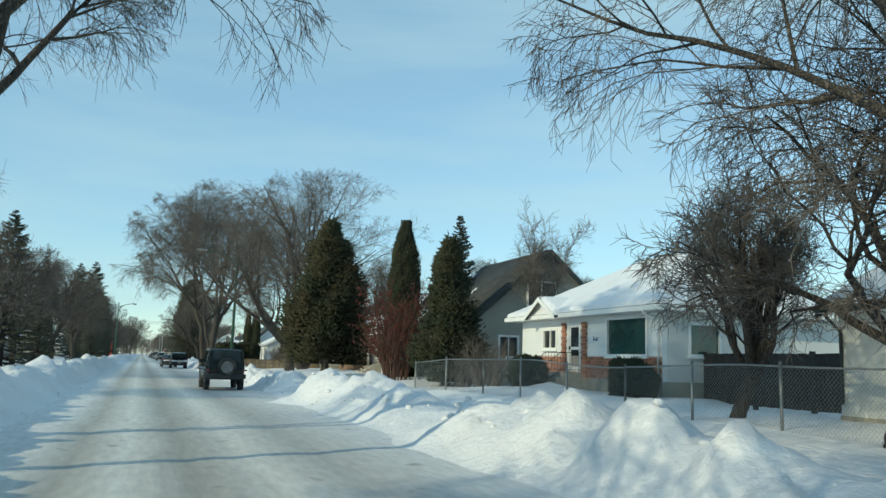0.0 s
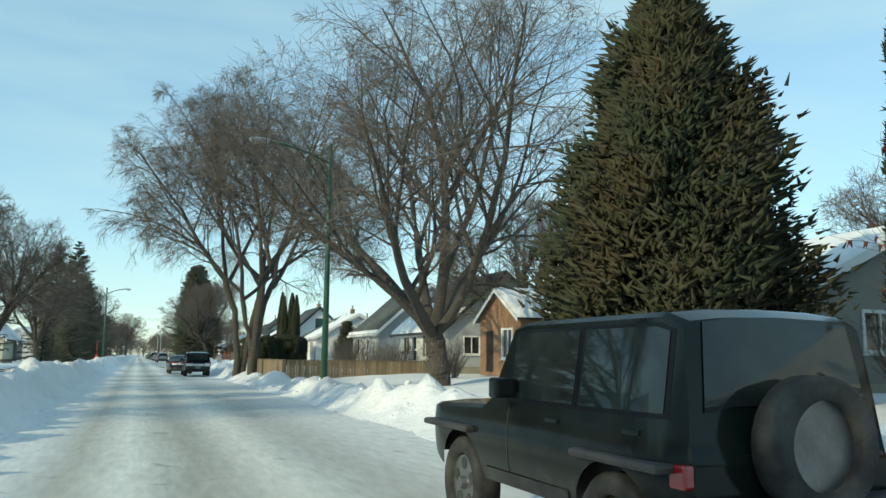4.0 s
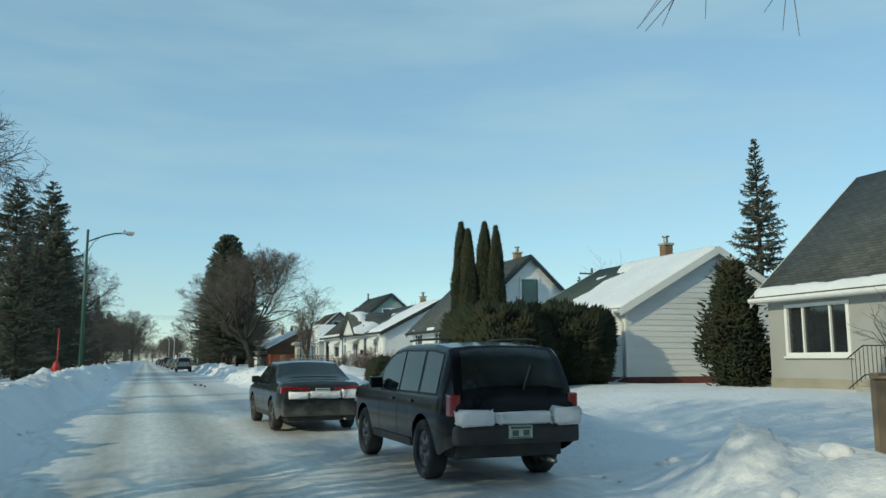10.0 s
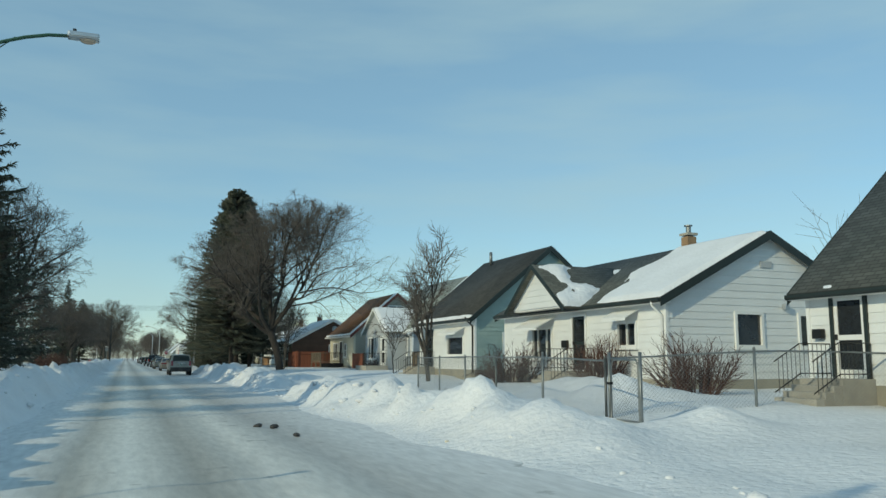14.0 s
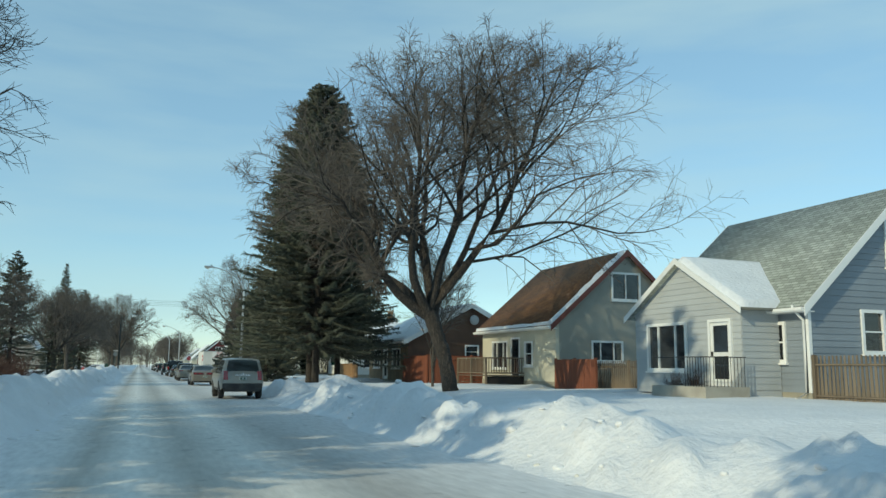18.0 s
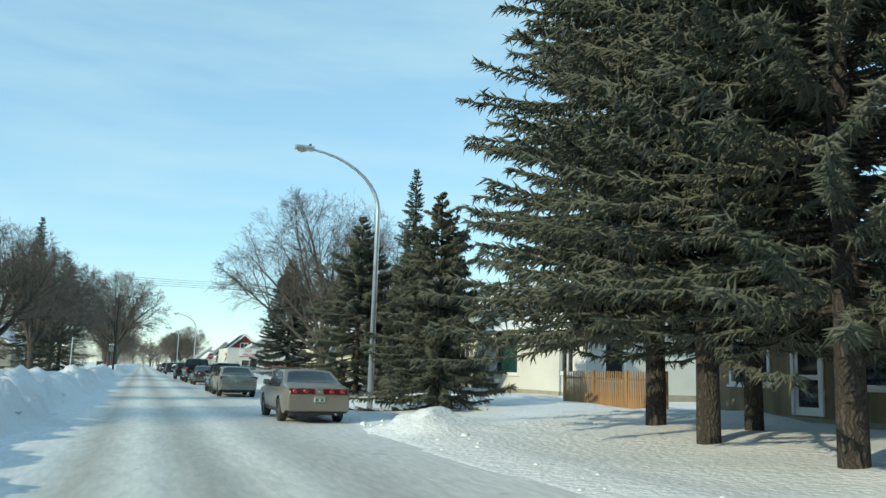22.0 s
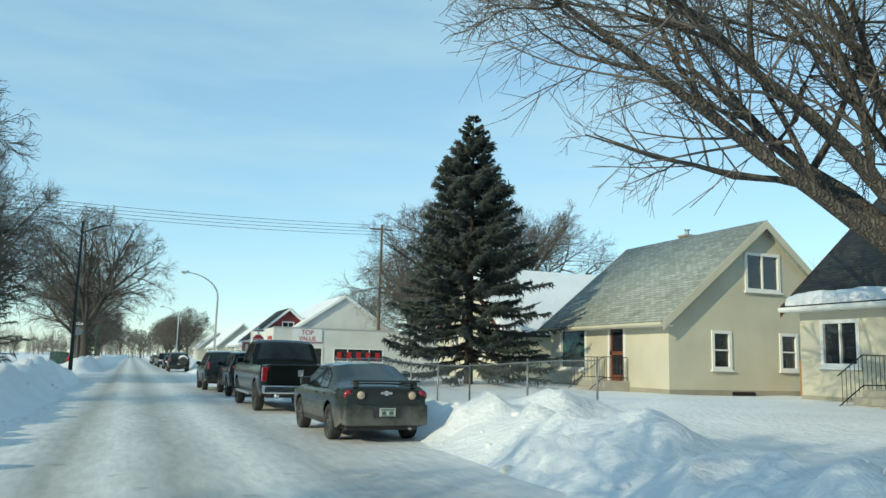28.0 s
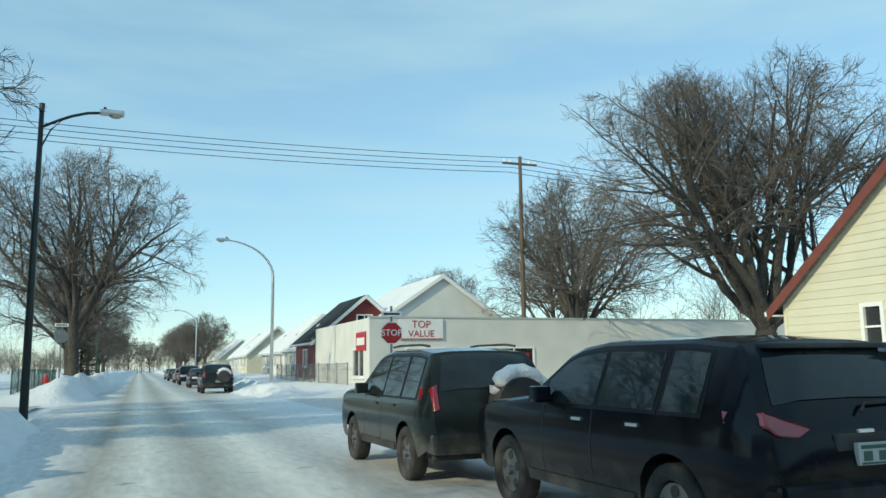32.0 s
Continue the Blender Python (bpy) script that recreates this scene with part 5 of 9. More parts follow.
k1 = house_body("house", "cream stucco house, rust shingle roof, wooden front deck", 19.4, 214.6, 9.2, 8.4, 0.5, 3.4, 7.1, CREAM, SH_RUST, RED_TRIM, front=[(3.0, 1.15, 0.9, 1.25, "sash"), (6.7, 1.0, 2.0, 1.5, "triple")], side=[(4.2, 4.6, 1.7, 1.4, "pair"), (3.0, 1.4, 1.8, 1.0, "triple")], doors=[(4.6, 0.55, WOOD_DARK, WHITE)], snow=0.0, snow_where=lambda u, v: np.maximum(np.clip(0.9 - v * 9, 0, 1), np.clip(1.0 - u * 9, 0, 1)), seed=17, gable_mat=STUCCO_OLIVE)
l1 = house_body("house", "dark brown boarded bungalow with a snow-dusted roof", 16.6, 229.8, 9.6, 9.0, 0.25, 3.1, 5.5, WOOD_TAN, SH_LIGHT, WHITE, lap=0, front=[(7.4, 1.2, 1.6, 1.3, "pair"), (2.6, 1.2, 1.8, 1.3, "pair")], side=[(4.6, 1.9, 0.95, 0.85, "hung")], doors=[(5.2, 0.4)], snow=0.62, seed=18, gable_mat=BROWN_BOARD)
siding(l1, [(0.0, 0.35), (9.0, 0.35), (9.0, 3.1), (4.5, 5.5), (0.0, 3.1)], [(4.1, 5.1, 1.9, 2.75)], "y", 0.0, -1, BROWN_BOARD, 0.3)
chimney(l1, 4.4, 6.4, 5.2, 6.1, BRICK)
bm = bmesh.new()
bmesh.ops.create_uvsphere(bm, u_segments=14, v_segments=9, radius=0.34, matrix=pose(4.7, -0.2, 4.5) @ Matrix.Diagonal((1, 0.35, 1, 1)))
part("satellite_dish", bm, GREY_LIGHT, l1, smooth=True)
m1 = empty("bungalow", (17.6, 248.6, 0.45))
tagged(m1, "white stucco hip-roofed bungalow under deep snow", "house", group="houses along the street")
holes = [(6.6, 9.4, 1.1, 2.75), (1.0, 2.2, 1.2, 2.4)]
part("wall", wall_mesh([(0, 0.35), (10.2, 0.35), (10.2, 2.95), (0, 2.95)], holes, "x", 0, 0.2, 1), STUCCO_WHITE, m1)
part("wall", wall_mesh([(0.2, 0.35), (9, 0.35), (9, 2.95), (0.2, 2.95)], [(0.9, 1.9, 0.95, 2.75)], "y", 0, 0.2, 1), STUCCO_WHITE, m1)
part("wall", wall_mesh([(0.2, 0.35), (9, 0.35), (9, 2.95), (0.2, 2.95)], [], "y", 10.2, 0.2, -1), STUCCO_WHITE, m1)
part("wall", wall_mesh([(0, 0.35), (10.2, 0.35), (10.2, 2.95), (0, 2.95)], [], "x", 9, 0.2, -1), STUCCO_WHITE, m1)
part("foundation", box(-0.02, 9.02, -0.02, 10.22, -1.2, 0.35), FOUNDATION, m1)
part("inner_wall", box(1.6, 1.7, 0.3, 9.9, 0.35, 2.9), STUCCO_TAUPE, m1)
window(m1, "x", 0, -1, 8.0, 1.1, 2.8, 1.65, "picture", WHITE, GLASS_TEAL)
window(m1, "x", 0, -1, 1.6, 1.2, 1.2, 1.2, "pair")
window(m1, "y", 0, -1, 1.4, 0.95, 1.0, 1.8, "picture")
hip_roof(m1, 10.2, 9.0, 3.15, 5.5, SH_GREY, over=0.75, snow=0.92, seed=24)
chimney(m1, 4.5, 4.0, 5.0, 6.3)
n1 = house_body("house", "tall cream two-storey house with shingle roof and brick chimney", 18.4, 262.3, 8.4, 8.4, 0.45, 4.1, 7.1, CREAM_SIDING, SH_LIGHT, WHITE, lap=0.24, front=[(2.0, 1.2, 1.6, 1.4, "pair"), (6.0, 1.2, 1.6, 1.4, "pair")], side=[(4.1, 4.5, 1.9, 1.0, "slider"), (4.1, 1.4, 1.9, 1.05, "slider"), (1.9, 0.05, 1.2, 0.42, "pair")], doors=[(4.1, 0.5)], snow=0.42, seed=19)
chimney(n1, 4.3, 1.6, 6.8, 7.6)
n2 = house_body("house", "beige sided house with red-brown trim and dark snow-edged roof", 18.0, 275.0, 9.4, 8.6, 0.45, 3.1, 6.9, CREAM, SH_DARK, RED_TRIM, front=[(2.4, 1.0, 2.2, 1.6, "pair"), (8.0, 1.2, 1.2, 1.2, "pair")], side=[(4.2, 4.3, 1.5, 1.2, "pair"), (3.0, 1.3, 1.3, 1.1, "slider")], doors=[(5.6, 0.6)], snow=0.0, snow_where=lambda u, v: np.clip(0.9 - v * 4.5, 0, 1), seed=20)
steps(n2, 5.6, 1.6, 0.6, 4)
p1 = house_body("house", "cream stucco house with a faded shingle roof behind a chain-link fence", 16.9, 289.9, 8.2, 8.2, 0.4, 2.85, 6.3, CREAM, SH_LIGHT, CREAM, front=[(6.3, 0.95, 2.0, 1.6, "picture", GLASS_TEAL)], side=[(4.1, 3.9, 1.5, 1.3, "slider"), (2.2, 1.1, 0.75, 1.25, "sash"), (5.2, 1.1, 0.75, 1.25, "sash")], doors=[(3.1, 0.55, WOOD_RED, WHITE)], snow=0.0, snow_where=lambda u, v: np.clip((v - 0.9) * 9 - 0.1, 0, 1) * np.clip(1.3 - u * 2, 0, 1), seed=21, at=(17.95, 291.5, 1.06))
steps(p1, 3.1, 1.6, 0.55, 3)
part("cellar_window", box(2.6, 3.6, -0.05, -0.022, 0.02, 0.3), IRON, p1)
house_body("house", "cream lap-sided house with red-brown eaves, its gable to the street", 16.8, 311.0, 8.4, 8.6, 0.35, 2.75, 6.15, CREAM_SIDING, SH_GREY, RED_TRIM, lap=0.22, side=[(4.3, 3.6, 1.2, 1.25, "slider"), (2.9, 1.4, 0.6, 1.1, "sash"), (6.0, 1.4, 0.9, 1.1, "sash")], snow=0.8, seed=22, turn=-90)

# ---- trees ----
def unit(a):
    return a / (np.linalg.norm(a, axis=-1, keepdims=True) + 1e-9)


def grow(rng, starts, dirs, lens, seg, wobble, lift, sag=0.0):
    """Paths that wander from starts along dirs; lift bends them up, sag bends their ends down."""
    p, d = [starts], dirs
    for k in range(seg):
        f = k / max(seg - 1, 1)
        d = unit(d + rng.normal(0, wobble, d.shape) + np.array([0, 0, 1.0]) * (lift * (1 - f) - sag * f))
        p.append(p[-1] + d * (lens / seg)[:, None])
    return np.stack(p, 1)


def sprout(rng, paths, radii, count, lo, hi, angle, ratio, thin, spread=0.12):
    """Side shoots on paths: start, direction, length and radius of each."""
    b, n, _ = paths.shape
    par = np.repeat(np.arange(b), count)
    f = lo + (hi - lo) * (np.tile(np.arange(count), b) + rng.random(b * count)) / count
    s = f * (n - 1)
    i = np.minimum(s.astype(int), n - 2)
    w = (s - i)[:, None]
    at = paths[par, i] * (1 - w) + paths[par, i + 1] * w
    tan = unit(paths[par, i + 1] - paths[par, i])
    side = unit(np.cross(tan, rng.normal(0, 1, tan.shape)))
    a = np.radians(rng.normal(angle, angle * 0.25, len(par)))[:, None]
    d = unit(tan * np.cos(a) + side * np.sin(a))
    plen = np.linalg.norm(np.diff(paths, axis=1), axis=2).sum(1)[par]
    ln = plen * ratio * (1.15 - 0.55 * f) * rng.normal(1, spread * 1.5, len(par)).clip(0.5, 1.5)
    r0 = radii[par, i] * (1 - w[:, 0]) + radii[par, i + 1] * w[:, 0]
    return at, d, ln, r0 * thin


def taper(r, n, end=0.35):
    return r[:, None] * np.linspace(1, end, n)[None]


def gather(chunks):
    verts, quads, base = [], [], 0
    for v, q in chunks:
        verts.append(v)
        quads.append(q + base)
        base += len(v)
    return np.concatenate(verts), np.concatenate(quads)


def room(p, d, env, most):
    """How far each ray runs inside the crown's envelope (centre height, radius, height above, depth below, sideways shift)."""
    cz, R, up, low, sx, sy = env
    s = np.linspace(0.03, 1.0, 24)[None, :] * most[:, None]
    q = p[:, None, :] + d[:, None, :] * s[..., None] - np.array([sx, sy, cz])
    k = (q[..., 0] / R) ** 2 + (q[..., 1] / R) ** 2 + np.where(q[..., 2] > 0, (q[..., 2] / up) ** 2, (q[..., 2] / low) ** 2)
    return np.where(k < 1, s, 0).max(1)


def bare_tree(name, height, radius, trunk_h, trunk_r, limbs, seed, open_angle=42, sag=0.10, stems=1, stem_gap=0.5, lean=(0, 0), twigs=(9, 8, 6, 4), bark=BARK, twig=TWIG, lift=0.08, wobble=0.12, low=None, shift=(0, 0), fine=1.0, bends=None, girths=None):
    """A leafless broad tree: trunk, arching limbs, and four orders of ever finer branches that fill a domed crown."""
    rng = np.random.default_rng(seed)
    top = empty(name)
    cz = height * 0.5
    env = (cz, radius, height - cz, (cz - trunk_h * 0.8) if low is None else cz - low, *shift)
    base = np.array([[stem_gap * (k - (stems - 1) / 2), 0.3 * stem_gap * (k % 2), -0.5] for k in range(stems)], float)
    d0 = unit(np.array([[lean[0] + 0.26 * (k - (stems - 1) / 2) * (stems > 1), lean[1], 1.0] for k in range(stems)]))
    trunk = grow(rng, base, d0, np.full(stems, trunk_h + 0.5), 9, 0.045, 0.0)
    if bends:
        s10 = np.linspace(0, 1, 10)
        trunk = np.stack([np.stack([np.interp(s10, np.linspace(0, 1, len(b)), [p[k] for p in b]) for k in range(3)], 1) for b in bends])
        d0 = unit(trunk[:, -1] - trunk[:, -3])
    tr = (np.full(stems, trunk_r) if girths is None else np.array(girths))[:, None] * np.array([1.55, 1.16, 1.03, 0.98, 0.95, 0.93, 0.92, 0.95, 1.0, 0.9])[None]
    many = np.linspace(0, 9, 34)
    path = np.stack([np.stack([np.interp(many, np.arange(10), t[:, k]) for k in range(3)], 1) for t in trunk])
    girth = np.stack([np.interp(many, np.arange(10), t) for t in tr]) * (1 + 0.10 * (rng.random((stems, 34)) - 0.5))
    path[:, 2:-1, :2] += (rng.random((stems, 31, 2)) - 0.5) * trunk_r * 0.12
    solid = [tubes(path, girth, 18)]
    n = limbs // stems
    par = np.repeat(np.arange(stems), n)
    az = (np.tile(np.arange(n), stems) + rng.random(n * stems) * 0.6) * 2 * np.pi / n + seed
    ang = np.radians(rng.normal(open_angle, open_angle * 0.22, n * stems).clip(8, 78))
    ang[::n] *= 0.3
    if n > 3:
        ang[1::n] *= 0.55
    dirs = unit(np.stack([np.cos(az) * np.sin(ang), np.sin(az) * np.sin(ang), np.cos(ang)], 1) + d0[par] * 0.1)
    drop = rng.random(len(par))[:, None] * 0.3
    at = trunk[par, -1] * (1 - drop) + trunk[par, -4] * drop
    reach = room(at, dirs, env, np.full(len(par), height * 1.2)).clip(1.5, 99) * 0.97
    l1 = grow(rng, at, dirs, reach, 10, wobble * 0.75, lift * 0.5, sag * 0.1)
    r1 = taper(np.full(len(par), trunk_r * (0.58 if stems == 1 else 0.7)) * rng.normal(1, 0.14, len(par)).clip(0.7, 1.25), 11, 0.13)
    solid.append(tubes(l1, r1, 9))
    a, d, ln, r = sprout(rng, l1, r1, twigs[0], 0.24, 0.97, 42, 0.6, 0.6)
    l2 = grow(rng, a, d, np.minimum(ln, room(a, d, env, ln * 1.4)).clip(0.8, 99), 7, wobble, lift * 0.8, sag * 0.3)
    r2 = taper(r.clip(0.02, 0.16), 8, 0.2)
    solid.append(tubes(l2, r2, 6))
    a, d, ln, r = sprout(rng, l2, r2, twigs[1], 0.15, 1.0, 42, 0.55, 0.6)
    l3 = grow(rng, a, d, np.minimum(ln, room(a, d, env, ln * 1.3) * 1.05).clip(0.6, 99), 4, wobble * 1.1, lift * 0.5, sag)
    r3 = taper(r.clip(0.013, 0.06), 5, 0.35)
    thin = [tubes(l3, r3, 4)]
    a, d, ln, r = sprout(rng, l3, r3, twigs[2], 0.12, 1.0, 42, 0.55, 0.6)
    l4 = grow(rng, a, d, np.minimum(ln, room(a, d, env, ln * 1.3) * 1.15 + 0.2).clip(0.4, 2.6), 2, wobble * 1.2, lift * 0.2, sag * 1.8)
    r4 = taper(r.clip(0.010, 0.026) * fine, 3, 0.5)
    thin.append(tubes(l4, r4, 3))
    if twigs[3]:
        a, d, ln, r = sprout(rng, l4, r4, twigs[3], 0.15, 1.0, 38, 0.62, 0.7)
        l5 = grow(rng, a, d, ln.clip(0.3, 1.5), 1, wobble, -sag, 0.0)
        thin.append(tubes(l5, taper(r.clip(0.0075, 0.012) * fine, 2, 0.6), 3))
    put("trunk", np_mesh("trunk", *gather(solid), bark, smooth=True), top)
    put("crown", np_mesh("crown", *gather(thin), twig), top, label="leafless crown of fine twigs")
    return top


def sprays(rng, at, dirs, length, width):
    """Small three-sided spikes, for needled shoots."""
    n = len(at)
    u = unit(np.cross(dirs, rng.normal(0, 1, dirs.shape)))
    v = np.cross(dirs, u)
    tip = at + dirs * length[:, None]
    w = width[:, None]
    verts = np.stack([at + u * w, at - u * w * 0.5 + v * w * 0.8, at - u * w * 0.5 - v * w * 0.8, tip], 1).reshape(-1, 3)
    f = np.array([[3, 0, 1], [3, 1, 2], [3, 2, 0]])
    return verts, (f[None] + (np.arange(n) * 4)[:, None, None]).reshape(-1, 3)


def spruce(name, height, radius, seed, bare=0.06, needle=NEEDLE, trunk_r=0.2, thick=1.0, ragged=0.15, power=0.85, snow=False):
    """A spruce: whorls of drooping boughs with hanging needled shoots and gaps between the tiers."""
    rng = np.random.default_rng(seed)
    top = empty(name)
    trunk = np.array([[[0, 0, -0.5], [0, 0, height * 0.35], [0.05, 0, height * 0.7], [0, 0, height]]])
    put("trunk", np_mesh("trunk", *tubes(trunk, np.array([[trunk_r * 1.2, trunk_r * 0.8, trunk_r * 0.4, 0.015]]), 9), BARK_DARK, smooth=True), top)
    tiers = int(height * 2.6)
    per = 12
    f = (np.repeat(np.arange(tiers), per) + rng.random(tiers * per) * 0.9) / tiers
    f = bare + (1 - bare) * f ** 0.92
    az = rng.random(len(f)) * 2 * np.pi
    out = radius * (1 - f) ** power * rng.normal(1, ragged, len(f)).clip(0.55, 1.4) + 0.10
    at = np.stack([0 * f, 0 * f, f * height], 1)
    slope = 0.25 - 0.45 * (1 - f)
    dirs = unit(np.stack([np.cos(az), np.sin(az), slope], 1))
    l1 = grow(rng, at, dirs, out, 5, 0.05, -0.05, -0.16)
    wood = tubes(l1, taper(np.full(len(f), 0.03) * (0.5 + out / radius), 6, 0.3), 3)
    put("limb_wood", np_mesh("limb_wood", *wood, BARK_DARK), top)
    count = int(56 * thick)
    a, d, ln, _ = sprout(rng, l1, taper(np.full(len(f), 0.03), 6), count, 0.22, 1.03, 48, 0.30, 1)
    d = unit(d * np.array([1, 1, 0.55]) + np.array([0, 0, -0.22]))
    ln = ln.clip(0.08, 0.30) * rng.uniform(0.6, 1.1, len(ln))
    shoots = [sprays(rng, a, d, ln, ln * 0.07 + 0.017)]
    k = rng.random(len(a)) < 0.75
    a2 = a[k] + d[k] * (ln[k] * 0.5)[:, None]
    d2 = unit(d[k] + rng.normal(0, 0.6, d[k].shape) + np.array([0, 0, -0.6]))
    shoots.append(sprays(rng, a2, d2, ln[k] * 0.8, ln[k] * 0.06 + 0.015))
    put("crown", np_mesh("crown", *gather(shoots), needle), top, label="drooping needled boughs")
    return top


def cedar(name, height, radius, seed, kind="column", foliage=CEDAR, stems=1, trunk_h=0.0, thick=1.0):
    """An arborvitae: upright flat sprays all over an uneven body, denser outside, on a short trunk."""
    rng = np.random.default_rng(seed)
    top = empty(name)
    for k in range(stems):
        a = k * 2.3
        put("trunk", tube_mesh("trunk", [(0.18 * math.cos(a), 0.18 * math.sin(a), -0.5), (0.12 * math.cos(a), 0.12 * math.sin(a), trunk_h + 0.4), (0, 0, height * 0.8)], [0.14, 0.11, 0.03], BARK), top)
    n = int((4200 if kind == "egg" else 8200) * thick * (height * radius) ** 0.55)
    f = rng.random(n) ** 0.9
    az = rng.random(n) * 2 * np.pi
    shape = {"column": lambda t: np.clip(1.07 - t ** 4.5, 0.07, 1) * np.clip(0.75 + t * 2, 0, 1), "cone": lambda t: (1 - t) ** 0.75 * np.clip(0.35 + t * 5, 0, 1), "post": lambda t: np.clip(1.04 - t ** 14, 0.5, 1) * np.clip(0.8 + t * 2, 0, 1) * (1 - 0.35 * t), "egg": lambda t: np.clip(1 - t, 0, 1) ** 0.78 * np.clip(0.5 + t * 3, 0, 1) * 1.1}[kind]
    wind = np.stack([np.cos(az), np.sin(az)], 1) * 1.6
    egg = kind == "egg"
    lobes = (0.45 if egg else 0.66) + (0.95 if egg else 0.62) * hash_noise(wind[:, 0] * 1.5 + 30, wind[:, 1] * 1.5 + f * height * (0.8 if egg else 1.3) + 7, seed)
    if egg:  # limbs that end in upswept plumes, with dark hollows between them
        m = int(26 + 20 * radius * height / 8)
        cf, ca = rng.random(m) ** 0.9, rng.random(m) * 2 * np.pi
        cr = radius * shape(cf) * rng.uniform(0.5, 1.05, m)
        pick = rng.integers(0, m, n)
        wide = (0.14 + 0.09 * radius) * (1 - 0.6 * cf[pick])
        away = rng.normal(0, 1, (n, 3)) * wide[:, None] * np.array([1, 1, 1.7])
        at = np.stack([cr[pick] * np.cos(ca[pick]), cr[pick] * np.sin(ca[pick]), trunk_h + cf[pick] * (height - trunk_h)], 1) + away
        core = rng.random(n) < 0.35
        r = radius * shape(f) * lobes * rng.random(n) ** 0.5 * 0.8
        at = np.where(core[:, None], np.stack([r * np.cos(az), r * np.sin(az), trunk_h + f * (height - trunk_h)], 1), at)
        at[:, 2] = np.maximum(at[:, 2], trunk_h * 0.8)
        az = np.arctan2(at[:, 1], at[:, 0])
    else:
        r = radius * shape(f) * lobes * rng.random(n) ** 0.35
        at = np.stack([r * np.cos(az), r * np.sin(az), trunk_h + f * (height - trunk_h)], 1)
    d = unit(np.stack([np.cos(az) * 0.45, np.sin(az) * 0.45, np.full(n, 0.8)], 1) + rng.normal(0, 0.32, (n, 3)))
    ln = rng.uniform(0.12, 0.36, n) * (0.75 + 0.13 * radius) * (1.0 if kind == "egg" else 0.68)
    if kind == "egg":
        d = unit(d * np.array([1.3, 1.3, 0.5]) + np.array([0, 0, -0.1]))
    put("crown", np_mesh("crown", *sprays(rng, at, d, ln, ln * 0.15 + 0.012), foliage), top, label="dense scaly evergreen sprays")
    return top


def hedge(name, lx, ly, height, seed, foliage=CEDAR_DARK):
    """A clipped evergreen hedge: a body of short sprays with rounded shoulders and a few dead brown ones."""
    rng = np.random.default_rng(seed)
    top = empty(name)
    n = int(1500 * (lx * ly + (lx + ly) * height))
    p = rng.uniform(-1, 1, (n, 3))
    k = np.abs(p).argmax(1)
    big = np.abs(p).max(1)
    p *= (1 - 0.25 * rng.random(n) ** 2 / 1)[:, None] / big[:, None]
    p = p / (np.abs(p) ** 3.4).sum(1, keepdims=True) ** (1 / 3.4)
    p *= (0.70 + 0.48 * hash_noise(p[:, 0] * 1.6 * lx + 9, p[:, 1] * 1.6 * ly + p[:, 2] * 2.5 + 9, seed))[:, None] * (1 - 0.3 * rng.random(n) ** 3)[:, None]
    at = p * np.array([lx / 2, ly / 2, height / 2]) + np.array([0, 0, height / 2])
    d = unit(p + rng.normal(0, 0.5, p.shape) + np.array([0, 0, 0.5]))
    ln = rng.uniform(0.10, 0.24 + 0.07 * height, n)
    put("foliage", np_mesh("foliage", *sprays(rng, at, d, ln, ln * 0.2 + 0.014), foliage), top)
    stems = np.array([[[x, y, -0.4], [x * 1.05, y * 1.05, height * 0.7]] for x in np.linspace(-lx / 2.6, lx / 2.6, max(2, int(lx * 1.5))) for y in np.linspace(-ly / 2.6, ly / 2.6, max(2, int(ly * 1.5)))])
    put("stem_wood", rods("stem_wood", stems, 0.022, BARK_DARK), top)
    return top


def shrub(name, height, radius, seed, stems=40, twig=TWIG, berries=0, forks=5):
    """A leafless shrub of many stems that fork twice."""
    rng = np.random.default_rng(seed)
    top = empty(name)
    az = rng.random(stems) * 2 * np.pi
    base = np.stack([np.cos(az) * 0.22 * radius, np.sin(az) * 0.22 * radius, np.full(stems, -0.3)], 1)
    out = rng.random(stems) * radius / height
    d = unit(np.stack([np.cos(az) * out, np.sin(az) * out, np.ones(stems)], 1))
    l1 = grow(rng, base, d, (height + 0.3) * rng.uniform(0.6, 1.02, stems), 5, 0.07, 0.02)
    r1 = taper(np.full(stems, 0.016 + 0.004 * height), 6, 0.3)
    tagged(put("stem_wood", np_mesh("stem_wood", *tubes(l1, r1, 4), twig), top), kind="stuff")
    chunks = []
    a, d, ln, r = sprout(rng, l1, r1, forks, 0.25, 1.0, 30, 0.36, 0.6)
    l2 = grow(rng, a, d, ln, 3, 0.12, 0.05)
    r2 = taper(r.clip(0.006, 1), 4, 0.5)
    chunks.append(tubes(l2, r2, 3))
    a, d, ln, r = sprout(rng, l2, r2, 3, 0.3, 1.0, 32, 0.55, 0.7)
    chunks.append(tubes(grow(rng, a, d, ln, 2, 0.12, 0.0), taper(r.clip(0.005, 0.01), 3, 0.6), 3))
    put("twig_crown", np_mesh("twig_crown", *gather(chunks), twig), top)
    if berries:
        k = rng.integers(0, len(a), berries)
        tagged(put("berry_cluster", np_mesh("berry_cluster", *sprays(rng, a[k], unit(rng.normal(0, 0.4, (berries, 3)) + np.array([0, 0, -1.0])), rng.uniform(0.10, 0.2, berries), rng.uniform(0.03, 0.06, berries)), BERRY), top, label="dried dark red berry clusters"), kind="stuff")
    return top


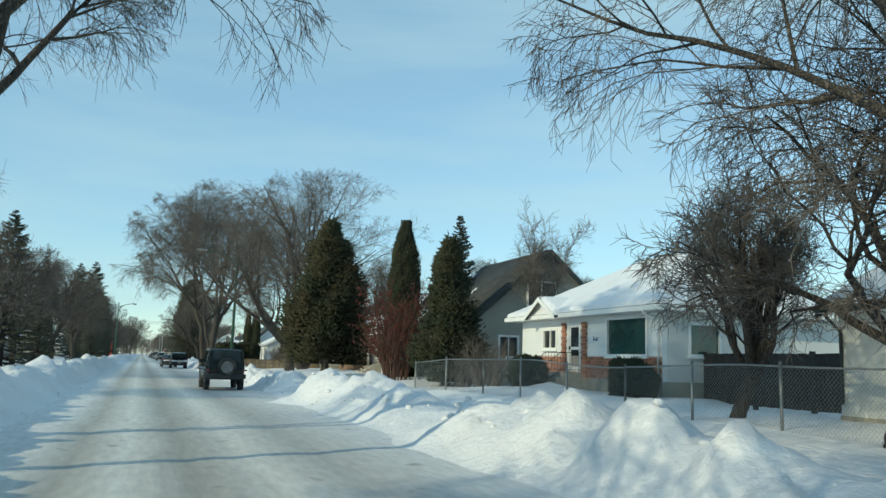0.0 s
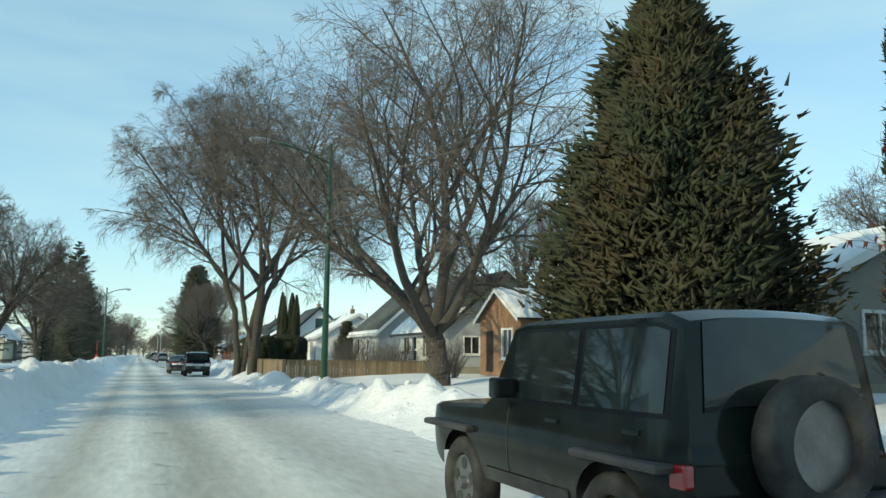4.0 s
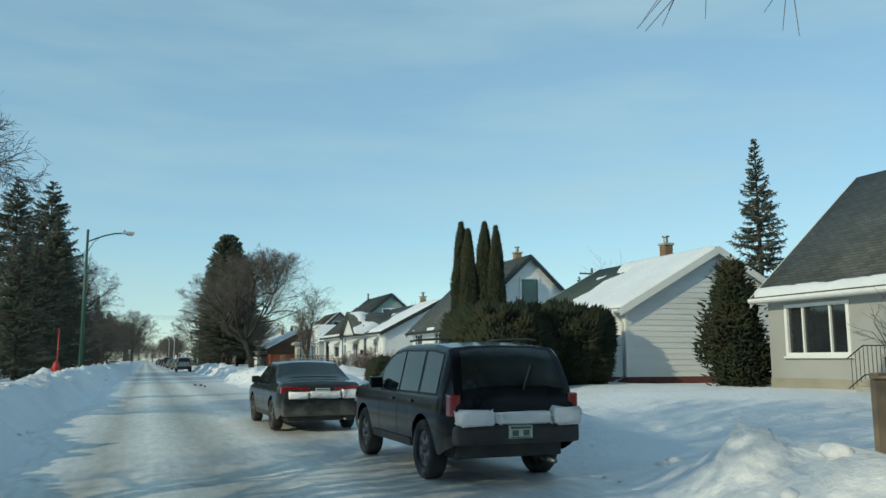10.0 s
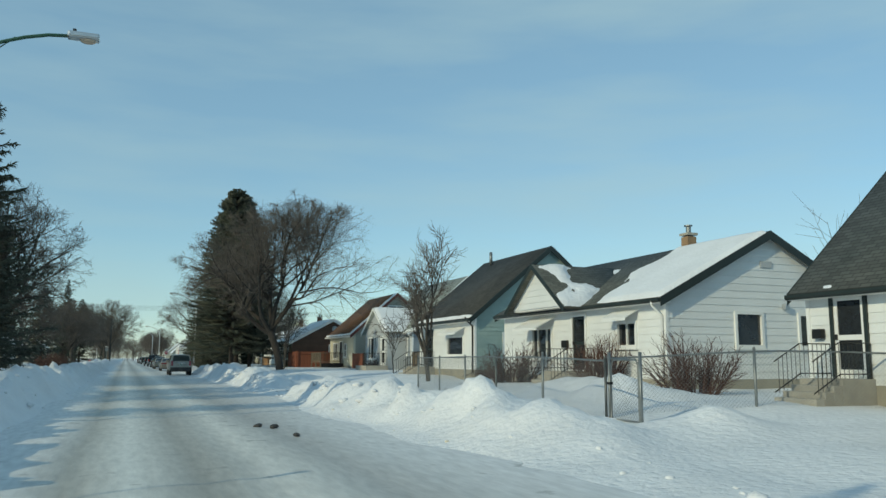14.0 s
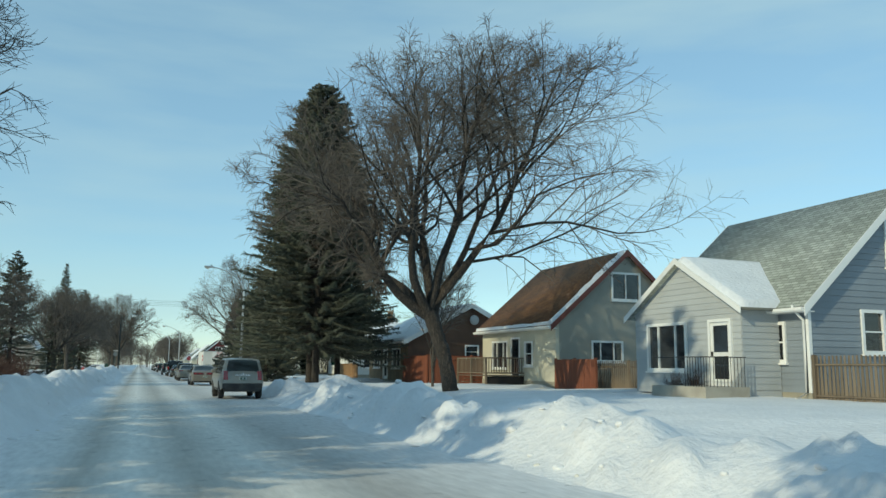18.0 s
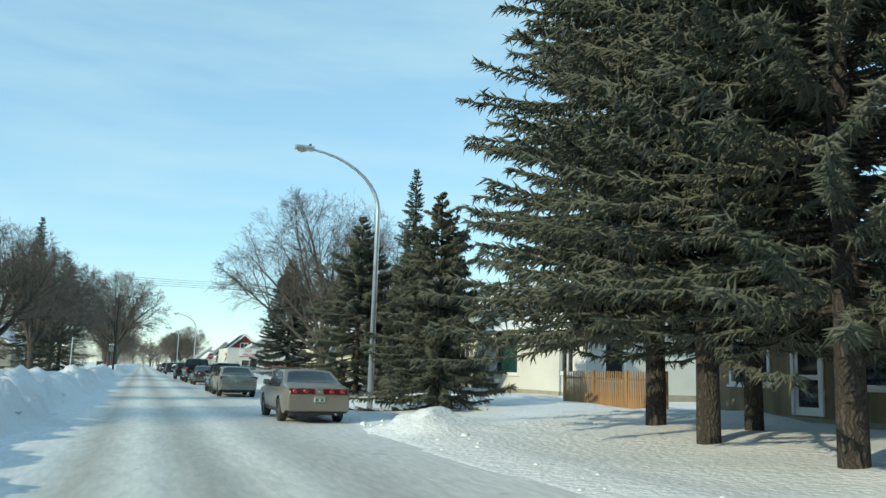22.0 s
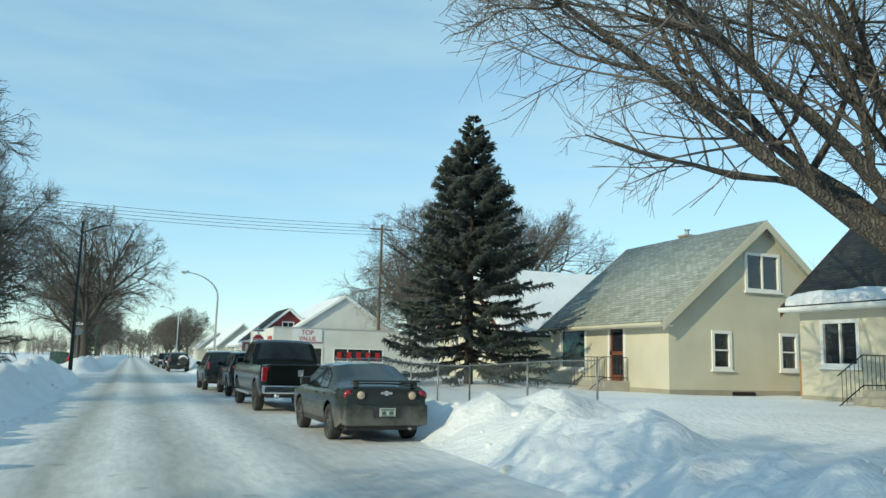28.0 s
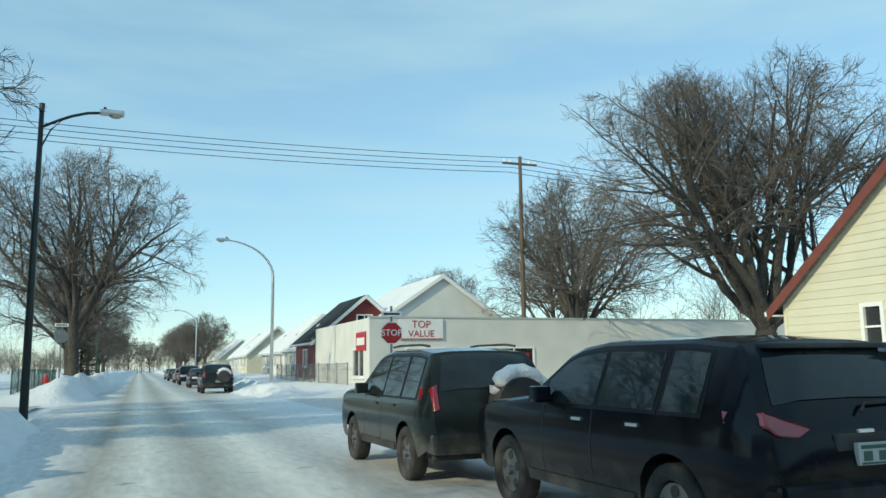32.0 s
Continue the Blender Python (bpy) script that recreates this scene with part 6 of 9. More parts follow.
def stand(ob, x, y, turn=0.0, sink=0.1, scale=1.0, true=False):
    """Set a thing on the snow, at a paced place or at a true one."""
    x, y, s = (x, y, 1.0) if true else lay(x, y)
    ob.matrix_basis = pose(x, y, land_at(x, y) - sink, 0, 0, turn) @ Matrix.Scale(scale * s, 4)
    return ob


def again(ob, x, y, turn=0.0, scale=1.0, sink=0.1, true=False):
    m = copy_thing(ob, Matrix.Identity(4))
    return stand(m, x, y, turn, sink, scale, true)

# ---- trees and shrubs in their places ----
def planted(ob, label, category, group=""):
    return tagged(ob, label, category, group)


# first stretch
planted(stand(bare_tree("apple_tree", 5.6, 2.6, 1.3, 0.19, 8, 3, 32, -0.02, lean=(0.3, 0.1), twigs=(8, 7, 5, 2), bark=BARK_DARK, wobble=0.16, lift=0.16, low=1.5), 13.7, 22.6), "gnarled leafless fruit tree behind a chain-link fence", "tree")
planted(stand(bare_tree("apple_tree", 8.6, 4.6, 2.0, 0.2, 8, 13, 60, 0.14, twigs=(8, 7, 6, 3), bark=BARK_DARK, wobble=0.24, low=2.2), 12.4, 17.0), "leafless fruit tree with drooping twigs over the fence", "tree")
elm = planted(stand(bare_tree("elm_tree", 18.6, 13.2, 2.6, 0.46, 8, 11, 48, 0.10, twigs=(10, 8, 7, 4), low=4.4, shift=(2.0, -1.6)), 11.4, 78.4, 40, scale=0.93), "huge leafless elm with spreading limbs on a snowy lawn", "tree", "elms along the street")
elm2 = planted(stand(bare_tree("elm_tree", 20.0, 8.8, 7.0, 0.21, 8, 23, 42, 0.3, stems=2, twigs=(10, 8, 7, 4), low=4.6, shift=(-1.2, 1), bends=([(-0.1, 0, -0.5), (-0.1, 0, 0.2), (-0.05, 0, 1.2), (-0.25, 0.1, 3.2), (-0.3, 0.2, 4.4), (-0.8, 0.3, 5.5), (-1.1, 0.4, 6.8)], [(0.25, 0.1, -0.5), (0.3, 0.1, 0.2), (0.45, 0.1, 1.3), (0.8, 0.2, 3.2), (1.2, 0.3, 5.0), (1.5, 0.4, 6.3), (1.6, 0.5, 7.2)])), 5.75, 104.5, 0), "tall leafless elm with two diverging trunks and hanging twigs", "tree", "elms along the street")
elm2b = planted(stand(bare_tree("elm_tree", 20.5, 9.2, 6.0, 0.24, 9, 29, 42, 0.3, stems=3, twigs=(10, 8, 7, 4), low=4.8, shift=(1.6, -1), bends=([(0, 0, -0.5), (0, 0, 0.3), (0.05, 0, 1.2), (0.12, 0, 2.2), (0.25, 0, 3.6), (0.42, 0, 5.2), (0.45, 0.1, 6.2)], [(-0.05, 0, -0.5), (-0.06, 0, 0.3), (-0.08, 0, 1.4), (-0.12, 0, 2.5), (-0.5, -0.1, 3.3), (-0.6, -0.1, 4.1), (-0.85, -0.2, 5.4)], [(0.15, 0.1, -0.5), (0.15, 0.1, 0.4), (0.22, 0.1, 1.5), (0.4, 0.2, 2.6), (0.5, 0.2, 3.8), (0.8, 0.3, 5.2), (1.5, 0.4, 6.6)]), girths=(0.255, 0.16, 0.19)), 6.2, 101.3, 0), "tall leafless elm forking low, with hanging twigs", "tree", "elms along the street")
elm3 = planted(stand(bare_tree("elm_tree", 14.0, 10.4, 3.4, 0.31, 8, 31, 56, 0.02, twigs=(12, 9, 7, 3), bark=BARK_DARK, wobble=0.2, low=4.8, lean=(-0.14, 0), shift=(1.6, 0), lift=0.13), 11.8, 209.2, 0), "broad leafless elm with low arching limbs", "tree", "elms along the street")
ash = planted(stand(bare_tree("ash_tree", 15.2, 8.8, 2.4, 0.34, 10, 41, 42, 0.02, twigs=(9, 7, 6, 3), low=4.0), 11.6, 274.8, 0, scale=0.87), "leafless ash with fanned upright limbs on a lawn", "tree", "elms along the street")
shop_elm = planted(stand(bare_tree("elm_tree", 13.0, 11.2, 3.2, 0.42, 12, 61, 48, 0.03, twigs=(9, 8, 7, 3), low=4.4, fine=0.9), 23.5, 319.5, 0), "broad leafless elm by the crossing", "tree", "elms along the street")
far_elm = planted(stand(bare_tree("elm_tree", 12.0, 6.8, 2.8, 0.3, 10, 71, 44, 0.06, twigs=(8, 7, 5, 3), low=3.2, fine=1.1), 24.6, 336.8, 0), "leafless elm beside the shop wall", "tree", "elms along the street")
# left elms at y -6, 3 and 198.5 are extras, placed to shade the foreground
for x, y, turn, sc, lab in ((-9.2, 198.5, 120, 1.0, "leafless elm"), (-10.5, 206.5, 20, 0.9, "leafless elm"), (-8.6, 129, 60, 0.85, "leafless street elm"), (-11, 42, 200, 0.9, "leafless elm"), (-10.0, 86, 90, 0.8, "leafless elm"), (-9.5, 64, 20, 0.75, "leafless elm"), (-9.0, 108, 70, 0.9, "leafless elm"),
                            (30, 66, 10, 0.8, "leafless tree behind the roofs"), (34, 90, 50, 1.0, "leafless tree behind the roofs"), (26, 55, 50, 0.55, "leafless tree behind the roofs"), (-8.0, 268, 140, 0.7, "leafless street elm"), (-8.5, 292, 30, 0.85, "leafless street elm"), (-10.5, 322, 110, 0.9, "leafless street elm"), (-4.2, 352, 80, 1.2, "broad leafless elm at the crossing"), (-5.5, 366, 80, 1.0, "broad leafless elm past the crossing"),
                            (9.5, 450, 0, 0.8, "leafless street tree"), (-7, 420, 0, 0.9, "leafless street tree"), (-7, 390, 30, 1.0, "leafless street tree"), (-7, 455, 0, 0.8, "leafless street tree"), (-11, 240, 0, 0.7, "leafless street elm"), (30, 350, 30, 0.9, "leafless tree behind the shop"), (26, 365, 70, 0.8, "leafless tree behind the houses"), (9.6, 290 + 200, 0, 0.9, "leafless street tree"), (-9.5, 334.5 - 20.5, 40, 1.0, "leafless elm before the crossing"), (-14, -6, 20, 1.1, "leafless elm"), (-12, 3, 80, 1.1, "leafless elm"), (-8, 500, 10, 0.9, "leafless street tree"), (-9, 535, 60, 1.0, "leafless street tree"), (10, 520, 90, 0.9, "leafless street tree"), (11, 560, 10, 1.1, "leafless street tree"), (-4, 640, 30, 1.1, "leafless tree closing the street"), (4, 655, 80, 1.0, "leafless tree closing the street"), (-13, 630, 120, 1.1, "leafless tree closing the street"), (14, 645, 160, 1.1, "leafless tree closing the street"), (12.5, 470, 60, 1.0, "leafless street tree")):
    planted(again(far_elm, x, y, turn, sc), lab + " in snow", "tree", "elms along the street")
planted(stand(bare_tree("sapling", 6.9, 1.25, 1.3, 0.105, 6, 5, 18, 0.0, lean=(-0.04, 0), twigs=(7, 6, 4, 0), lift=0.2, low=1.2), 12.0, 175.0, true=True), "young leafless tree with upright forked limbs and reddish buds", "tree")
for x, y, hgt, seed in ((13.2, 215.6, 6.8, 6),):
    planted(stand(bare_tree("sapling", hgt, hgt * 0.34, 0.9, 0.075, 7, seed, 22, -0.03, twigs=(8, 6, 4, 0), lift=0.2, low=1.0), x, y), "slender leafless young tree in the snow", "tree")
planted(stand(bare_tree("sapling", 2.6, 0.6, 0.9, 0.03, 4, 7, 18, 0, twigs=(4, 3, 2, 0), low=0.9), 14.15, 186.5, scale=1.2, true=True), "thin staked sapling in the snow", "tree")
planted(again(far_elm, 21.2, 103.0, 150, 0.9, true=True), "leafless tree between the orange and the pale house", "tree", "elms along the street")
planted(stand(bare_tree("willow_tree", 10.5, 5.5, 1.3, 0.22, 6, 53, 38, 0.05, stems=2, stem_gap=1.0, twigs=(8, 7, 5, 2), wobble=0.24, low=2.0), 14.2, 270.5), "crooked leafless willow with two stems", "tree")

spr = planted(stand(spruce("spruce_tree", 20.0, 4.8, 1, bare=0.12, trunk_r=0.21, thick=2.1, power=0.55), 11.2, 234.2), "tall dark spruce with drooping boughs", "tree", "spruces by the brown house")
planted(again(spr, 10.3, 231.2, 80, 0.98), "tall dark spruce with drooping boughs", "tree", "spruces by the brown house")
planted(again(spr, 12.4, 232.3, 250, 0.85), "tall dark spruce before the brown house", "tree", "spruces by the brown house")
planted(again(spr, 9.9, 227.4, 170, 0.96), "tall dark spruce with drooping boughs", "tree", "spruces by the brown house")
spr_low = planted(stand(spruce("spruce_tree", 9.0, 2.8, 2, bare=0.0, trunk_r=0.14, thick=2.0, ragged=0.28), 9.5, 244.6, scale=0.87), "bushy spruce with boughs down to the snow", "tree", "spruces along the street")
blue = planted(stand(spruce("blue_spruce", 11.2, 3.5, 3, bare=0.07, needle=NEEDLE_BLUE, trunk_r=0.17, thick=2.4, ragged=0.12, power=0.78), 12.7, 297.2), "symmetrical blue spruce behind a chain-link fence", "tree", "spruces along the street")
thin = planted(stand(spruce("spruce_tree", 12.0, 1.9, 4, bare=0.05, trunk_r=0.17, thick=0.6, ragged=0.22), 13.2, 259.2), "narrow tall dark spruce beside the street", "tree", "spruces along the street")
broad = planted(stand(spruce("spruce_tree", 13.0, 3.4, 8, bare=0.03, trunk_r=0.2, thick=0.75, ragged=0.2, power=0.75), -7.6, 183.0), "broad dark spruce beside the street", "tree", "spruces along the street")
# left spruces at y 168.5 to 180 and 202.5 are added to shade the road
for src, x, y, turn, sc in ((spr_low, 9.8, 257.0, 50, 1.0), (spr_low, 11.8, 255.5, 110, 0.8), (broad, -8.6, 168.5, 80, 0.75), (broad, -8.4, 176.2, 210, 0.8), (broad, -7.9, 180.0, 330, 0.8), (broad, -9.6, 195.8, 140, 1.45), (broad, -12.2, 192.5, 60, 1.4), (broad, -9.6, 189.5, 10, 0.8), (thin, -8.6, 202.5, 0, 0.85), (broad, -8.8, 316.0, 100, 1.0), (thin, -10.8, 309.0, 60, 1.3), (broad, -9.6, 76, 30, 0.9), (broad, -9.6, 100, 40, 0.8), (thin, -9.0, 94, 90, 0.7), (thin, -9.4, 142, 0, 0.7), (thin, 27.0, 118.5, 0, 0.8), (thin, 40.0, 151.5, 40, 1.4), (thin, -6.5, 398, 0, 0.9), (thin, 30, 160, 40, 0.6), (broad, -10, 252, 60, 0.8), (thin, -8.5, 268, 0, 0.6), (thin, 31, 284, 0, 0.7)):
    planted(again(src, x, y, turn, sc), "dark spruce in the snow", "tree", "spruces along the street")
planted(stand(spruce("pine_tree", 10.2, 1.9, 9, bare=0.1, trunk_r=0.16, ragged=0.35, thick=1.0, needle=NEEDLE_BLUE), 18.0, 54.7), "ragged blue-grey spruce behind the grey house", "tree")
planted(stand(cedar("cedar_tree", 7.4, 1.7, 15, "egg", CEDAR_DARK, 3, 0.4, thick=1.8), 14.5, 47.2), "dense dark cedar against the grey house", "tree")

planted(stand(cedar("cedar_tree", 9.4, 2.95, 5, "egg", CEDAR, 4, 1.2, thick=2.5), 10.4, 57.8), "broad brownish cedar on bare forked trunks", "tree")
planted(stand(cedar("cedar_bush", 4.5, 1.2, 16, "egg", CEDAR_DARK, 3, 0.1, thick=1.6), 19.4, 127.2), "dark bushy cedar before the white bungalow's gable wall", "shrub")
planted(stand(bare_tree("birch_tree", 10.2, 1.9, 2.2, 0.09, 6, 17, 20, 0.0, twigs=(8, 6, 4, 2), lift=0.2, low=2.0), 20.0, 47.4), "slender leafless birch beside the grey house", "tree")
col = planted(stand(cedar("columnar_cedar", 9.5, 1.0, 6, "post", CEDAR_DARK), 14.6, 55.0), "tall clipped columnar cedar", "tree")
for x, y, hgt, r, seed in ((16.2, 148.4, 8.9, 0.5, 7), (16.3, 147.5, 8.4, 0.48, 8), (17.2, 147.2, 8.8, 0.55, 9), (17.6, 146.5, 8.5, 0.5, 12), (15.5, 259.8, 8.2, 0.55, 10), (16.1, 260.7, 8.3, 0.5, 11)):
    planted(stand(cedar("columnar_cedar", hgt, r, seed, "column", CEDAR_DARK), x, y), "slender pointed columnar cedar", "tree", "columnar cedars")
planted(again(col, -8.6, 192, 0, 0.9), "dark columnar cedar in the snow", "tree", "columnar cedars")
for x, y, lx, ly, hgt, seed in ((10.9, 130.2, 3.0, 3.2, 3.0, 1), (14.2, 131.2, 3.4, 2.8, 2.8, 2), (15.3, 37.4, 1.2, 1.2, 1.2, 6), (16.5, 31.2, 1.2, 1.3, 1.35, 7)):
    planted(stand(hedge("hedge", lx, ly, hgt, seed), x, y, 0, 0.15), "dense dark evergreen hedge bush dusted with snow", "hedge", "hedges")
for x, y, lx, ly, hgt, seed in ((11.0, 149.6, 1.35, 1.75, 1.16, 3), (11.8, 147.4, 1.2, 1.3, 1.12, 4), (12.1, 145.7, 1.2, 1.3, 1.08, 5), (12.9, 144.1, 1.4, 1.3, 1.0, 8)):
    planted(stand(hedge("hedge", lx, ly, hgt, seed), x, y, 0, 0.12, true=True), "clipped dark evergreen bush before the teal-curtained window", "hedge", "clipped bushes")
over = planted(again(elm2, -4.2, 24.5, 60, 0.8), "leafless elm whose twigs hang over the road", "tree", "elms along the street")
planted(again(elm2, -4.0, 19.0, 200, 0.76), "leafless elm whose drooping twigs reach over the road", "tree", "elms along the street")
planted(again(elm2, 9.4, 12.8, 0, 0.7), "leafless elm in a yard, twigs drooping over the road", "tree", "elms along the street")
red = planted(stand(shrub("mountain_ash", 5.2, 2.1, 3, 34, TWIG_RED, 1500, 10), 12.8, 50.8), "leafless mountain ash hung with dried red berries", "tree")
planted(again(red, 13.6, 53.4, 60, 0.85), "reddish leafless shrub with dried berries", "shrub")
bush = planted(stand(shrub("shrub", 2.4, 1.4, 4, 46, TWIG, 0, 6), 15.6, 46.3), "leafless brown shrub in the snow", "shrub", "leafless shrubs")
low_bush = planted(stand(shrub("shrub", 1.15, 0.95, 5, 60, TWIG_RED, 0, 6), 13.2, 169.3, scale=1.25, true=True), "low reddish leafless shrub", "shrub", "leafless shrubs")
for src, x, y, turn, sc in ((low_bush, 16.6, 181.8, 90, 0.7), (bush, 16.2, 111.0, 20, 1.2), (bush, 15.8, 113.6, 50, 1.1), (bush, 15.2, 101.5, 80, 0.9), (bush, 13.6, 83.0, 0, 0.85), (bush, 13.9, 84.8, 70, 0.8), (bush, 17.6, 104.4, 10, 1.0), (bush, 16.2, 44.6, 130, 1.1), (bush, 16.6, 56.8, 190, 1.0), (low_bush, 18.2, 38.0, 0, 0.9), (bush, 17.4, 261.5, 0, 1.3), (low_bush, 17.4, 201.5, 0, 0.8), (low_bush, -6.8, 222, 0, 1.5), (low_bush, -7.2, 232, 0, 1.5), (bush, 21.5, 200, 0, 0.9)):
    planted(again(src, x, y, turn, sc), "leafless shrub in the snow", "shrub", "leafless shrubs")
for x, y, turn, sc in ((13.8, 164.1, 60, 1.2), (13.7, 159.5, 200, 1.3)):
    planted(again(low_bush, x, y, turn, sc, true=True), "rounded reddish leafless shrub before the white bungalow", "shrub", "leafless shrubs")

# ---- parked cars: local y runs from the tail (negative) to the bonnet, origin on the road under the middle ----
def car(name, label, L, W, H, tops, belt, paint, wheelbase, rear_over, tyre_r=0.33, roof_w=0.74, rear_glass=None, front_glass=None, side_glass=(), sill=0.26, lights=(), plate_z=0.8, bumper=None, rails=False, extras=None, rim=RIM, bumper_mat=None, dark_sill=True):
    """A car body lofted from its side profile, with wheel openings, glass, lamps, bumpers, mirrors, handles and wheels."""
    if H > 1.6 and sill == 0.26:
        sill = 0.34
    top = empty(name)
    tagged(top, label, "car", group="parked cars")
    py, pz = np.array([p[0] for p in tops]) * L - L / 2, np.array([p[1] for p in tops])
    axle_r, axle_f = -L / 2 + rear_over, -L / 2 + rear_over + wheelbase
    arch = tyre_r + 0.07
    ys = np.unique(np.round(np.concatenate([np.linspace(-L / 2, L / 2, 50), py, axle_r + np.linspace(-arch, arch, 15), axle_f + np.linspace(-arch, arch, 15)]), 3))
    roofline = lambda y: np.interp(y, py, pz)

    def plan(y):
        e = np.clip((np.abs(y) - (L / 2 - 0.55)) / 0.55, 0, 1)
        return 1 - 0.15 * e ** 2.6

    def half(y, z):
        t = np.clip((z - belt) / (H - belt), 0, 1)
        low = 0.935 + 0.065 * np.sin(np.clip((z - sill) / (belt - sill), 0, 1) * np.pi * 0.82 + 0.15)
        return W / 2 * plan(y) * np.where(z <= belt, low, (0.975 - t * (0.975 - roof_w)) * 0.985)

    rings = []
    for y in ys:
        z0 = sill
        for ax in (axle_r, axle_f):
            d = abs(y - ax)
            if d < arch:
                z0 = max(z0, tyre_r + math.sqrt(arch ** 2 - d ** 2))
        e = max(0.0, (abs(y) - (L / 2 - 0.45)) / 0.45)
        z0 = max(z0, sill + 0.17 * e)
        zt = float(roofline(y))
        z0 = min(z0, zt - 0.12)
        zb = max(min(belt, zt - 0.05), z0 + 0.02)
        zs = np.concatenate([np.linspace(z0, zb, 7), np.linspace(zb, max(zt - 0.045, zb + 0.01), 5)[1:]])
        xs = half(y, zs)
        edge = float(xs[-1])
        right = [(float(x), float(z)) for x, z in zip(xs, zs)] + [(edge * 0.94, zt - 0.012), (edge * 0.6, zt + 0.012), (0.0, zt + 0.022)]
        rings.append([(x, float(y), z) for x, z in right] + [(-x, float(y), z) for x, z in right[-2::-1]])
    n, m = len(rings), len(rings[0])
    verts = np.array(rings).reshape(-1, 3)
    i = np.arange(n * m).reshape(n, m)
    q = np.stack([i[:-1, :-1], i[1:, :-1], i[1:, 1:], i[:-1, 1:]], -1).reshape(-1, 4)
    half_m = m // 2
    caps = [[k * m + j, k * m + j + 1, k * m + m - 2 - j, k * m + m - 1 - j] for k in (0, n - 1) for j in range(half_m - 1)]
    shell = np_mesh("body", verts, np.concatenate([q, np.array(caps)]), paint, smooth=True)
    shell.set_sharp_from_angle(angle=math.radians(24))
    put("body", shell, top)
    part("underbody", box(-W * 0.40, W * 0.40, -L / 2 + 0.25, L / 2 - 0.25, sill - 0.04, sill + 0.34, 0.03), BLACK_PLASTIC, top)

    def patch(nm, corner_fn, nu, nv, mat, parent=top):
        u, v = np.meshgrid(np.linspace(0, 1, nu), np.linspace(0, 1, nv), indexing="ij")
        p = corner_fn(u, v)
        j = np.arange(nu * nv).reshape(nu, nv)
        f = np.stack([j[:-1, :-1], j[1:, :-1], j[1:, 1:], j[:-1, 1:]], -1).reshape(-1, 4)
        return put(nm, np_mesh(nm, np.stack(p, -1).reshape(-1, 3), f, mat, smooth=True), parent)

    def top_patch(nm, f0, f1, spread, mat):
        y0, y1 = f0 * L - L / 2, f1 * L - L / 2

        def fn(u, v):
            y = y0 + (y1 - y0) * u
            zt = roofline(y)
            s = (v * 2 - 1) * (spread + 0.04 * (0.5 - u) * np.sign(f1 - f0))
            x = s * half(y, np.maximum(zt - 0.045, belt))
            drop = np.where(np.abs(s) > 0.6, -0.012 - (np.abs(s) - 0.6) * 0.07 + 0.012, 0.022 - np.abs(s) * 0.017)
            slope = np.gradient(zt, axis=0) / (np.gradient(y, axis=0) + 1e-9)
            nrm = np.sqrt(1 + slope ** 2)
            return x, y - 0.012 * slope / nrm, zt + drop + 0.012 / nrm

        return patch(nm, fn, 9, 13, mat)

    if rear_glass:
        top_patch("rear_window", *rear_glass, 0.84, CAR_GLASS)
    if front_glass:
        top_patch("windscreen", *front_glass, 0.86, CAR_GLASS)
    for f0, f1 in side_glass:
        for s in (-1, 1):
            def fn(u, v, s=s, f0=f0, f1=f1):
                y = (f0 + (f1 - f0) * u) * L - L / 2
                lo = np.full_like(y, belt + 0.03)
                hi = np.maximum(roofline(y) - 0.10, lo + 0.01)
                z = lo + (hi - lo) * v
                return s * (half(y, z) + 0.007), y, z
            patch("side_window", fn, 9, 5, CAR_GLASS)

            def trim(u, v, s=s, f0=f0, f1=f1):
                y = (f0 - 0.009 + (f1 - f0 + 0.018) * u) * L - L / 2
                lo = np.full_like(y, belt)
                z = lo + (np.maximum(roofline(y) - 0.075, lo + 0.02) - lo) * v
                return s * (half(y, z) + 0.003), y, z
            patch("window_trim", trim, 9, 5, TRIM_BLACK)
    # a rubbing strip and door seams on both flanks
    for s in (-1, 1):
        def strip(u, v, s=s):
            y = (axle_r + arch + 0.04) + (axle_f - axle_r - 2 * arch - 0.08) * u
            z = sill + 0.01 + 0.10 * v
            return s * (half(y, z) + 0.012), y, z
        if dark_sill:
            patch("sill_trim", strip, 6, 3, BLACK_PLASTIC)
        for f in [a for a, _ in side_glass] + [side_glass[-1][1]] if side_glass else ():
            yy = f * L - L / 2
            def seam(u, v, s=s, yy=yy):
                z = sill + 0.12 + (belt - sill - 0.12) * u
                return s * (half(np.full_like(z, yy), z) + 0.003), yy + 0.012 * (v - 0.5), z
            if axle_r + arch < yy < axle_f - arch + 0.3:
                patch("door_seam", seam, 6, 2, BLACK_PLASTIC)
        for f0, f1 in side_glass[-2:]:
            yy = f0 * L - L / 2 + 0.16
            xx = s * (float(half(yy, belt - 0.09)) + 0.02)
            part("door_handle", box(min(xx, xx - s * 0.04), max(xx, xx - s * 0.04), yy, yy + 0.17, belt - 0.11, belt - 0.075, 0.008), CHROME if rails == "chrome" else paint, top)
        if side_glass:
            yy = side_glass[-1][1] * L - L / 2 - 0.12
            xx = float(half(yy, belt + 0.1))
            bm = box(*(sorted((s * (xx + 0.03), s * (xx + 0.22)))), yy - 0.03, yy + 0.11, belt + 0.03, belt + 0.19, 0.03)
            mir = part("mirror", bm, paint, top)
            part("mirror_arm", box(*(sorted((s * (xx - 0.03), s * (xx + 0.05)))), yy, yy + 0.06, belt + 0.04, belt + 0.08), BLACK_PLASTIC, mir)
    # wheels
    segs = 28
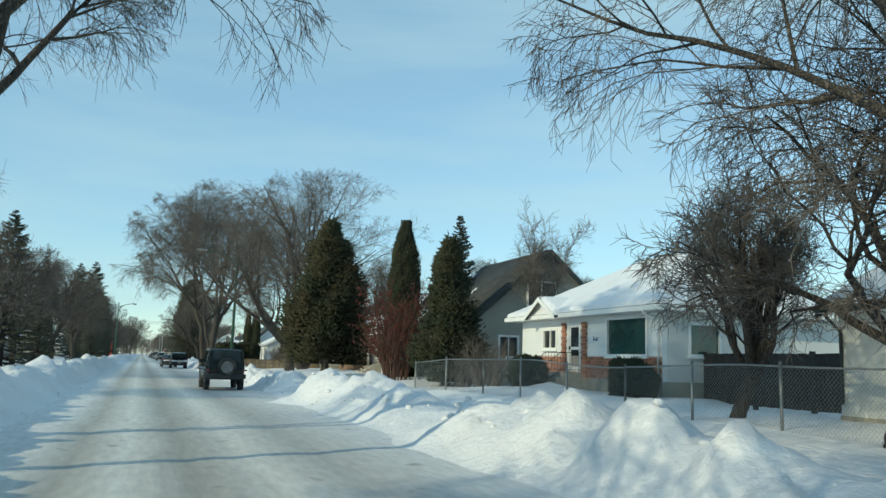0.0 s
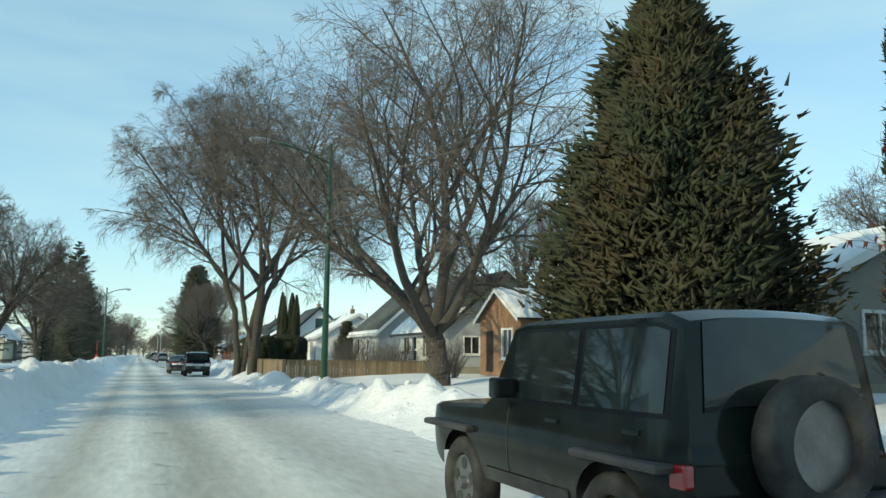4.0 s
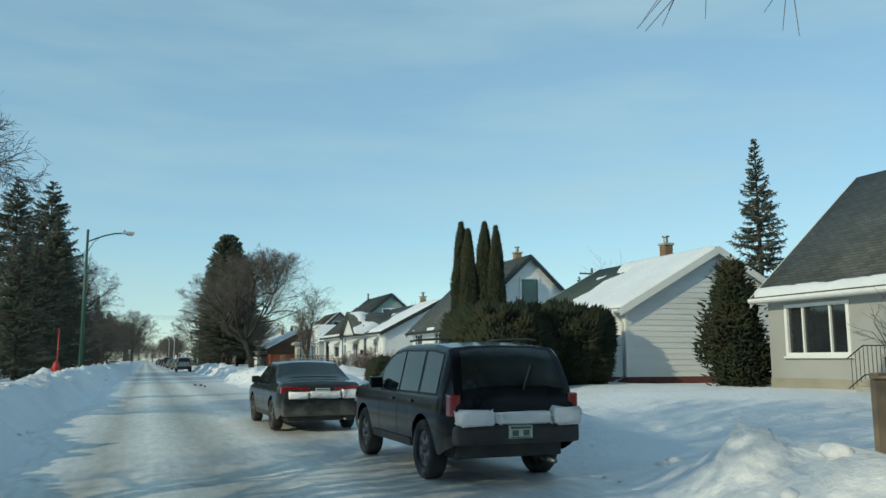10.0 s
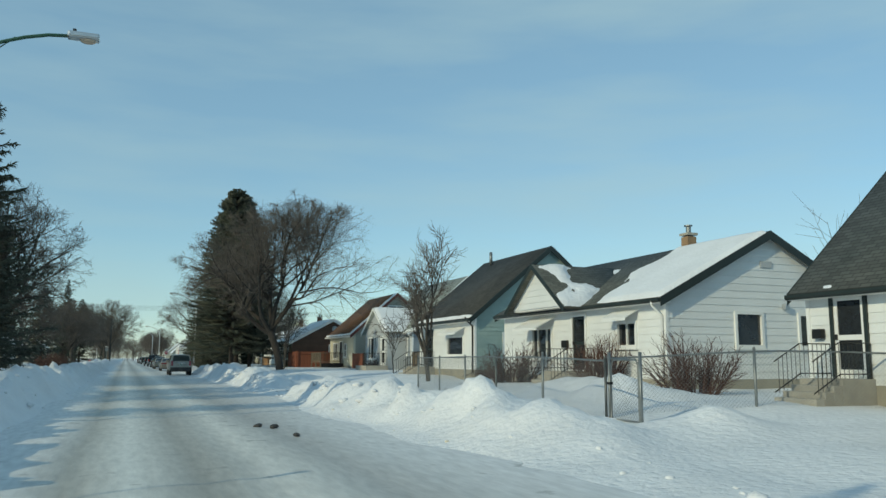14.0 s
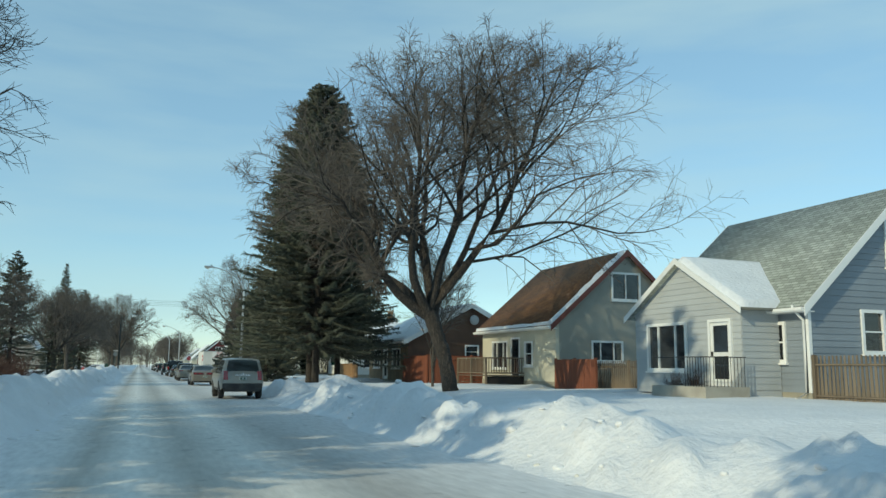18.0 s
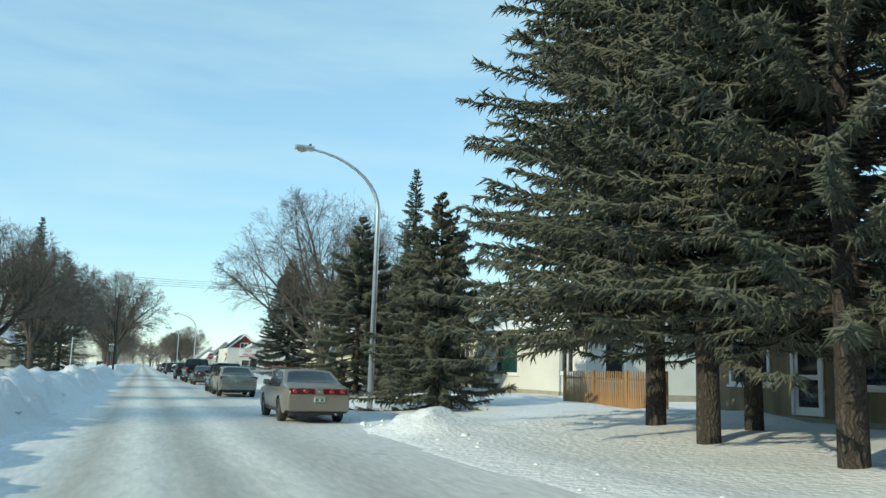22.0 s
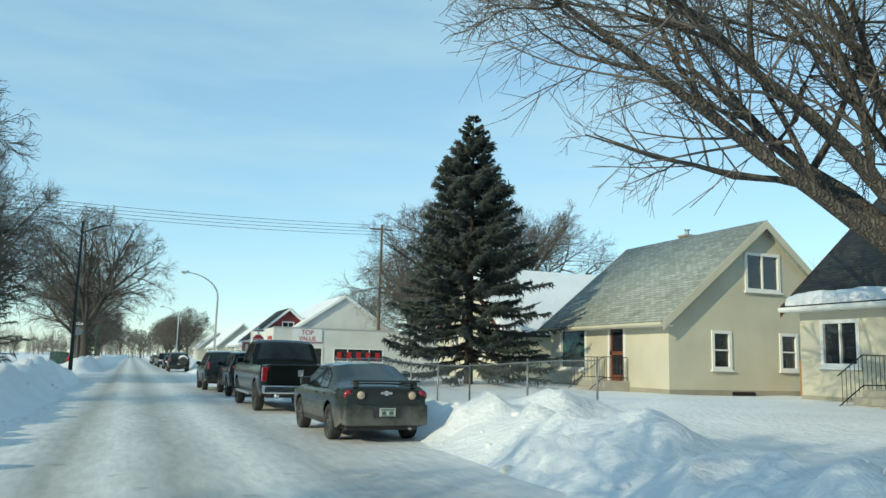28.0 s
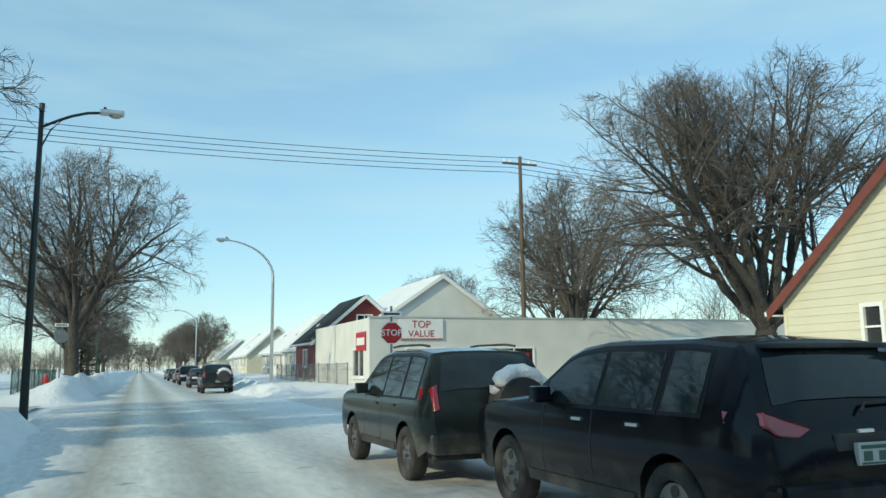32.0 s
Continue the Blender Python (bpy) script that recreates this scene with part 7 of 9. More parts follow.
    for ax in (axle_r, axle_f):
        for s in (-1, 1):
            wx = s * (W / 2 * 0.985 - 0.11)
            wheel = empty("wheel", (wx, ax, tyre_r))
            wheel.parent = top
            prof = [(-0.10, tyre_r * 0.66), (-0.11, tyre_r * 0.93), (-0.08, tyre_r), (0.08, tyre_r), (0.11, tyre_r * 0.93), (0.10, tyre_r * 0.66)]
            a = np.linspace(0, 2 * np.pi, segs, endpoint=False)
            v = np.array([[(px, r * math.cos(t), r * math.sin(t)) for px, r in prof] for t in a]).reshape(-1, 3)
            j = np.arange(segs * 6).reshape(segs, 6)
            f = np.stack([j, np.roll(j, -1, 0), np.roll(np.roll(j, -1, 0), -1, 1), np.roll(j, -1, 1)], -1).reshape(-1, 4)
            put("tyre", np_mesh("tyre", v, f, TYRE, smooth=True), wheel)
            bm = bmesh.new()
            bmesh.ops.create_cone(bm, cap_ends=True, segments=20, radius1=tyre_r * 0.66, radius2=tyre_r * 0.6, depth=0.1, matrix=pose(s * 0.02, 0, 0, 0, s * 90, 0))
            bmesh.ops.create_cone(bm, cap_ends=True, segments=10, radius1=tyre_r * 0.16, radius2=tyre_r * 0.12, depth=0.05, matrix=pose(s * 0.09, 0, 0, 0, s * 90, 0))
            disc = part("rim", bm, rim, wheel)
            for k in range(5):
                t = k * 2 * np.pi / 5 + 0.3
                q = bmesh.new()
                bmesh.ops.create_cone(q, cap_ends=True, segments=7, radius1=tyre_r * 0.14, radius2=tyre_r * 0.14, depth=0.012, matrix=pose(s * 0.069, tyre_r * 0.42 * math.cos(t), tyre_r * 0.42 * math.sin(t), 0, 90, 0))
                part("rim_opening", q, BLACK_PLASTIC, wheel)
    tail_y = lambda z: float(np.interp(z, pz[: int(np.argmax(pz)) + 1], py[: int(np.argmax(pz)) + 1]))
    for entry in lights:
        if len(entry) == 2:  # a lens of a shape of its own, wrapped round the corner
            ring, mat = entry
            zc = sum(p[1] for p in ring) / len(ring)
            for s in (-1, 1):
                bm = prism([(s * x, z) for x, z in ring], "y", 0.0, 0.34)
                for v in bm.verts:
                    v.co.y += tail_y(v.co.z) - 0.02
                    v.co.x = s * min(abs(v.co.x), float(half(v.co.y, v.co.z)) + 0.01)
                bmesh.ops.bevel(bm, geom=[e for e in bm.edges], offset=0.012, segments=1, affect="EDGES")
                part("tail_light", bm, mat, top, "red lens" if mat is TAIL else "pale lens")
            continue
        x0, x1, z0, z1, mat = entry
        for s in (-1, 1):
            xa, xb = sorted((s * x0, s * x1))
            ym = tail_y((z0 + z1) / 2)
            part("tail_light", box(xa, xb, ym - 0.012 + 0.02 * (x1 > W * 0.44), ym + 0.16, z0, z1, 0.02), mat, top, "red lens" if mat is TAIL else "pale lens")
    if bumper:
        z0, z1 = bumper
        b = box(-W * 0.455, W * 0.455, -L / 2 - 0.035, -L / 2 + 0.25, z0, z1, 0.045)
        part("rear_bumper", b, bumper_mat or paint, top)
    yp = min(tail_y(plate_z), -L / 2 + 0.06) - 0.03
    if bumper and bumper[0] < plate_z < bumper[1]:
        yp = -L / 2 - 0.045
    pl = part("number_plate", box(-0.15, 0.15, yp - 0.012, yp + 0.03, plate_z - 0.075, plate_z + 0.075, 0.006), PLATE, top)
    for a, b, c, d in ((-0.13, 0.13, 0.035, 0.06), (-0.11, -0.03, -0.045, 0.02), (0.03, 0.11, -0.045, 0.02), (-0.13, 0.13, -0.068, -0.055)):
        part("plate_bar", box(a, b, yp - 0.016, yp - 0.0125, plate_z + c, plate_z + d), PLATE_GREEN, pl)
    put("exhaust", tube_mesh("exhaust", [(W * 0.27, -L / 2 + 0.35, 0.27), (W * 0.27, -L / 2 + 0.0, 0.26)], 0.03, GALV, 8), top)
    if rails is True:
        for s in (-1, 1):
            f0, f1 = side_glass[0][0] + 0.03, side_glass[-1][1] - 0.14
            pts = [(s * W * 0.34, f * L - L / 2, float(roofline(f * L - L / 2)) + 0.06) for f in np.linspace(f0, f1, 6)]
            put("roof_rail", tube_mesh("roof_rail", pts, 0.018, BLACK_PLASTIC, 6), top)
    if extras:
        extras(top, dict(L=L, W=W, H=H, tail_y=tail_y, roofline=roofline))
    return top


def park(ob, x, tail, turn=0.0, size=1.0):
    """Stand the car with its tail at that y."""
    ln = max((Vector(c).y for c in ob.children[0].bound_box))
    ob.matrix_basis = pose(x, tail + ln * size, 0.0, 0, 0, turn) @ Matrix.Scale(size, 4)
    return ob


def bumper_snow(z, w, seed):
    def add(top, k):
        r = np.random.default_rng(seed)
        for x0, x1 in ((-w, -w * 0.45), (-w * 0.4, w * 0.5), (w * 0.55, w)):
            bm = box(x0, x1, -k["L"] / 2 - 0.11, -k["L"] / 2 + 0.10, z, z + 0.13 + 0.06 * r.random(), 0.04)
            for v in bm.verts:
                v.co += Vector(r.normal(0, 0.014, 3))
            part("snow_clump", bm, SNOW, top, "snow lying on the bumper", smooth=True)
    return add


TAIL_DARK = material("smoked_red_lens", (0.10, 0.008, 0.010), 0.15, vary=0.3, scale=6, fine=60, bump=0.05, gloss=0.6)


def round_lamps(top, k):
    for s in (-1, 1):
        for x in (0.36, 0.66):
            bm = bmesh.new()
            bmesh.ops.create_uvsphere(bm, u_segments=16, v_segments=9, radius=0.065, matrix=pose(s * x, k["tail_y"](0.875) - 0.02, 0.875) @ Matrix.Diagonal((1.2, 0.4, 1, 1)))
            part("tail_light", bm, TAIL, top, "round red lens", smooth=True)
    part("boot_emblem", box(-0.05, 0.05, k["tail_y"](0.875) - 0.035, k["tail_y"](0.875), 0.855, 0.895, 0.008), CHROME, top)


def hatch_extras(top, k):
    ty, L = k["tail_y"], k["L"]
    put("wiper", tube_mesh("wiper", [(0.0, ty(1.14) - 0.05, 1.14), (0.06, ty(1.19) - 0.045, 1.19), (0.34, ty(1.2) - 0.04, 1.2)], 0.014, BLACK_PLASTIC, 5), top)
    part("tailgate_badge", box(-0.08, 0.08, ty(1.0) - 0.02, ty(1.0) + 0.03, 0.985, 1.025, 0.012), CHROME, top)
    part("plate_recess", box(-0.30, 0.30, ty(0.9) - 0.008, ty(0.9) + 0.06, 0.79, 1.0, 0.02), BLACK_PLASTIC, top)
    part("roof_spoiler", box(-0.58, 0.58, ty(1.58) - 0.10, ty(1.58) + 0.12, 1.585, 1.625, 0.015), BLACK_PLASTIC, top)
    part("lower_trim", box(-0.74, 0.74, -L / 2 - 0.05, -L / 2 + 0.1, 0.36, 0.50, 0.02), BLACK_PLASTIC, top)


SEDAN = [(0.0, 0.66), (0.008, 0.84), (0.022, 0.96), (0.045, 1.02), (0.16, 1.06), (0.205, 1.12), (0.33, 1.41), (0.42, 1.455), (0.52, 1.45), (0.575, 1.41), (0.72, 1.03), (0.9, 0.88), (0.965, 0.74), (1.0, 0.52)]
COUPE = [(0.0, 0.66), (0.01, 0.84), (0.025, 0.96), (0.045, 1.0), (0.12, 1.03), (0.17, 1.08), (0.34, 1.38), (0.44, 1.42), (0.52, 1.40), (0.58, 1.36), (0.73, 1.0), (0.9, 0.86), (0.965, 0.72), (1.0, 0.5)]
SUV = [(0.0, 0.62), (0.006, 0.82), (0.016, 1.02), (0.032, 1.2), (0.07, 1.56), (0.095, 1.66), (0.2, 1.71), (0.45, 1.72), (0.53, 1.68), (0.57, 1.62), (0.70, 1.2), (0.88, 1.12), (0.955, 1.0), (0.985, 0.86), (1.0, 0.6)]
paint = car_paint

accord = park(car("sedan", "dark grey sedan with salt-crusted flanks and snow on the bumper", 4.81, 1.82, 1.455, SEDAN, 0.93, paint("dark_grey_paint", (0.02, 0.025, 0.027), 0.7), 2.74, 1.05, rear_glass=(0.19, 0.33), front_glass=(0.60, 0.715), side_glass=((0.27, 0.43), (0.445, 0.63)), lights=((0.50, 0.86, 0.80, 0.94, TAIL), (0.26, 0.48, 0.82, 0.92, TAIL)), plate_z=0.83, bumper=(0.34, 0.70), extras=bumper_snow(0.70, 0.72, 3)), 3.15, 127.2, 1.0)
impala = park(car("sedan", "champagne gold sedan with round red tail lamps", 5.08, 1.86, 1.47, SEDAN, 0.95, paint("champagne_paint", (0.20, 0.18, 0.145), 0.4), 2.81, 1.16, rear_glass=(0.18, 0.32), front_glass=(0.60, 0.715), side_glass=((0.26, 0.43), (0.445, 0.63)), lights=(([(0.10, 0.95), (0.86, 0.95), (0.90, 0.88), (0.86, 0.80), (0.10, 0.80)], TAIL_DARK),), plate_z=0.66, bumper=(0.34, 0.76), extras=round_lamps), 4.4, 240.4, 0.5)
fusion = park(car("sedan", "gold-beige sedan with slim red tail lamps", 4.87, 1.85, 1.48, SEDAN, 0.97, paint("sand_paint", (0.27, 0.245, 0.19), 0.4), 2.85, 1.03, rear_glass=(0.15, 0.33), front_glass=(0.60, 0.715), side_glass=((0.24, 0.43), (0.445, 0.63)), lights=((0.52, 0.90, 0.86, 0.99, TAIL),), plate_z=0.74, bumper=(0.34, 0.72)), 4.3, 258.9, 0.5)
def coupe_extras(top, k):
    L, ty = k["L"], k["tail_y"]
    part("spoiler", box(-0.64, 0.64, -L / 2 + 0.02, -L / 2 + 0.22, 1.10, 1.135, 0.014), car_paint("spoiler_paint", (0.03, 0.034, 0.034)), top)
    for s in (-1, 1):
        part("spoiler_foot", box(*sorted((s * 0.52, s * 0.60)), -L / 2 + 0.08, -L / 2 + 0.2, 1.0, 1.11, 0.01), BLACK_PLASTIC, top)
        for x, r, mat, word in ((0.70, 0.095, TAIL, "round red lens"), (0.49, 0.075, AMBER, "round pale lens")):
            y0 = ty(0.87) + (0.10 if x > 0.6 else 0.02)
            bm = bmesh.new()
            bmesh.ops.create_cone(bm, cap_ends=True, segments=20, radius1=r * 1.12, radius2=r * 1.12, depth=0.2, matrix=pose(s * x, y0 + 0.04, 0.86, 90, 0, 0))
            ring = part("lamp_ring", bm, BLACK_PLASTIC, top)
            bm = bmesh.new()
            bmesh.ops.create_uvsphere(bm, u_segments=16, v_segments=9, radius=r, matrix=pose(s * x, y0 - 0.055, 0.86) @ Matrix.Diagonal((1, 0.45, 1, 1)))
            part("tail_light", bm, mat, ring, word, smooth=True)
    part("plate_recess", box(-0.27, 0.27, -L / 2 - 0.04, -L / 2 + 0.05, 0.45, 0.66, 0.02), BLACK_PLASTIC, top)
    bm = prism([(-0.11, -0.02), (-0.04, -0.02), (-0.03, -0.045), (0.03, -0.045), (0.04, -0.02), (0.11, -0.02), (0.11, 0.02), (0.04, 0.02), (0.03, 0.045), (-0.03, 0.045), (-0.04, 0.02), (-0.11, 0.02)], "y", ty(0.88) - 0.03, ty(0.88) + 0.03)
    bmesh.ops.translate(bm, vec=(0, 0, 0.9), verts=bm.verts)
    part("boot_emblem", bm, CHROME, top)


cobalt = park(car("coupe", "dirty grey-green coupe with round tail lamps and a spoiler", 4.58, 1.73, 1.42, COUPE, 0.93, paint("grey_green_paint", (0.024, 0.03, 0.029), 0.9), 2.63, 0.98, rear_glass=(0.13, 0.34), front_glass=(0.60, 0.715), side_glass=((0.27, 0.40), (0.415, 0.64)), lights=(), plate_z=0.56, bumper=(0.32, 0.70), extras=coupe_extras), 4.4, 281.7, 0.5)
def silver_extras(top, k):
    part("tailgate_trim", box(-0.32, 0.32, k["tail_y"](1.0) - 0.02, k["tail_y"](1.0) + 0.05, 0.97, 1.03, 0.01), CHROME, top)
    part("tailgate_badge", box(-0.06, 0.06, k["tail_y"](1.06) - 0.018, k["tail_y"](1.06) + 0.02, 1.03, 1.09, 0.015), CHROME, top)
    part("lower_trim", box(-0.72, 0.72, -k["L"] / 2 - 0.05, -k["L"] / 2 + 0.1, 0.34, 0.46, 0.02), BLACK_PLASTIC, top)
silver_paint = paint("silver_beige_paint", (0.29, 0.28, 0.245), 0.3)
tribute = park(car("suv", "silver-beige suv with dark rear glass and tall red lamps", 4.44, 1.83, 1.74, SUV, 1.05, silver_paint, 2.62, 0.86, 0.36, rear_glass=(0.028, 0.085), front_glass=(0.585, 0.705), side_glass=((0.115, 0.235), (0.255, 0.42), (0.435, 0.62)), lights=(([(0.60, 1.18), (0.86, 1.18), (0.92, 0.98), (0.88, 0.80), (0.62, 0.80)], TAIL),), plate_z=0.88, bumper=(0.42, 0.66), bumper_mat=BLACK_PLASTIC, rails=True, extras=silver_extras, roof_w=0.76), 4.25, 216.3, 0.5, 1.06)
def blazer_extras(top, k):
    bumper_snow(0.70, 0.78, 5)(top, k)
    put("wiper", tube_mesh("wiper", [(0.1, k["tail_y"](1.1) - 0.05, 1.10), (0.28, k["tail_y"](1.36) - 0.02, 1.38)], 0.012, BLACK_PLASTIC, 5), top)
blazer = park(car("suv", "black boxy suv with a snow-covered rear bumper", 4.6, 1.74, 1.66, [(p, z * 0.965) for p, z in SUV], 1.02, paint("black_paint", (0.005, 0.006, 0.008), 0.35), 2.72, 0.98, 0.36, rear_glass=(0.028, 0.085), front_glass=(0.585, 0.705), side_glass=((0.115, 0.24), (0.26, 0.42), (0.435, 0.62)), lights=((0.70, 0.83, 0.80, 1.05, TAIL),), plate_z=0.62, bumper=(0.48, 0.70), rails=True, roof_w=0.80, bumper_mat=BLACK_PLASTIC, extras=blazer_extras), 3.9, 119.3, 0.5, 1.03)
trax = park(car("suv", "dark blue-grey compact suv with red tail lamps", 4.26, 1.78, 1.66, [(p, z * 0.965) for p, z in SUV], 1.04, paint("slate_blue_paint", (0.012, 0.020, 0.026), 0.5), 2.555, 0.86, 0.345, rear_glass=(0.03, 0.085), front_glass=(0.585, 0.705), side_glass=((0.13, 0.235), (0.255, 0.42), (0.435, 0.62)), lights=(([(0.60, 1.13), (0.84, 1.10), (0.88, 0.98), (0.83, 0.84), (0.66, 0.86), (0.58, 0.98)], TAIL), ([(0.66, 0.852), (0.83, 0.832), (0.80, 0.79), (0.70, 0.80)], AMBER)), plate_z=0.92, bumper=(0.36, 0.66), rails=True, extras=hatch_extras), 4.3, 264.5, 0.5)
murano = park(car("suv", "near-black crossover suv with a rising waistline", 4.89, 1.92, 1.70, [(p, z * 0.985) for p, z in SUV], 1.09, paint("ink_paint", (0.005, 0.007, 0.010), 0.3), 2.825, 1.02, 0.37, rear_glass=(0.035, 0.09), front_glass=(0.585, 0.705), side_glass=((0.145, 0.235), (0.255, 0.42), (0.435, 0.62)), lights=(([(0.46, 1.04), (0.66, 1.10), (0.93, 1.16), (0.93, 1.06), (0.78, 1.00), (0.60, 0.98)], TAIL), (0.66, 0.84, 0.60, 0.65, TAIL)), plate_z=0.86, bumper=(0.38, 0.70), rails="chrome", roof_w=0.72, extras=hatch_extras), 4.45, 298.7, 0.5)
def spare_extras(top, k):
    bm = bmesh.new()
    bmesh.ops.create_cone(bm, cap_ends=True, segments=28, radius1=0.38, radius2=0.35, depth=0.26, matrix=pose(0.30, -k["L"] / 2 - 0.10, 0.98, 90, 0, 0))
    c = part("spare_wheel_cover", bm, BLACK_PLASTIC, top, "black spare wheel cover capped with snow", smooth=False)
    pts = [(0.30 + 0.40 * math.cos(a), -k["L"] / 2 - 0.09, 0.98 + 0.40 * math.sin(a)) for a in np.linspace(0.35, 2.75, 14)]
    put("snow_clump", tube_mesh("snow_clump", pts, [0.05, 0.09, 0.11, 0.10, 0.12, 0.11, 0.13, 0.12, 0.13, 0.11, 0.12, 0.10, 0.08, 0.04], SNOW, 10), c, label="snow capping the cover")
rav = park(car("suv", "dark teal-grey suv with a covered spare wheel on its tailgate", 4.6, 1.85, 1.72, SUV, 1.05, paint("teal_grey_paint", (0.014, 0.019, 0.019), 0.5), 2.66, 0.9, 0.35, rear_glass=(0.03, 0.085), front_glass=(0.585, 0.705), side_glass=((0.115, 0.235), (0.255, 0.42), (0.435, 0.62)), lights=(([(0.72, 1.26), (0.86, 1.22), (0.91, 1.08), (0.88, 0.92), (0.72, 0.94)], TAIL),), plate_z=0.70, bumper=(0.40, 0.66), rails=True, extras=spare_extras), 3.95, 303.9, 0.5)

PICKUP = [(0.0, 0.8), (0.004, 1.18), (0.015, 1.25), (0.36, 1.27), (0.375, 1.32), (0.405, 1.84), (0.45, 1.92), (0.56, 1.93), (0.62, 1.87), (0.72, 1.36), (0.93, 1.22), (0.98, 1.05), (1.0, 0.65)]
def pickup_extras(top, k):
    L, W = k["L"], k["W"]
    part("tailgate", box(-0.80, 0.80, -L / 2 - 0.03, -L / 2 + 0.06, 0.74, 1.24, 0.02), car_paint("tailgate_paint", (0.005, 0.008, 0.008), 0.25), top)
    bm = bmesh.new()
    box_into(bm, -0.98, 0.98, -L / 2 - 0.22, -L / 2 + 0.02, 0.50, 0.72, 0.04)
    part("chrome_bumper", bm, CHROME, top, "chrome rear bumper")
    part("tailgate_emblem", box(-0.07, 0.07, -L / 2 - 0.045, -L / 2 - 0.03, 0.95, 1.12, 0.01), CHROME, top)
    part("tailgate_lettering", box(0.55, 0.74, -L / 2 - 0.04, -L / 2 - 0.03, 0.90, 0.94), CHROME, top)
    part("running_board", box(-W / 2 - 0.06, -W / 2 + 0.1, -1.2, 1.5, 0.40, 0.46, 0.02), SILVER, top)
    for s in (-1, 1):
        put("tailpipe", tube_mesh("tailpipe", [(s * 0.62, -L / 2 + 0.2, 0.46), (s * 0.62, -L / 2 - 0.18, 0.44)], 0.06, CHROME, 10), top)
ram = park(car("pickup", "black four-door pickup truck with chrome rear bumper", 5.85, 2.02, 1.93, PICKUP, 1.22, paint("black_green_paint", (0.005, 0.008, 0.008), 0.35), 3.57, 1.15, 0.41, rear_glass=(0.378, 0.408), front_glass=(0.625, 0.715), side_glass=((0.43, 0.525), (0.54, 0.655)), lights=((0.82, 0.985, 0.80, 1.18, TAIL),), plate_z=0.61, bumper=None, sill=0.42, extras=pickup_extras, roof_w=0.8, rim=BLACK_PLASTIC), 4.37, 289.7, 0.5, 1.05)

JEEP = [(0.0, 0.95), (0.004, 1.0), (0.008, 1.06), (0.014, 1.3), (0.03, 1.74), (0.07, 1.80), (0.5, 1.80), (0.55, 1.77), (0.62, 1.2), (0.66, 1.12), (0.96, 1.08), (0.99, 0.98), (1.0, 0.7)]
def jeep_extras(top, k):
    L = k["L"]
    wheel = [c for c in top.children if c.name.startswith("wheel")][0]
    spare = empty("spare_wheel", (0.02, -L / 2 - 0.13, 1.02))
    spare.parent = top
    spare.matrix_basis = pose(0.02, -L / 2 - 0.13, 1.02, 0, 0, -90)
    for c in wheel.children:
        o = new(c.name.split(".")[0], c.data)
        o.parent = spare
    bm = box(-0.86, 0.86, -L / 2 - 0.16, -L / 2 + 0.05, 0.52, 0.72, 0.03)
    part("rear_bumper", bm, BLACK_PLASTIC, top)
    for s in (-1, 1):
        part("fender", box(*sorted((s * 0.66, s * 0.93)), -L / 2 + 0.1, -L / 2 + 1.05, 0.86, 0.92, 0.03), BLACK_PLASTIC, top)
        part("fender", box(*sorted((s * 0.66, s * 0.93)), L / 2 - 1.2, L / 2 - 0.15, 0.86, 0.92, 0.03), BLACK_PLASTIC, top)
jeep = park(car("jeep", "dark green soft-top jeep with spare wheel on its tailgate", 3.95, 1.72, 1.80, JEEP, 1.16, paint("dark_olive_paint", (0.008, 0.012, 0.011), 0.4), 2.37, 0.68, 0.40, rear_glass=(0.012, 0.03), front_glass=(0.56, 0.615), side_glass=((0.05, 0.27), (0.29, 0.53)), lights=((0.66, 0.80, 0.78, 0.92, TAIL),), plate_z=0.82, bumper=None, sill=0.5, roof_w=0.86, extras=jeep_extras), 3.5, 63.8, 1.0)

# cars far along the street
for src, x, y, turn in ((accord, 4.2, 70.0 + 290, 0), (rav, 4.1, 345.5, 0), (impala, 4.0, 382, 0), (blazer, 4.0, 372, 0), (cobalt, 3.9, 398, 0), (fusion, 4.0, 412, 0)):
    copy_thing(src, pose(x, y, 0, 0, 0, turn))

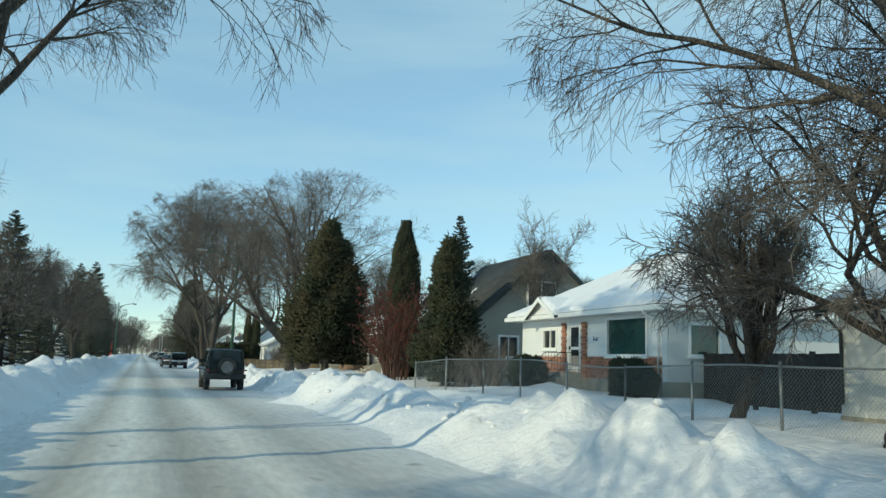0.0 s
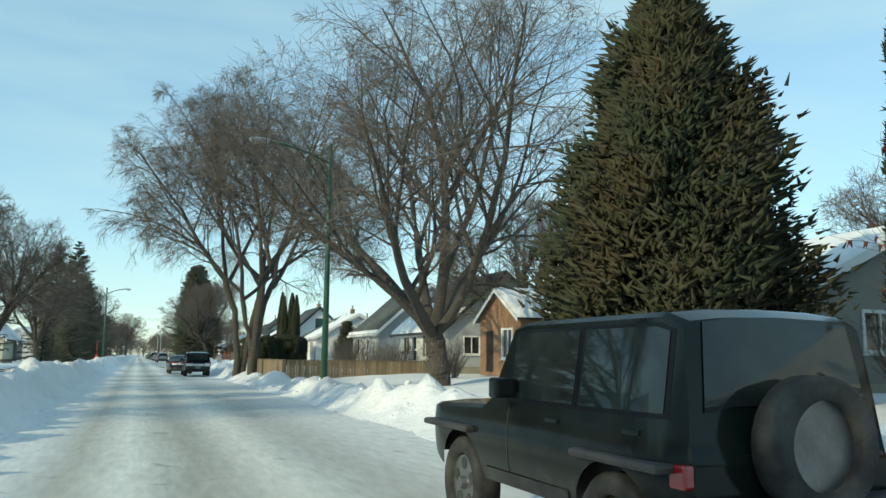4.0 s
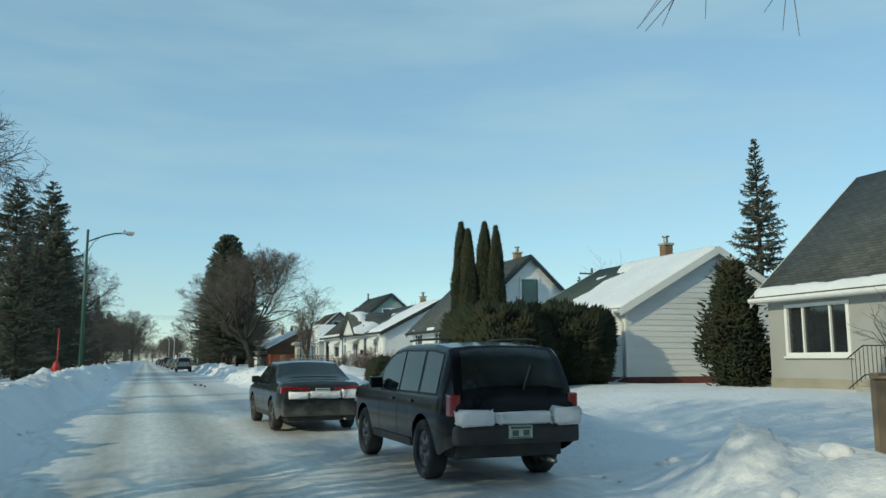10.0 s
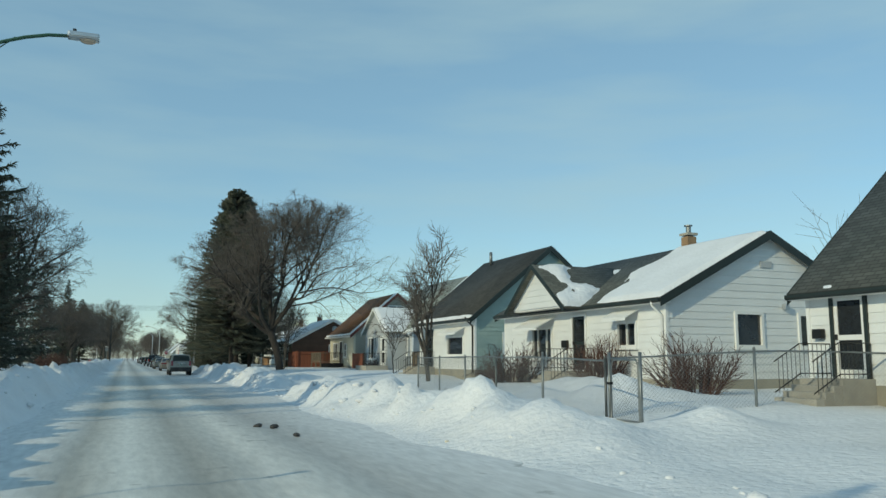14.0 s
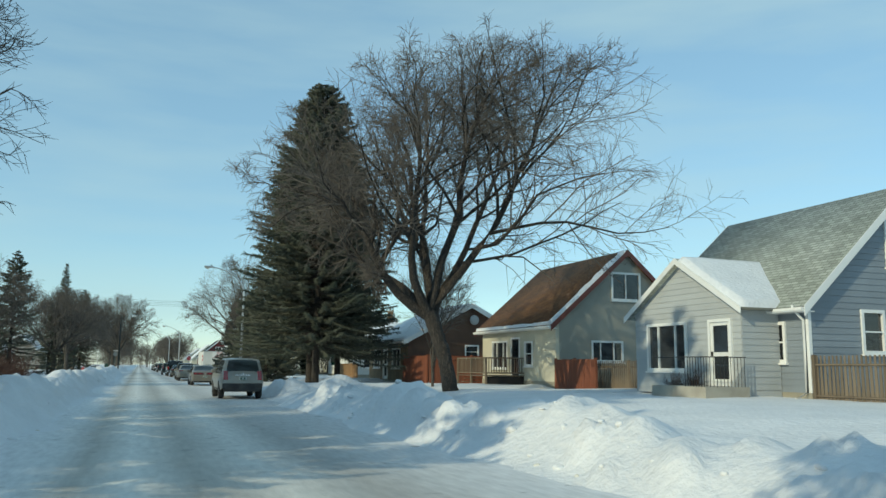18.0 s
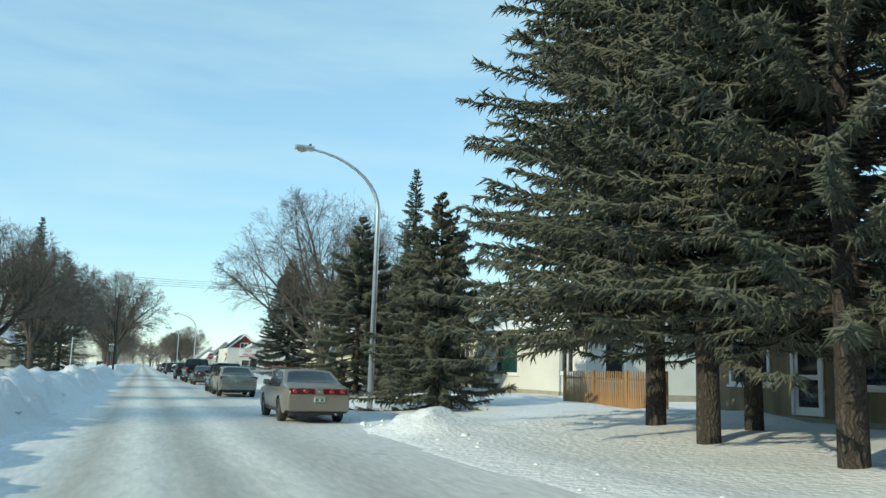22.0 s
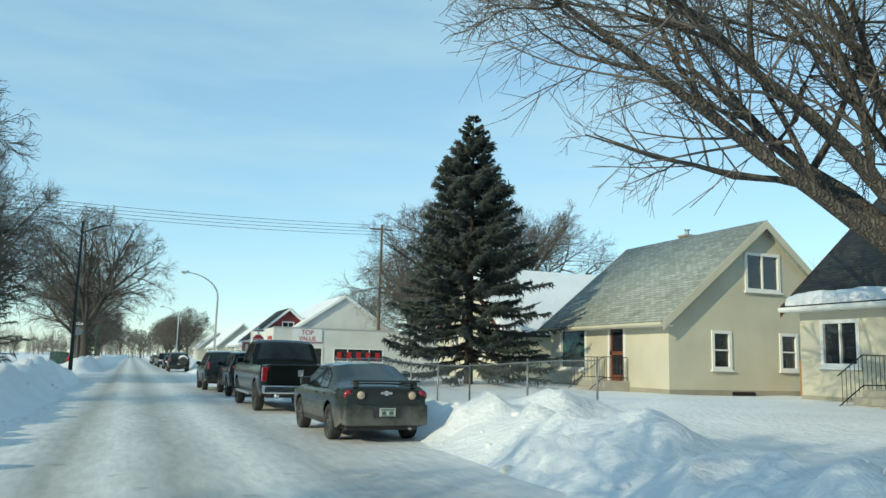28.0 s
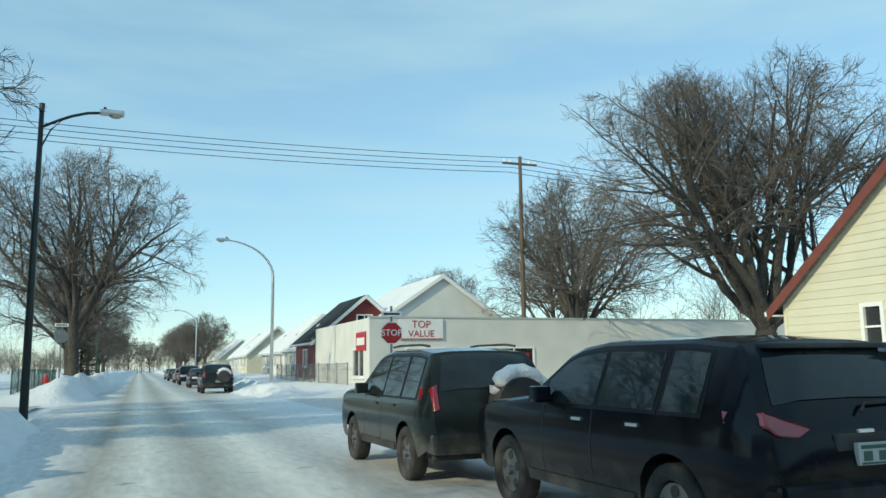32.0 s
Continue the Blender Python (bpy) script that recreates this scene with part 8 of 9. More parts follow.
# ---- street furniture, fences, the shop at the crossing ----
def lamp(name, label, x, y, height, arm, mat, style):
    """A street lamp: pole, arm and cobra head; the arm reaches over the road."""
    top = empty(name, (x, y, land_at(x, y) - 0.1))
    tagged(top, label, "street lamp", group="street lamps")
    s = 1 if arm > 0 else -1
    if style == "curve":
        pts = [(0, 0, -0.3), (0, 0, height - 2.2)] + [(arm * (1 - math.cos(a)), 0, height - 2.2 + 2.1 * math.sin(a)) for a in np.linspace(0.15, 1.45, 9)]
        rad = list(np.linspace(0.11, 0.085, 2)) + list(np.linspace(0.08, 0.04, 9))
        put("pole", tube_mesh("pole", pts, rad, mat, 10), top)
        hx, hz = pts[-1][0], pts[-1][2]
    else:
        put("pole", tube_mesh("pole", [(0, 0, -0.3), (0, 0, height * 0.5), (0, 0, height)], [0.13, 0.10, 0.07], mat, 10), top)
        part("finial", prism([(0.08 * math.cos(a), 0.08 * math.sin(a)) for a in np.linspace(0, 6.28, 9)[:-1]], "z", height, height + 0.25), mat, top)
        pts = [(0, 0, height - 0.5)] + [(arm * k, 0, height - 0.5 + 0.62 * math.sin(k * 1.57)) for k in (0.15, 0.3, 0.5, 0.75, 1.0)]
        put("arm", tube_mesh("arm", pts, 0.045, mat, 8), top)
        put("brace", tube_mesh("brace", [(0, 0, height - 1.2), (arm * 0.16, 0, height - 0.55), (arm * 0.4, 0, height - 0.1)], 0.025, mat, 6), top)
        hx, hz = pts[-1][0], pts[-1][2]
    bm = box(*sorted((hx - s * 0.1, hx + s * 0.62)), -0.16, 0.16, hz - 0.06, hz + 0.10, 0.055)
    head = part("lamp_head", bm, SILVER, top)
    bm = bmesh.new()
    bmesh.ops.create_uvsphere(bm, u_segments=12, v_segments=7, radius=0.15, matrix=pose(hx + s * 0.36, 0, hz - 0.06) @ Matrix.Diagonal((1.3, 0.9, 0.6, 1)))
    part("lens", bm, AMBER, head, "unlit glass lens", smooth=True)
    part("photocell", box(hx + s * 0.05 - 0.04, hx + s * 0.05 + 0.04, -0.04, 0.04, hz + 0.10, hz + 0.19, 0.01), IRON, head)
    return top


lamp("street_lamp", "green steel street lamp post standing in a snowbank", 6.3, 89.2, 8.8, -2.4, GREEN_PAINT, "arm")
lamp("street_lamp", "green steel street lamp with a bracket arm", -3.9, 162.5, 8.1, 2.0, GREEN_PAINT, "arm")
lamp("street_lamp", "silver street lamp with a curved mast", 7.65, 246.9, 9.6, -3.0, SILVER, "curve")
lamp("street_lamp", "dark green street lamp with a bracket arm at the crossing", -3.3, 320.5, 9.4, 1.7, DARK_TRIM, "arm")
lamp("street_lamp", "silver street lamp with a curved mast past the crossing", 6.9, 341.6, 8.7, -3.0, SILVER, "curve")
lamp("street_lamp", "silver street lamp with a curved mast far off", 7.6, 420.0, 9.8, -3.0, SILVER, "curve")
lamp("street_lamp", "green street lamp far along the street", -5.0, 250.0 + 150, 9.6, 2.6, GREEN_PAINT, "arm")


def chain_fence(label, points, height=1.15, gate=None, mat=GALV, mesh_gap=0.085):
    """Chain-link: posts, top rail, and a real woven diamond mesh of thin wires."""
    points = [lay(*p)[:2] for p in points]
    top = empty("chain_link_fence", (*points[0], 0))
    tagged(top, label, "fence", group="chain-link fences")
    ox, oy = points[0]
    wires = []
    rails = []
    for (xa, ya), (xb, yb) in zip(points, points[1:]):
        ln = math.hypot(xb - xa, yb - ya)
        n = max(1, round(ln / 2.6))
        for k in range(n + 1):
            f = k / n
            x, y = xa + (xb - xa) * f, ya + (yb - ya) * f
            g = land_at(x, y)
            post = put("post", tube_mesh("post", [(x - ox, y - oy, g - 0.4), (x - ox, y - oy, g + height + 0.04)], 0.03, mat, 8), top)
            put("cap", tube_mesh("cap", [(x - ox, y - oy, g + height + 0.03), (x - ox, y - oy, g + height + 0.08)], [0.036, 0.02], mat, 8), post)
        m = max(2, int(ln / 0.5))
        line = [(xa + (xb - xa) * k / m, ya + (yb - ya) * k / m) for k in range(m + 1)]
        gs = [land_at(*p) for p in line]
        gs = np.convolve(np.pad(gs, 3, mode="edge"), np.ones(7) / 7, "valid")
        rails += [((p[0] - ox, p[1] - oy, g0 + height), (q[0] - ox, q[1] - oy, g1 + height)) for p, q, g0, g1 in zip(line, line[1:], gs, gs[1:])]
        c = int(ln / mesh_gap)
        for k in range(-int(height / mesh_gap), c + 1):
            for s in (1, -1):
                a0, a1 = (k * mesh_gap, k * mesh_gap + height)
                z0, z1 = (0.0, height) if s > 0 else (height, 0.0)
                lo, hi = max(a0, 0), min(a1, ln)
                if hi - lo < 0.05:
                    continue
                za, zb = z0 + (z1 - z0) * (lo - a0) / height, z0 + (z1 - z0) * (hi - a0) / height
                ga, gb = np.interp(lo / ln * m, range(m + 1), gs), np.interp(hi / ln * m, range(m + 1), gs)
                dx, dy = (xb - xa) / ln, (yb - ya) / ln
                wires.append(((xa + dx * lo - ox, ya + dy * lo - oy, za + ga), (xa + dx * hi - ox, ya + dy * hi - oy, zb + gb)))
    put("top_rail", rods("top_rail", rails, 0.021, mat, 6), top)
    put("wire_mesh", rods("wire_mesh", wires, 0.0024, mat, 3), top, label="woven diamond wire mesh")
    return top


chain_fence("chain-link fence half buried in snow before a bungalow", [(12.4, 7.5), (12.8, 26.0), (12.6, 36.2), (12.0, 44.0)])
chain_fence("chain-link fence with a gate before white bungalows", [(10.3, 175.0), (9.9, 167.0), (9.4, 159.6), (17.0, 157.2)])
chain_fence("chain-link fence before the cream stucco house", [(10.6, 283.5), (9.4, 288.5), (8.9, 303.0)])
chain_fence("chain-link fence past the crossing", [(10.5, 338.5), (10.6, 350), (10.8, 366)])
chain_fence("green chain-link fence at the crossing", [(-6.0, 338.5), (-6.2, 350), (-6.4, 366)], mat=GREEN_PAINT)


def swing_gate(x, y, w=0.95, h=1.25):
    x, y, _ = lay(x, y)
    top = empty("garden_gate", (x, y, land_at(x, y) - 0.05))
    tagged(top, "chain-link garden gate with a bent steel frame", "gate")
    pts = [(0, 0, 0.06), (0, 0, h - 0.1), (0, 0.1, h), (0, w - 0.1, h), (0, w, h - 0.1), (0, w, 0.06), (0, 0, 0.06)]
    put("gate_frame", tube_mesh("gate_frame", pts, 0.022, GALV, 8, False), top)
    put("wire_mesh", rods("wire_mesh", [((0, a, 0.06), (0, min(a + h, w), 0.06 + min(h, w - a))) for a in np.arange(0, w, 0.085)] + [((0, w - a, 0.06), (0, max(w - a - h, 0), 0.06 + min(h, w - a))) for a in np.arange(0, w, 0.085)], 0.0032, GALV, 3), top)
    for k in (-0.06, w + 0.06):
        put("post", tube_mesh("post", [(0, k, -0.3), (0, k, h + 0.15)], 0.035, GALV, 8), top)
    part("latch", box(-0.05, 0.02, w - 0.04, w + 0.08, 0.75, 0.80), IRON, top)


swing_gate(9.4, 158.2)


def board_fence(label, points, height, mat, gap=0.012, width=0.14, cap=True, picket=False, base=None):
    """Upright boards on rails, each board an object on a shared mesh."""
    points = [lay(*p)[:2] for p in points]
    top = empty("board_fence", (*points[0], 0))
    tagged(top, label, "fence", group="board fences")
    ox, oy = points[0]
    bm = box(-0.011, 0.011, 0, width, 0, height)
    if picket:
        for v in bm.verts:
            if v.co.z > height - 0.01:
                v.co.y = width / 2 + (v.co.y - width / 2) * 0.4
                v.co.z += 0.03
    me = bpy.data.meshes.new("board")
    bm.to_mesh(me)
    bm.free()
    me.materials.append(mat)
    r = np.random.default_rng(int(points[0][1] * 10))
    for (xa, ya), (xb, yb) in zip(points, points[1:]):
        ln = math.hypot(xb - xa, yb - ya)
        turn = math.degrees(math.atan2(-(xb - xa), yb - ya))
        n = int(ln / (width + gap))
        g = base if base is not None else min(land_at(xa, ya), land_at(xb, yb)) - 0.05
        for k in range(n):
            f = k / n
            put("board", me, top, pose(xa + (xb - xa) * f - ox, ya + (yb - ya) * f - oy, g + r.normal(0, 0.006), r.normal(0, 0.3), 0, turn))
        ux, uy = (xb - xa) / ln, (yb - ya) / ln
        for z in (0.3, height - 0.25):
            put("rail", rods("rail", [((xa - ox + 0.04 * uy, ya - oy - 0.04 * ux, g + z), (xb - ox + 0.04 * uy, yb - oy - 0.04 * ux, g + z))], 0.035, mat), top)
        if cap:
            bm = box(-0.05, 0.05, 0, ln, height, height + 0.03)
            c = part("cap_rail", bm, mat, top)
            c.matrix_basis = pose(xa - ox, ya - oy, g, 0, 0, turn)
        m = max(1, round(ln / 2.4))
        for k in range(m + 1):
            f = k / m
            c = part("post", box(-0.055, 0.055, -0.055, 0.055, -0.3, height + 0.06), mat, top)
            c.matrix_basis = pose(xa + (xb - xa) * f - ox + 0.05 * uy, ya + (yb - ya) * f - oy - 0.05 * ux, g, 0, 0, turn)
    return top


board_fence("new tan board fence round a corner garden", [(17.0, 93.8), (6.9, 94.0), (6.9, 102.0)], 1.0, WOOD_TAN, base=0.28)
board_fence("weathered board fence panels along the walk", [(6.95, 102.4), (7.0, 109.0)], 1.0, WOOD_GREY, base=0.28)
board_fence("dark stained board gate between houses", [(18.6, 76.2), (18.6, 78.2)], 1.5, WOOD_DARK, base=0.4)
board_fence("weathered picket fence beside the blue-grey house", [(19.6, 198.0), (19.8, 193.6)], 1.5, WOOD_GREY, picket=True, cap=False, base=0.45)
board_fence("weathered picket fence between houses", [(20.4, 206.6), (20.2, 212.4)], 1.4, WOOD_GREY, picket=True, cap=False, base=0.45)
board_fence("red stained board fence beside the deck", [(19.2, 210.5), (19.3, 214.5)], 1.5, WOOD_RED, cap=False, base=0.45)
board_fence("red-brown board fence before the brown house", [(16.0, 224.4), (16.2, 229.6)], 1.9, WOOD_RED, cap=False, base=0.3)
board_fence("red-brown stained board fence in snow", [(16.1, 224.0), (24.0, 224.0)], 1.9, WOOD_RED, cap=False, base=0.3)
board_fence("orange cedar picket fence", [(15.8, 240.2), (16.2, 247.6)], 1.35, WOOD, picket=True, cap=False, base=0.35)
board_fence("dark board fence behind the garden", [(19.5, 23.2), (19.5, 31.0)], 1.5, WOOD_DARK, cap=False, base=0.55)
board_fence("orange board fence behind the garden", [(22.5, 283.8), (22.5, 289.6)], 1.4, WOOD, cap=False, base=0.4)

# the wooden deck before the cream house
deck = empty("deck", (17.1, 218.4, 0.45))
tagged(deck, "weathered wooden deck with railing and stairs", "deck")
for k in range(17):
    part("deck_board", box(k * 0.145, k * 0.145 + 0.135, 0, 4.2, 0.62, 0.655), WOOD_GREY, deck)
for x in (0.05, 2.4):
    for y in (0.08, 2.1, 4.1):
        part("post", box(x - 0.05, x + 0.05, y - 0.05, y + 0.05, -0.8, 1.62 if x < 1 or y != 2.1 else 0.62), WOOD_GREY, deck)
for z in (0.75, 1.55):
    part("rail", box(0.03, 0.08, 0.1, 4.1, z, z + 0.07), WOOD_GREY, deck)
    part("rail", box(0.1, 2.4, 0.05, 0.1, z, z + 0.07), WOOD_GREY, deck)
for k in range(26):
    part("baluster", box(0.04, 0.07, 0.2 + k * 0.15, 0.24 + k * 0.15, 0.8, 1.56), WOOD_GREY, deck)
for k in range(14):
    part("baluster", box(0.2 + k * 0.15, 0.24 + k * 0.15, 0.06, 0.09, 0.8, 1.56), WOOD_GREY, deck)
for k in range(3):
    part("stair_tread", box(0.6, 1.7, 4.3 + k * 0.28, 4.56 + k * 0.28, 0.42 - k * 0.19, 0.46 - k * 0.19), WOOD_GREY, deck)
part("skirt", box(0.1, 2.35, 0.09, 0.12, -0.6, 0.6), WOOD_DARK, deck)


def shed(x, y, w, d, wall, ridge, mat, label, door_mat=WOOD):
    s = house_body("shed", label, x, y, w, d, 0.45, wall, ridge, mat, SH_GREY, WHITE, snow=0.9, seed=int(y), skirt=0.0, over=0.2)
    tagged(s, category="shed")
    part("shed_door", box(-0.06, -0.01, w * 0.25, w * 0.75, 0.1, wall - 0.2, 0.01), door_mat, s)
    return s


shed(21.5, 73.6, 2.6, 3.0, 1.9, 2.7, WOOD_TAN, "small wooden shed with a snowy roof")
shed(22.5, 206.9, 2.8, 3.2, 1.9, 2.8, WHITE_SIDING, "small white shed with a snowy gable roof", WHITE)
shed(22.0, 90.0, 3.0, 3.4, 2.0, 2.9, WOOD, "wooden shed with a snowy roof")


def utility_pole(x, y, height, label, arm_turn=0.0):
    x, y, s = lay(x, y)
    height *= s
    top = empty("utility_pole", (x, y, 0.2))
    tagged(top, label, "utility pole", group="utility poles")
    put("pole", tube_mesh("pole", [(0, 0, -0.5), (0.03, 0, height)], [0.15, 0.1], POLE_WOOD, 10), top)
    arm = part("cross_arm", box(-1.1, 1.1, -0.05, 0.05, height - 0.5, height - 0.38), POLE_WOOD, top)
    for k in (-1.0, -0.6, 0.6, 1.0):
        part("insulator", prism([(k + 0.04 * math.cos(a), 0.04 * math.sin(a)) for a in np.linspace(0, 6.28, 8)[:-1]], "z", height - 0.38, height - 0.22), SILVER, arm)
    return top


for x, y in ((38, 52), (38, 90), (37.5, 132), (37.5, 172), (37.5, 212), (37, 250), (34, 312)):
    utility_pole(x, y, 9.6, "weathered utility pole with a cross arm in the back lane")
utility_pole(20.6, 336.4, 13.6, "weathered utility pole at the crossing")
utility_pole(-13.0, 336.0, 13.6, "utility pole across the street")


def wire(a, b, sag, r=0.02):
    pts = [(a[0] + (b[0] - a[0]) * f, a[1] + (b[1] - a[1]) * f, a[2] + (b[2] - a[2]) * f - sag * 4 * f * (1 - f)) for f in np.linspace(0, 1, 17)]
    ob = put("overhead_wire", tube_mesh("overhead_wire", pts, r, WIRE, 5))
    tagged(ob, "overhead cable slung across the street", "cable", group="overhead cables")


for k, z in enumerate((13.5, 13.2, 12.9, 12.6)):
    wire((-13.0 + 0.5 * k, 336.0, z), (20.2 - 0.2 * k, 335.8, z), 0.35, 0.018)
    wire((-13.0 + 0.5 * k, 336.0, z), (-70.0, 340.0, z), 0.8, 0.018)
    wire((20.2 - 0.2 * k, 335.8, z), (70.0, 339.0, z), 0.8, 0.018)


def octagon_sign(x, y, label, z=2.75, back=False):
    x, y, _ = lay(x, y)
    top = empty("stop_sign", (x, y, land_at(x, y) - 0.1))
    tagged(top, label, "road sign")
    part("post", box(-0.035, 0.035, 0.02, 0.06, -0.4, z + 0.9), GALV, top)
    ring = [(0.40 * math.cos(a), z + 0.40 * math.sin(a)) for a in np.arange(8) * math.pi / 4 + math.pi / 8]
    plate = part("sign_plate", prism(ring, "y", 0.0, 0.012), SIGN_WHITE if not back else GALV, top)
    if not back:
        part("sign_face", prism([(0.37 * math.cos(a), z + 0.37 * math.sin(a)) for a in np.arange(8) * math.pi / 4 + math.pi / 8], "y", -0.004, -0.001), SIGN_RED, plate)
        put("lettering", text_mesh("STOP", 0.30, SIGN_WHITE, 0.002), plate, pose(0, -0.008, z, 90, 0, 0))
    part("name_plate", box(-0.36, 0.36, -0.005, 0.015, z + 0.55, z + 0.72), SIGN_WHITE, top)
    part("name_bar", box(-0.28, 0.28, -0.008, -0.006, z + 0.60, z + 0.67), DARK_TRIM, top)
    return top


octagon_sign(7.6, 318.6, "red octagonal stop sign with street name plates")
octagon_sign(-4.6, 347.0, "back of an octagonal stop sign across the street", back=True)


def hydrant(x, y):
    x, y, _ = lay(x, y)
    top = empty("fire_hydrant", (x, y, land_at(x, y) - 0.12))
    tagged(top, "red fire hydrant half buried in snow", "fire hydrant", group="fire hydrants")
    prof = [(0.13, -0.3), (0.13, 0.42), (0.16, 0.44), (0.16, 0.5), (0.13, 0.52), (0.12, 0.62), (0.06, 0.70), (0.03, 0.72), (0.03, 0.78)]
    put("barrel", tube_mesh("barrel", [(0, 0, z) for _, z in prof], [r for r, _ in prof], HYDRANT_RED, 14), top)
    for a in (0, 180, -90):
        q = math.radians(a)
        put("nozzle", tube_mesh("nozzle", [(0.1 * math.cos(q), 0.1 * math.sin(q), 0.36), (0.22 * math.cos(q), 0.22 * math.sin(q), 0.36)], 0.06, HYDRANT_RED, 8), top)


hydrant(-4.9, 343.0)
hydrant(-4.6, 152.0)
hydrant(-4.4, 251.0)


def marker(x, y, h, mat, label):
    x, y, _ = lay(x, y)
    top = empty("marker_post", (x, y, land_at(x, y) - 0.2))
    tagged(top, label, "marker post")
    put("post", tube_mesh("post", [(0, 0, 0), (0, 0, h)], 0.03, mat, 6), top)
    part("flag", box(-0.02, 0.02, -0.06, 0.06, h - 0.3, h), mat, top)


marker(-4.6, 152.6, 2.2, HYDRANT_RED, "red hydrant marker post in the snowbank")
marker(-4.2, 272.0, 2.4, SIGN_WHITE, "white sign post in the snowbank")

# the corner shop and the houses past the crossing
shop = empty("corner_shop", (11.0, 335.3, 0.0))
tagged(shop, "white flat-fronted corner shop with red lettering", "shop")
part("wall", wall_mesh([(0, 0), (34, 0), (34, 4.0), (0, 4.0)], [(2.0, 4.2, 0.9, 2.4), (5.2, 9.6, 1.3, 2.4)], "y", 0, 0.25, 1), STUCCO_WHITE, shop)
part("wall", wall_mesh([(0.25, 0), (14, 0), (14, 4.0), (0.25, 4.0)], [(1.0, 3.4, 0.9, 2.4)], "x", 0, 0.25, 1), STUCCO_WHITE, shop)
part("wall", wall_mesh([(0.25, 0), (14, 0), (14, 4.0), (0.25, 4.0)], [], "x", 34, 0.25, -1), STUCCO_WHITE, shop)
part("wall", wall_mesh([(0, 0), (34, 0), (34, 4.0), (0, 4.0)], [], "y", 14, 0.25, -1), STUCCO_WHITE, shop)
window(shop, "y", 0, -1, 3.1, 0.9, 2.2, 1.5, "pair", WHITE, GLASS)
window(shop, "y", 0, -1, 7.4, 1.3, 4.4, 1.1, "triple", WHITE, GLASS)
window(shop, "x", 0, -1, 2.2, 0.9, 2.4, 1.5, "pair", WHITE, GLASS)
part("flat_roof", box(0.3, 33.7, 0.3, 13.7, 3.2, 3.3), SNOW, shop)
part("coping", box(-0.05, 34.05, -0.05, 0.27, 4.0, 4.08), GREY_LIGHT, shop)
sign = part("shop_sign", box(1.6, 4.1, -0.09, -0.03, 2.85, 3.95), SIGN_WHITE, shop)
part("sign_border", prism([(1.6, 2.85), (4.1, 2.85), (4.1, 2.9), (1.6, 2.9)], "y", -0.1, -0.092), SIGN_RED, sign)
put("lettering", text_mesh("TOP", 0.56, SIGN_RED, 0.006), sign, pose(2.85, -0.1, 3.64, 90, 0, 0))
put("lettering", text_mesh("VALUE", 0.5, SIGN_RED, 0.006), sign, pose(2.85, -0.1, 3.14, 90, 0, 0))
for k in range(5):
    part("poster", box(5.5 + k * 0.85, 5.9 + k * 0.85, -0.03, -0.01, 1.45 + 0.1 * (k % 2), 2.1), SIGN_RED, shop, "red window poster")
part("side_sign", box(-0.06, -0.02, 0.6, 2.6, 2.3, 3.3), SIGN_RED, shop)
part("side_sign_bar", box(-0.075, -0.062, 0.8, 2.4, 2.6, 3.0), SIGN_WHITE, shop)
part("wall_sign", box(24.0, 26.4, -0.06, -0.02, 1.6, 2.7), SIGN_RED, shop)
part("wall_sign_bar", box(24.3, 26.1, -0.075, -0.062, 1.95, 2.3), SIGN_WHITE, shop)
back = house_body("house", "large hip-like house behind the shop under deep snow", 15.5, 353.0, 13.0, 12.0, 0.3, 3.9, 8.0, STUCCO_WHITE, SH_DARK, WHITE, snow=0.8, seed=31)
house_body("house", "dark red house with a steep snow-edged roof", 11.8, 354.0, 8.0, 7.5, 0.3, 3.2, 6.4, RED_WALL, SH_DARK, WHITE, front=[(4, 1.2, 1.6, 1.3, "pair")], side=[(3.7, 3.8, 1.2, 1.2, "pair")], snow=0.35, seed=32)
for k in range(8):
    y = 368 + k * 13.5
    house_body("house", "small house far along the street with a snowy roof", 13.5 + (k % 3) * 0.6, y, 8.0, 8.0, 0.3, 3.0, 6.2 + 0.5 * (k % 2), (CREAM, STUCCO_WHITE, STUCCO_GREY)[k % 3], (SH_LIGHT, SH_DARK, SH_GREY)[k % 3], WHITE, front=[(2.2, 1.2, 1.6, 1.3, "pair"), (6.0, 1.2, 1.4, 1.2, "pair")], side=[(4.0, 3.6, 1.2, 1.2, "pair")], doors=[(4.2, 0.5)], snow=0.6, seed=50 + k)
for k in range(22):
    y = 12 + k * 17.5
    if 315 < y < 340:
        continue
    house_body("house", "house across the street behind trees, snow on its roof", -24.5 - (k % 3), y, 9.0, 8.0, 0.4, 3.0, 5.6 + 0.7 * (k % 3), (STUCCO_WHITE, CREAM, STUCCO_GREY, STUCCO_TAUPE)[k % 4], (SH_DARK, SH_GREY, SH_LIGHT)[k % 3], WHITE, side=[(4.0, 1.2, 1.4, 1.2, "pair")], far=(), snow=0.7, seed=80 + k)
part_tan = house_body("house", "tan brick house behind the cream one under snow", 27.0, 304.0, 9.0, 9.0, 0.3, 3.4, 7.2, BRICK_TAN, SH_DARK, WHITE, snow=0.85, seed=33)
chimney(part_tan, 2.2, 0.6, 3.0, 8.6, s=0.7)

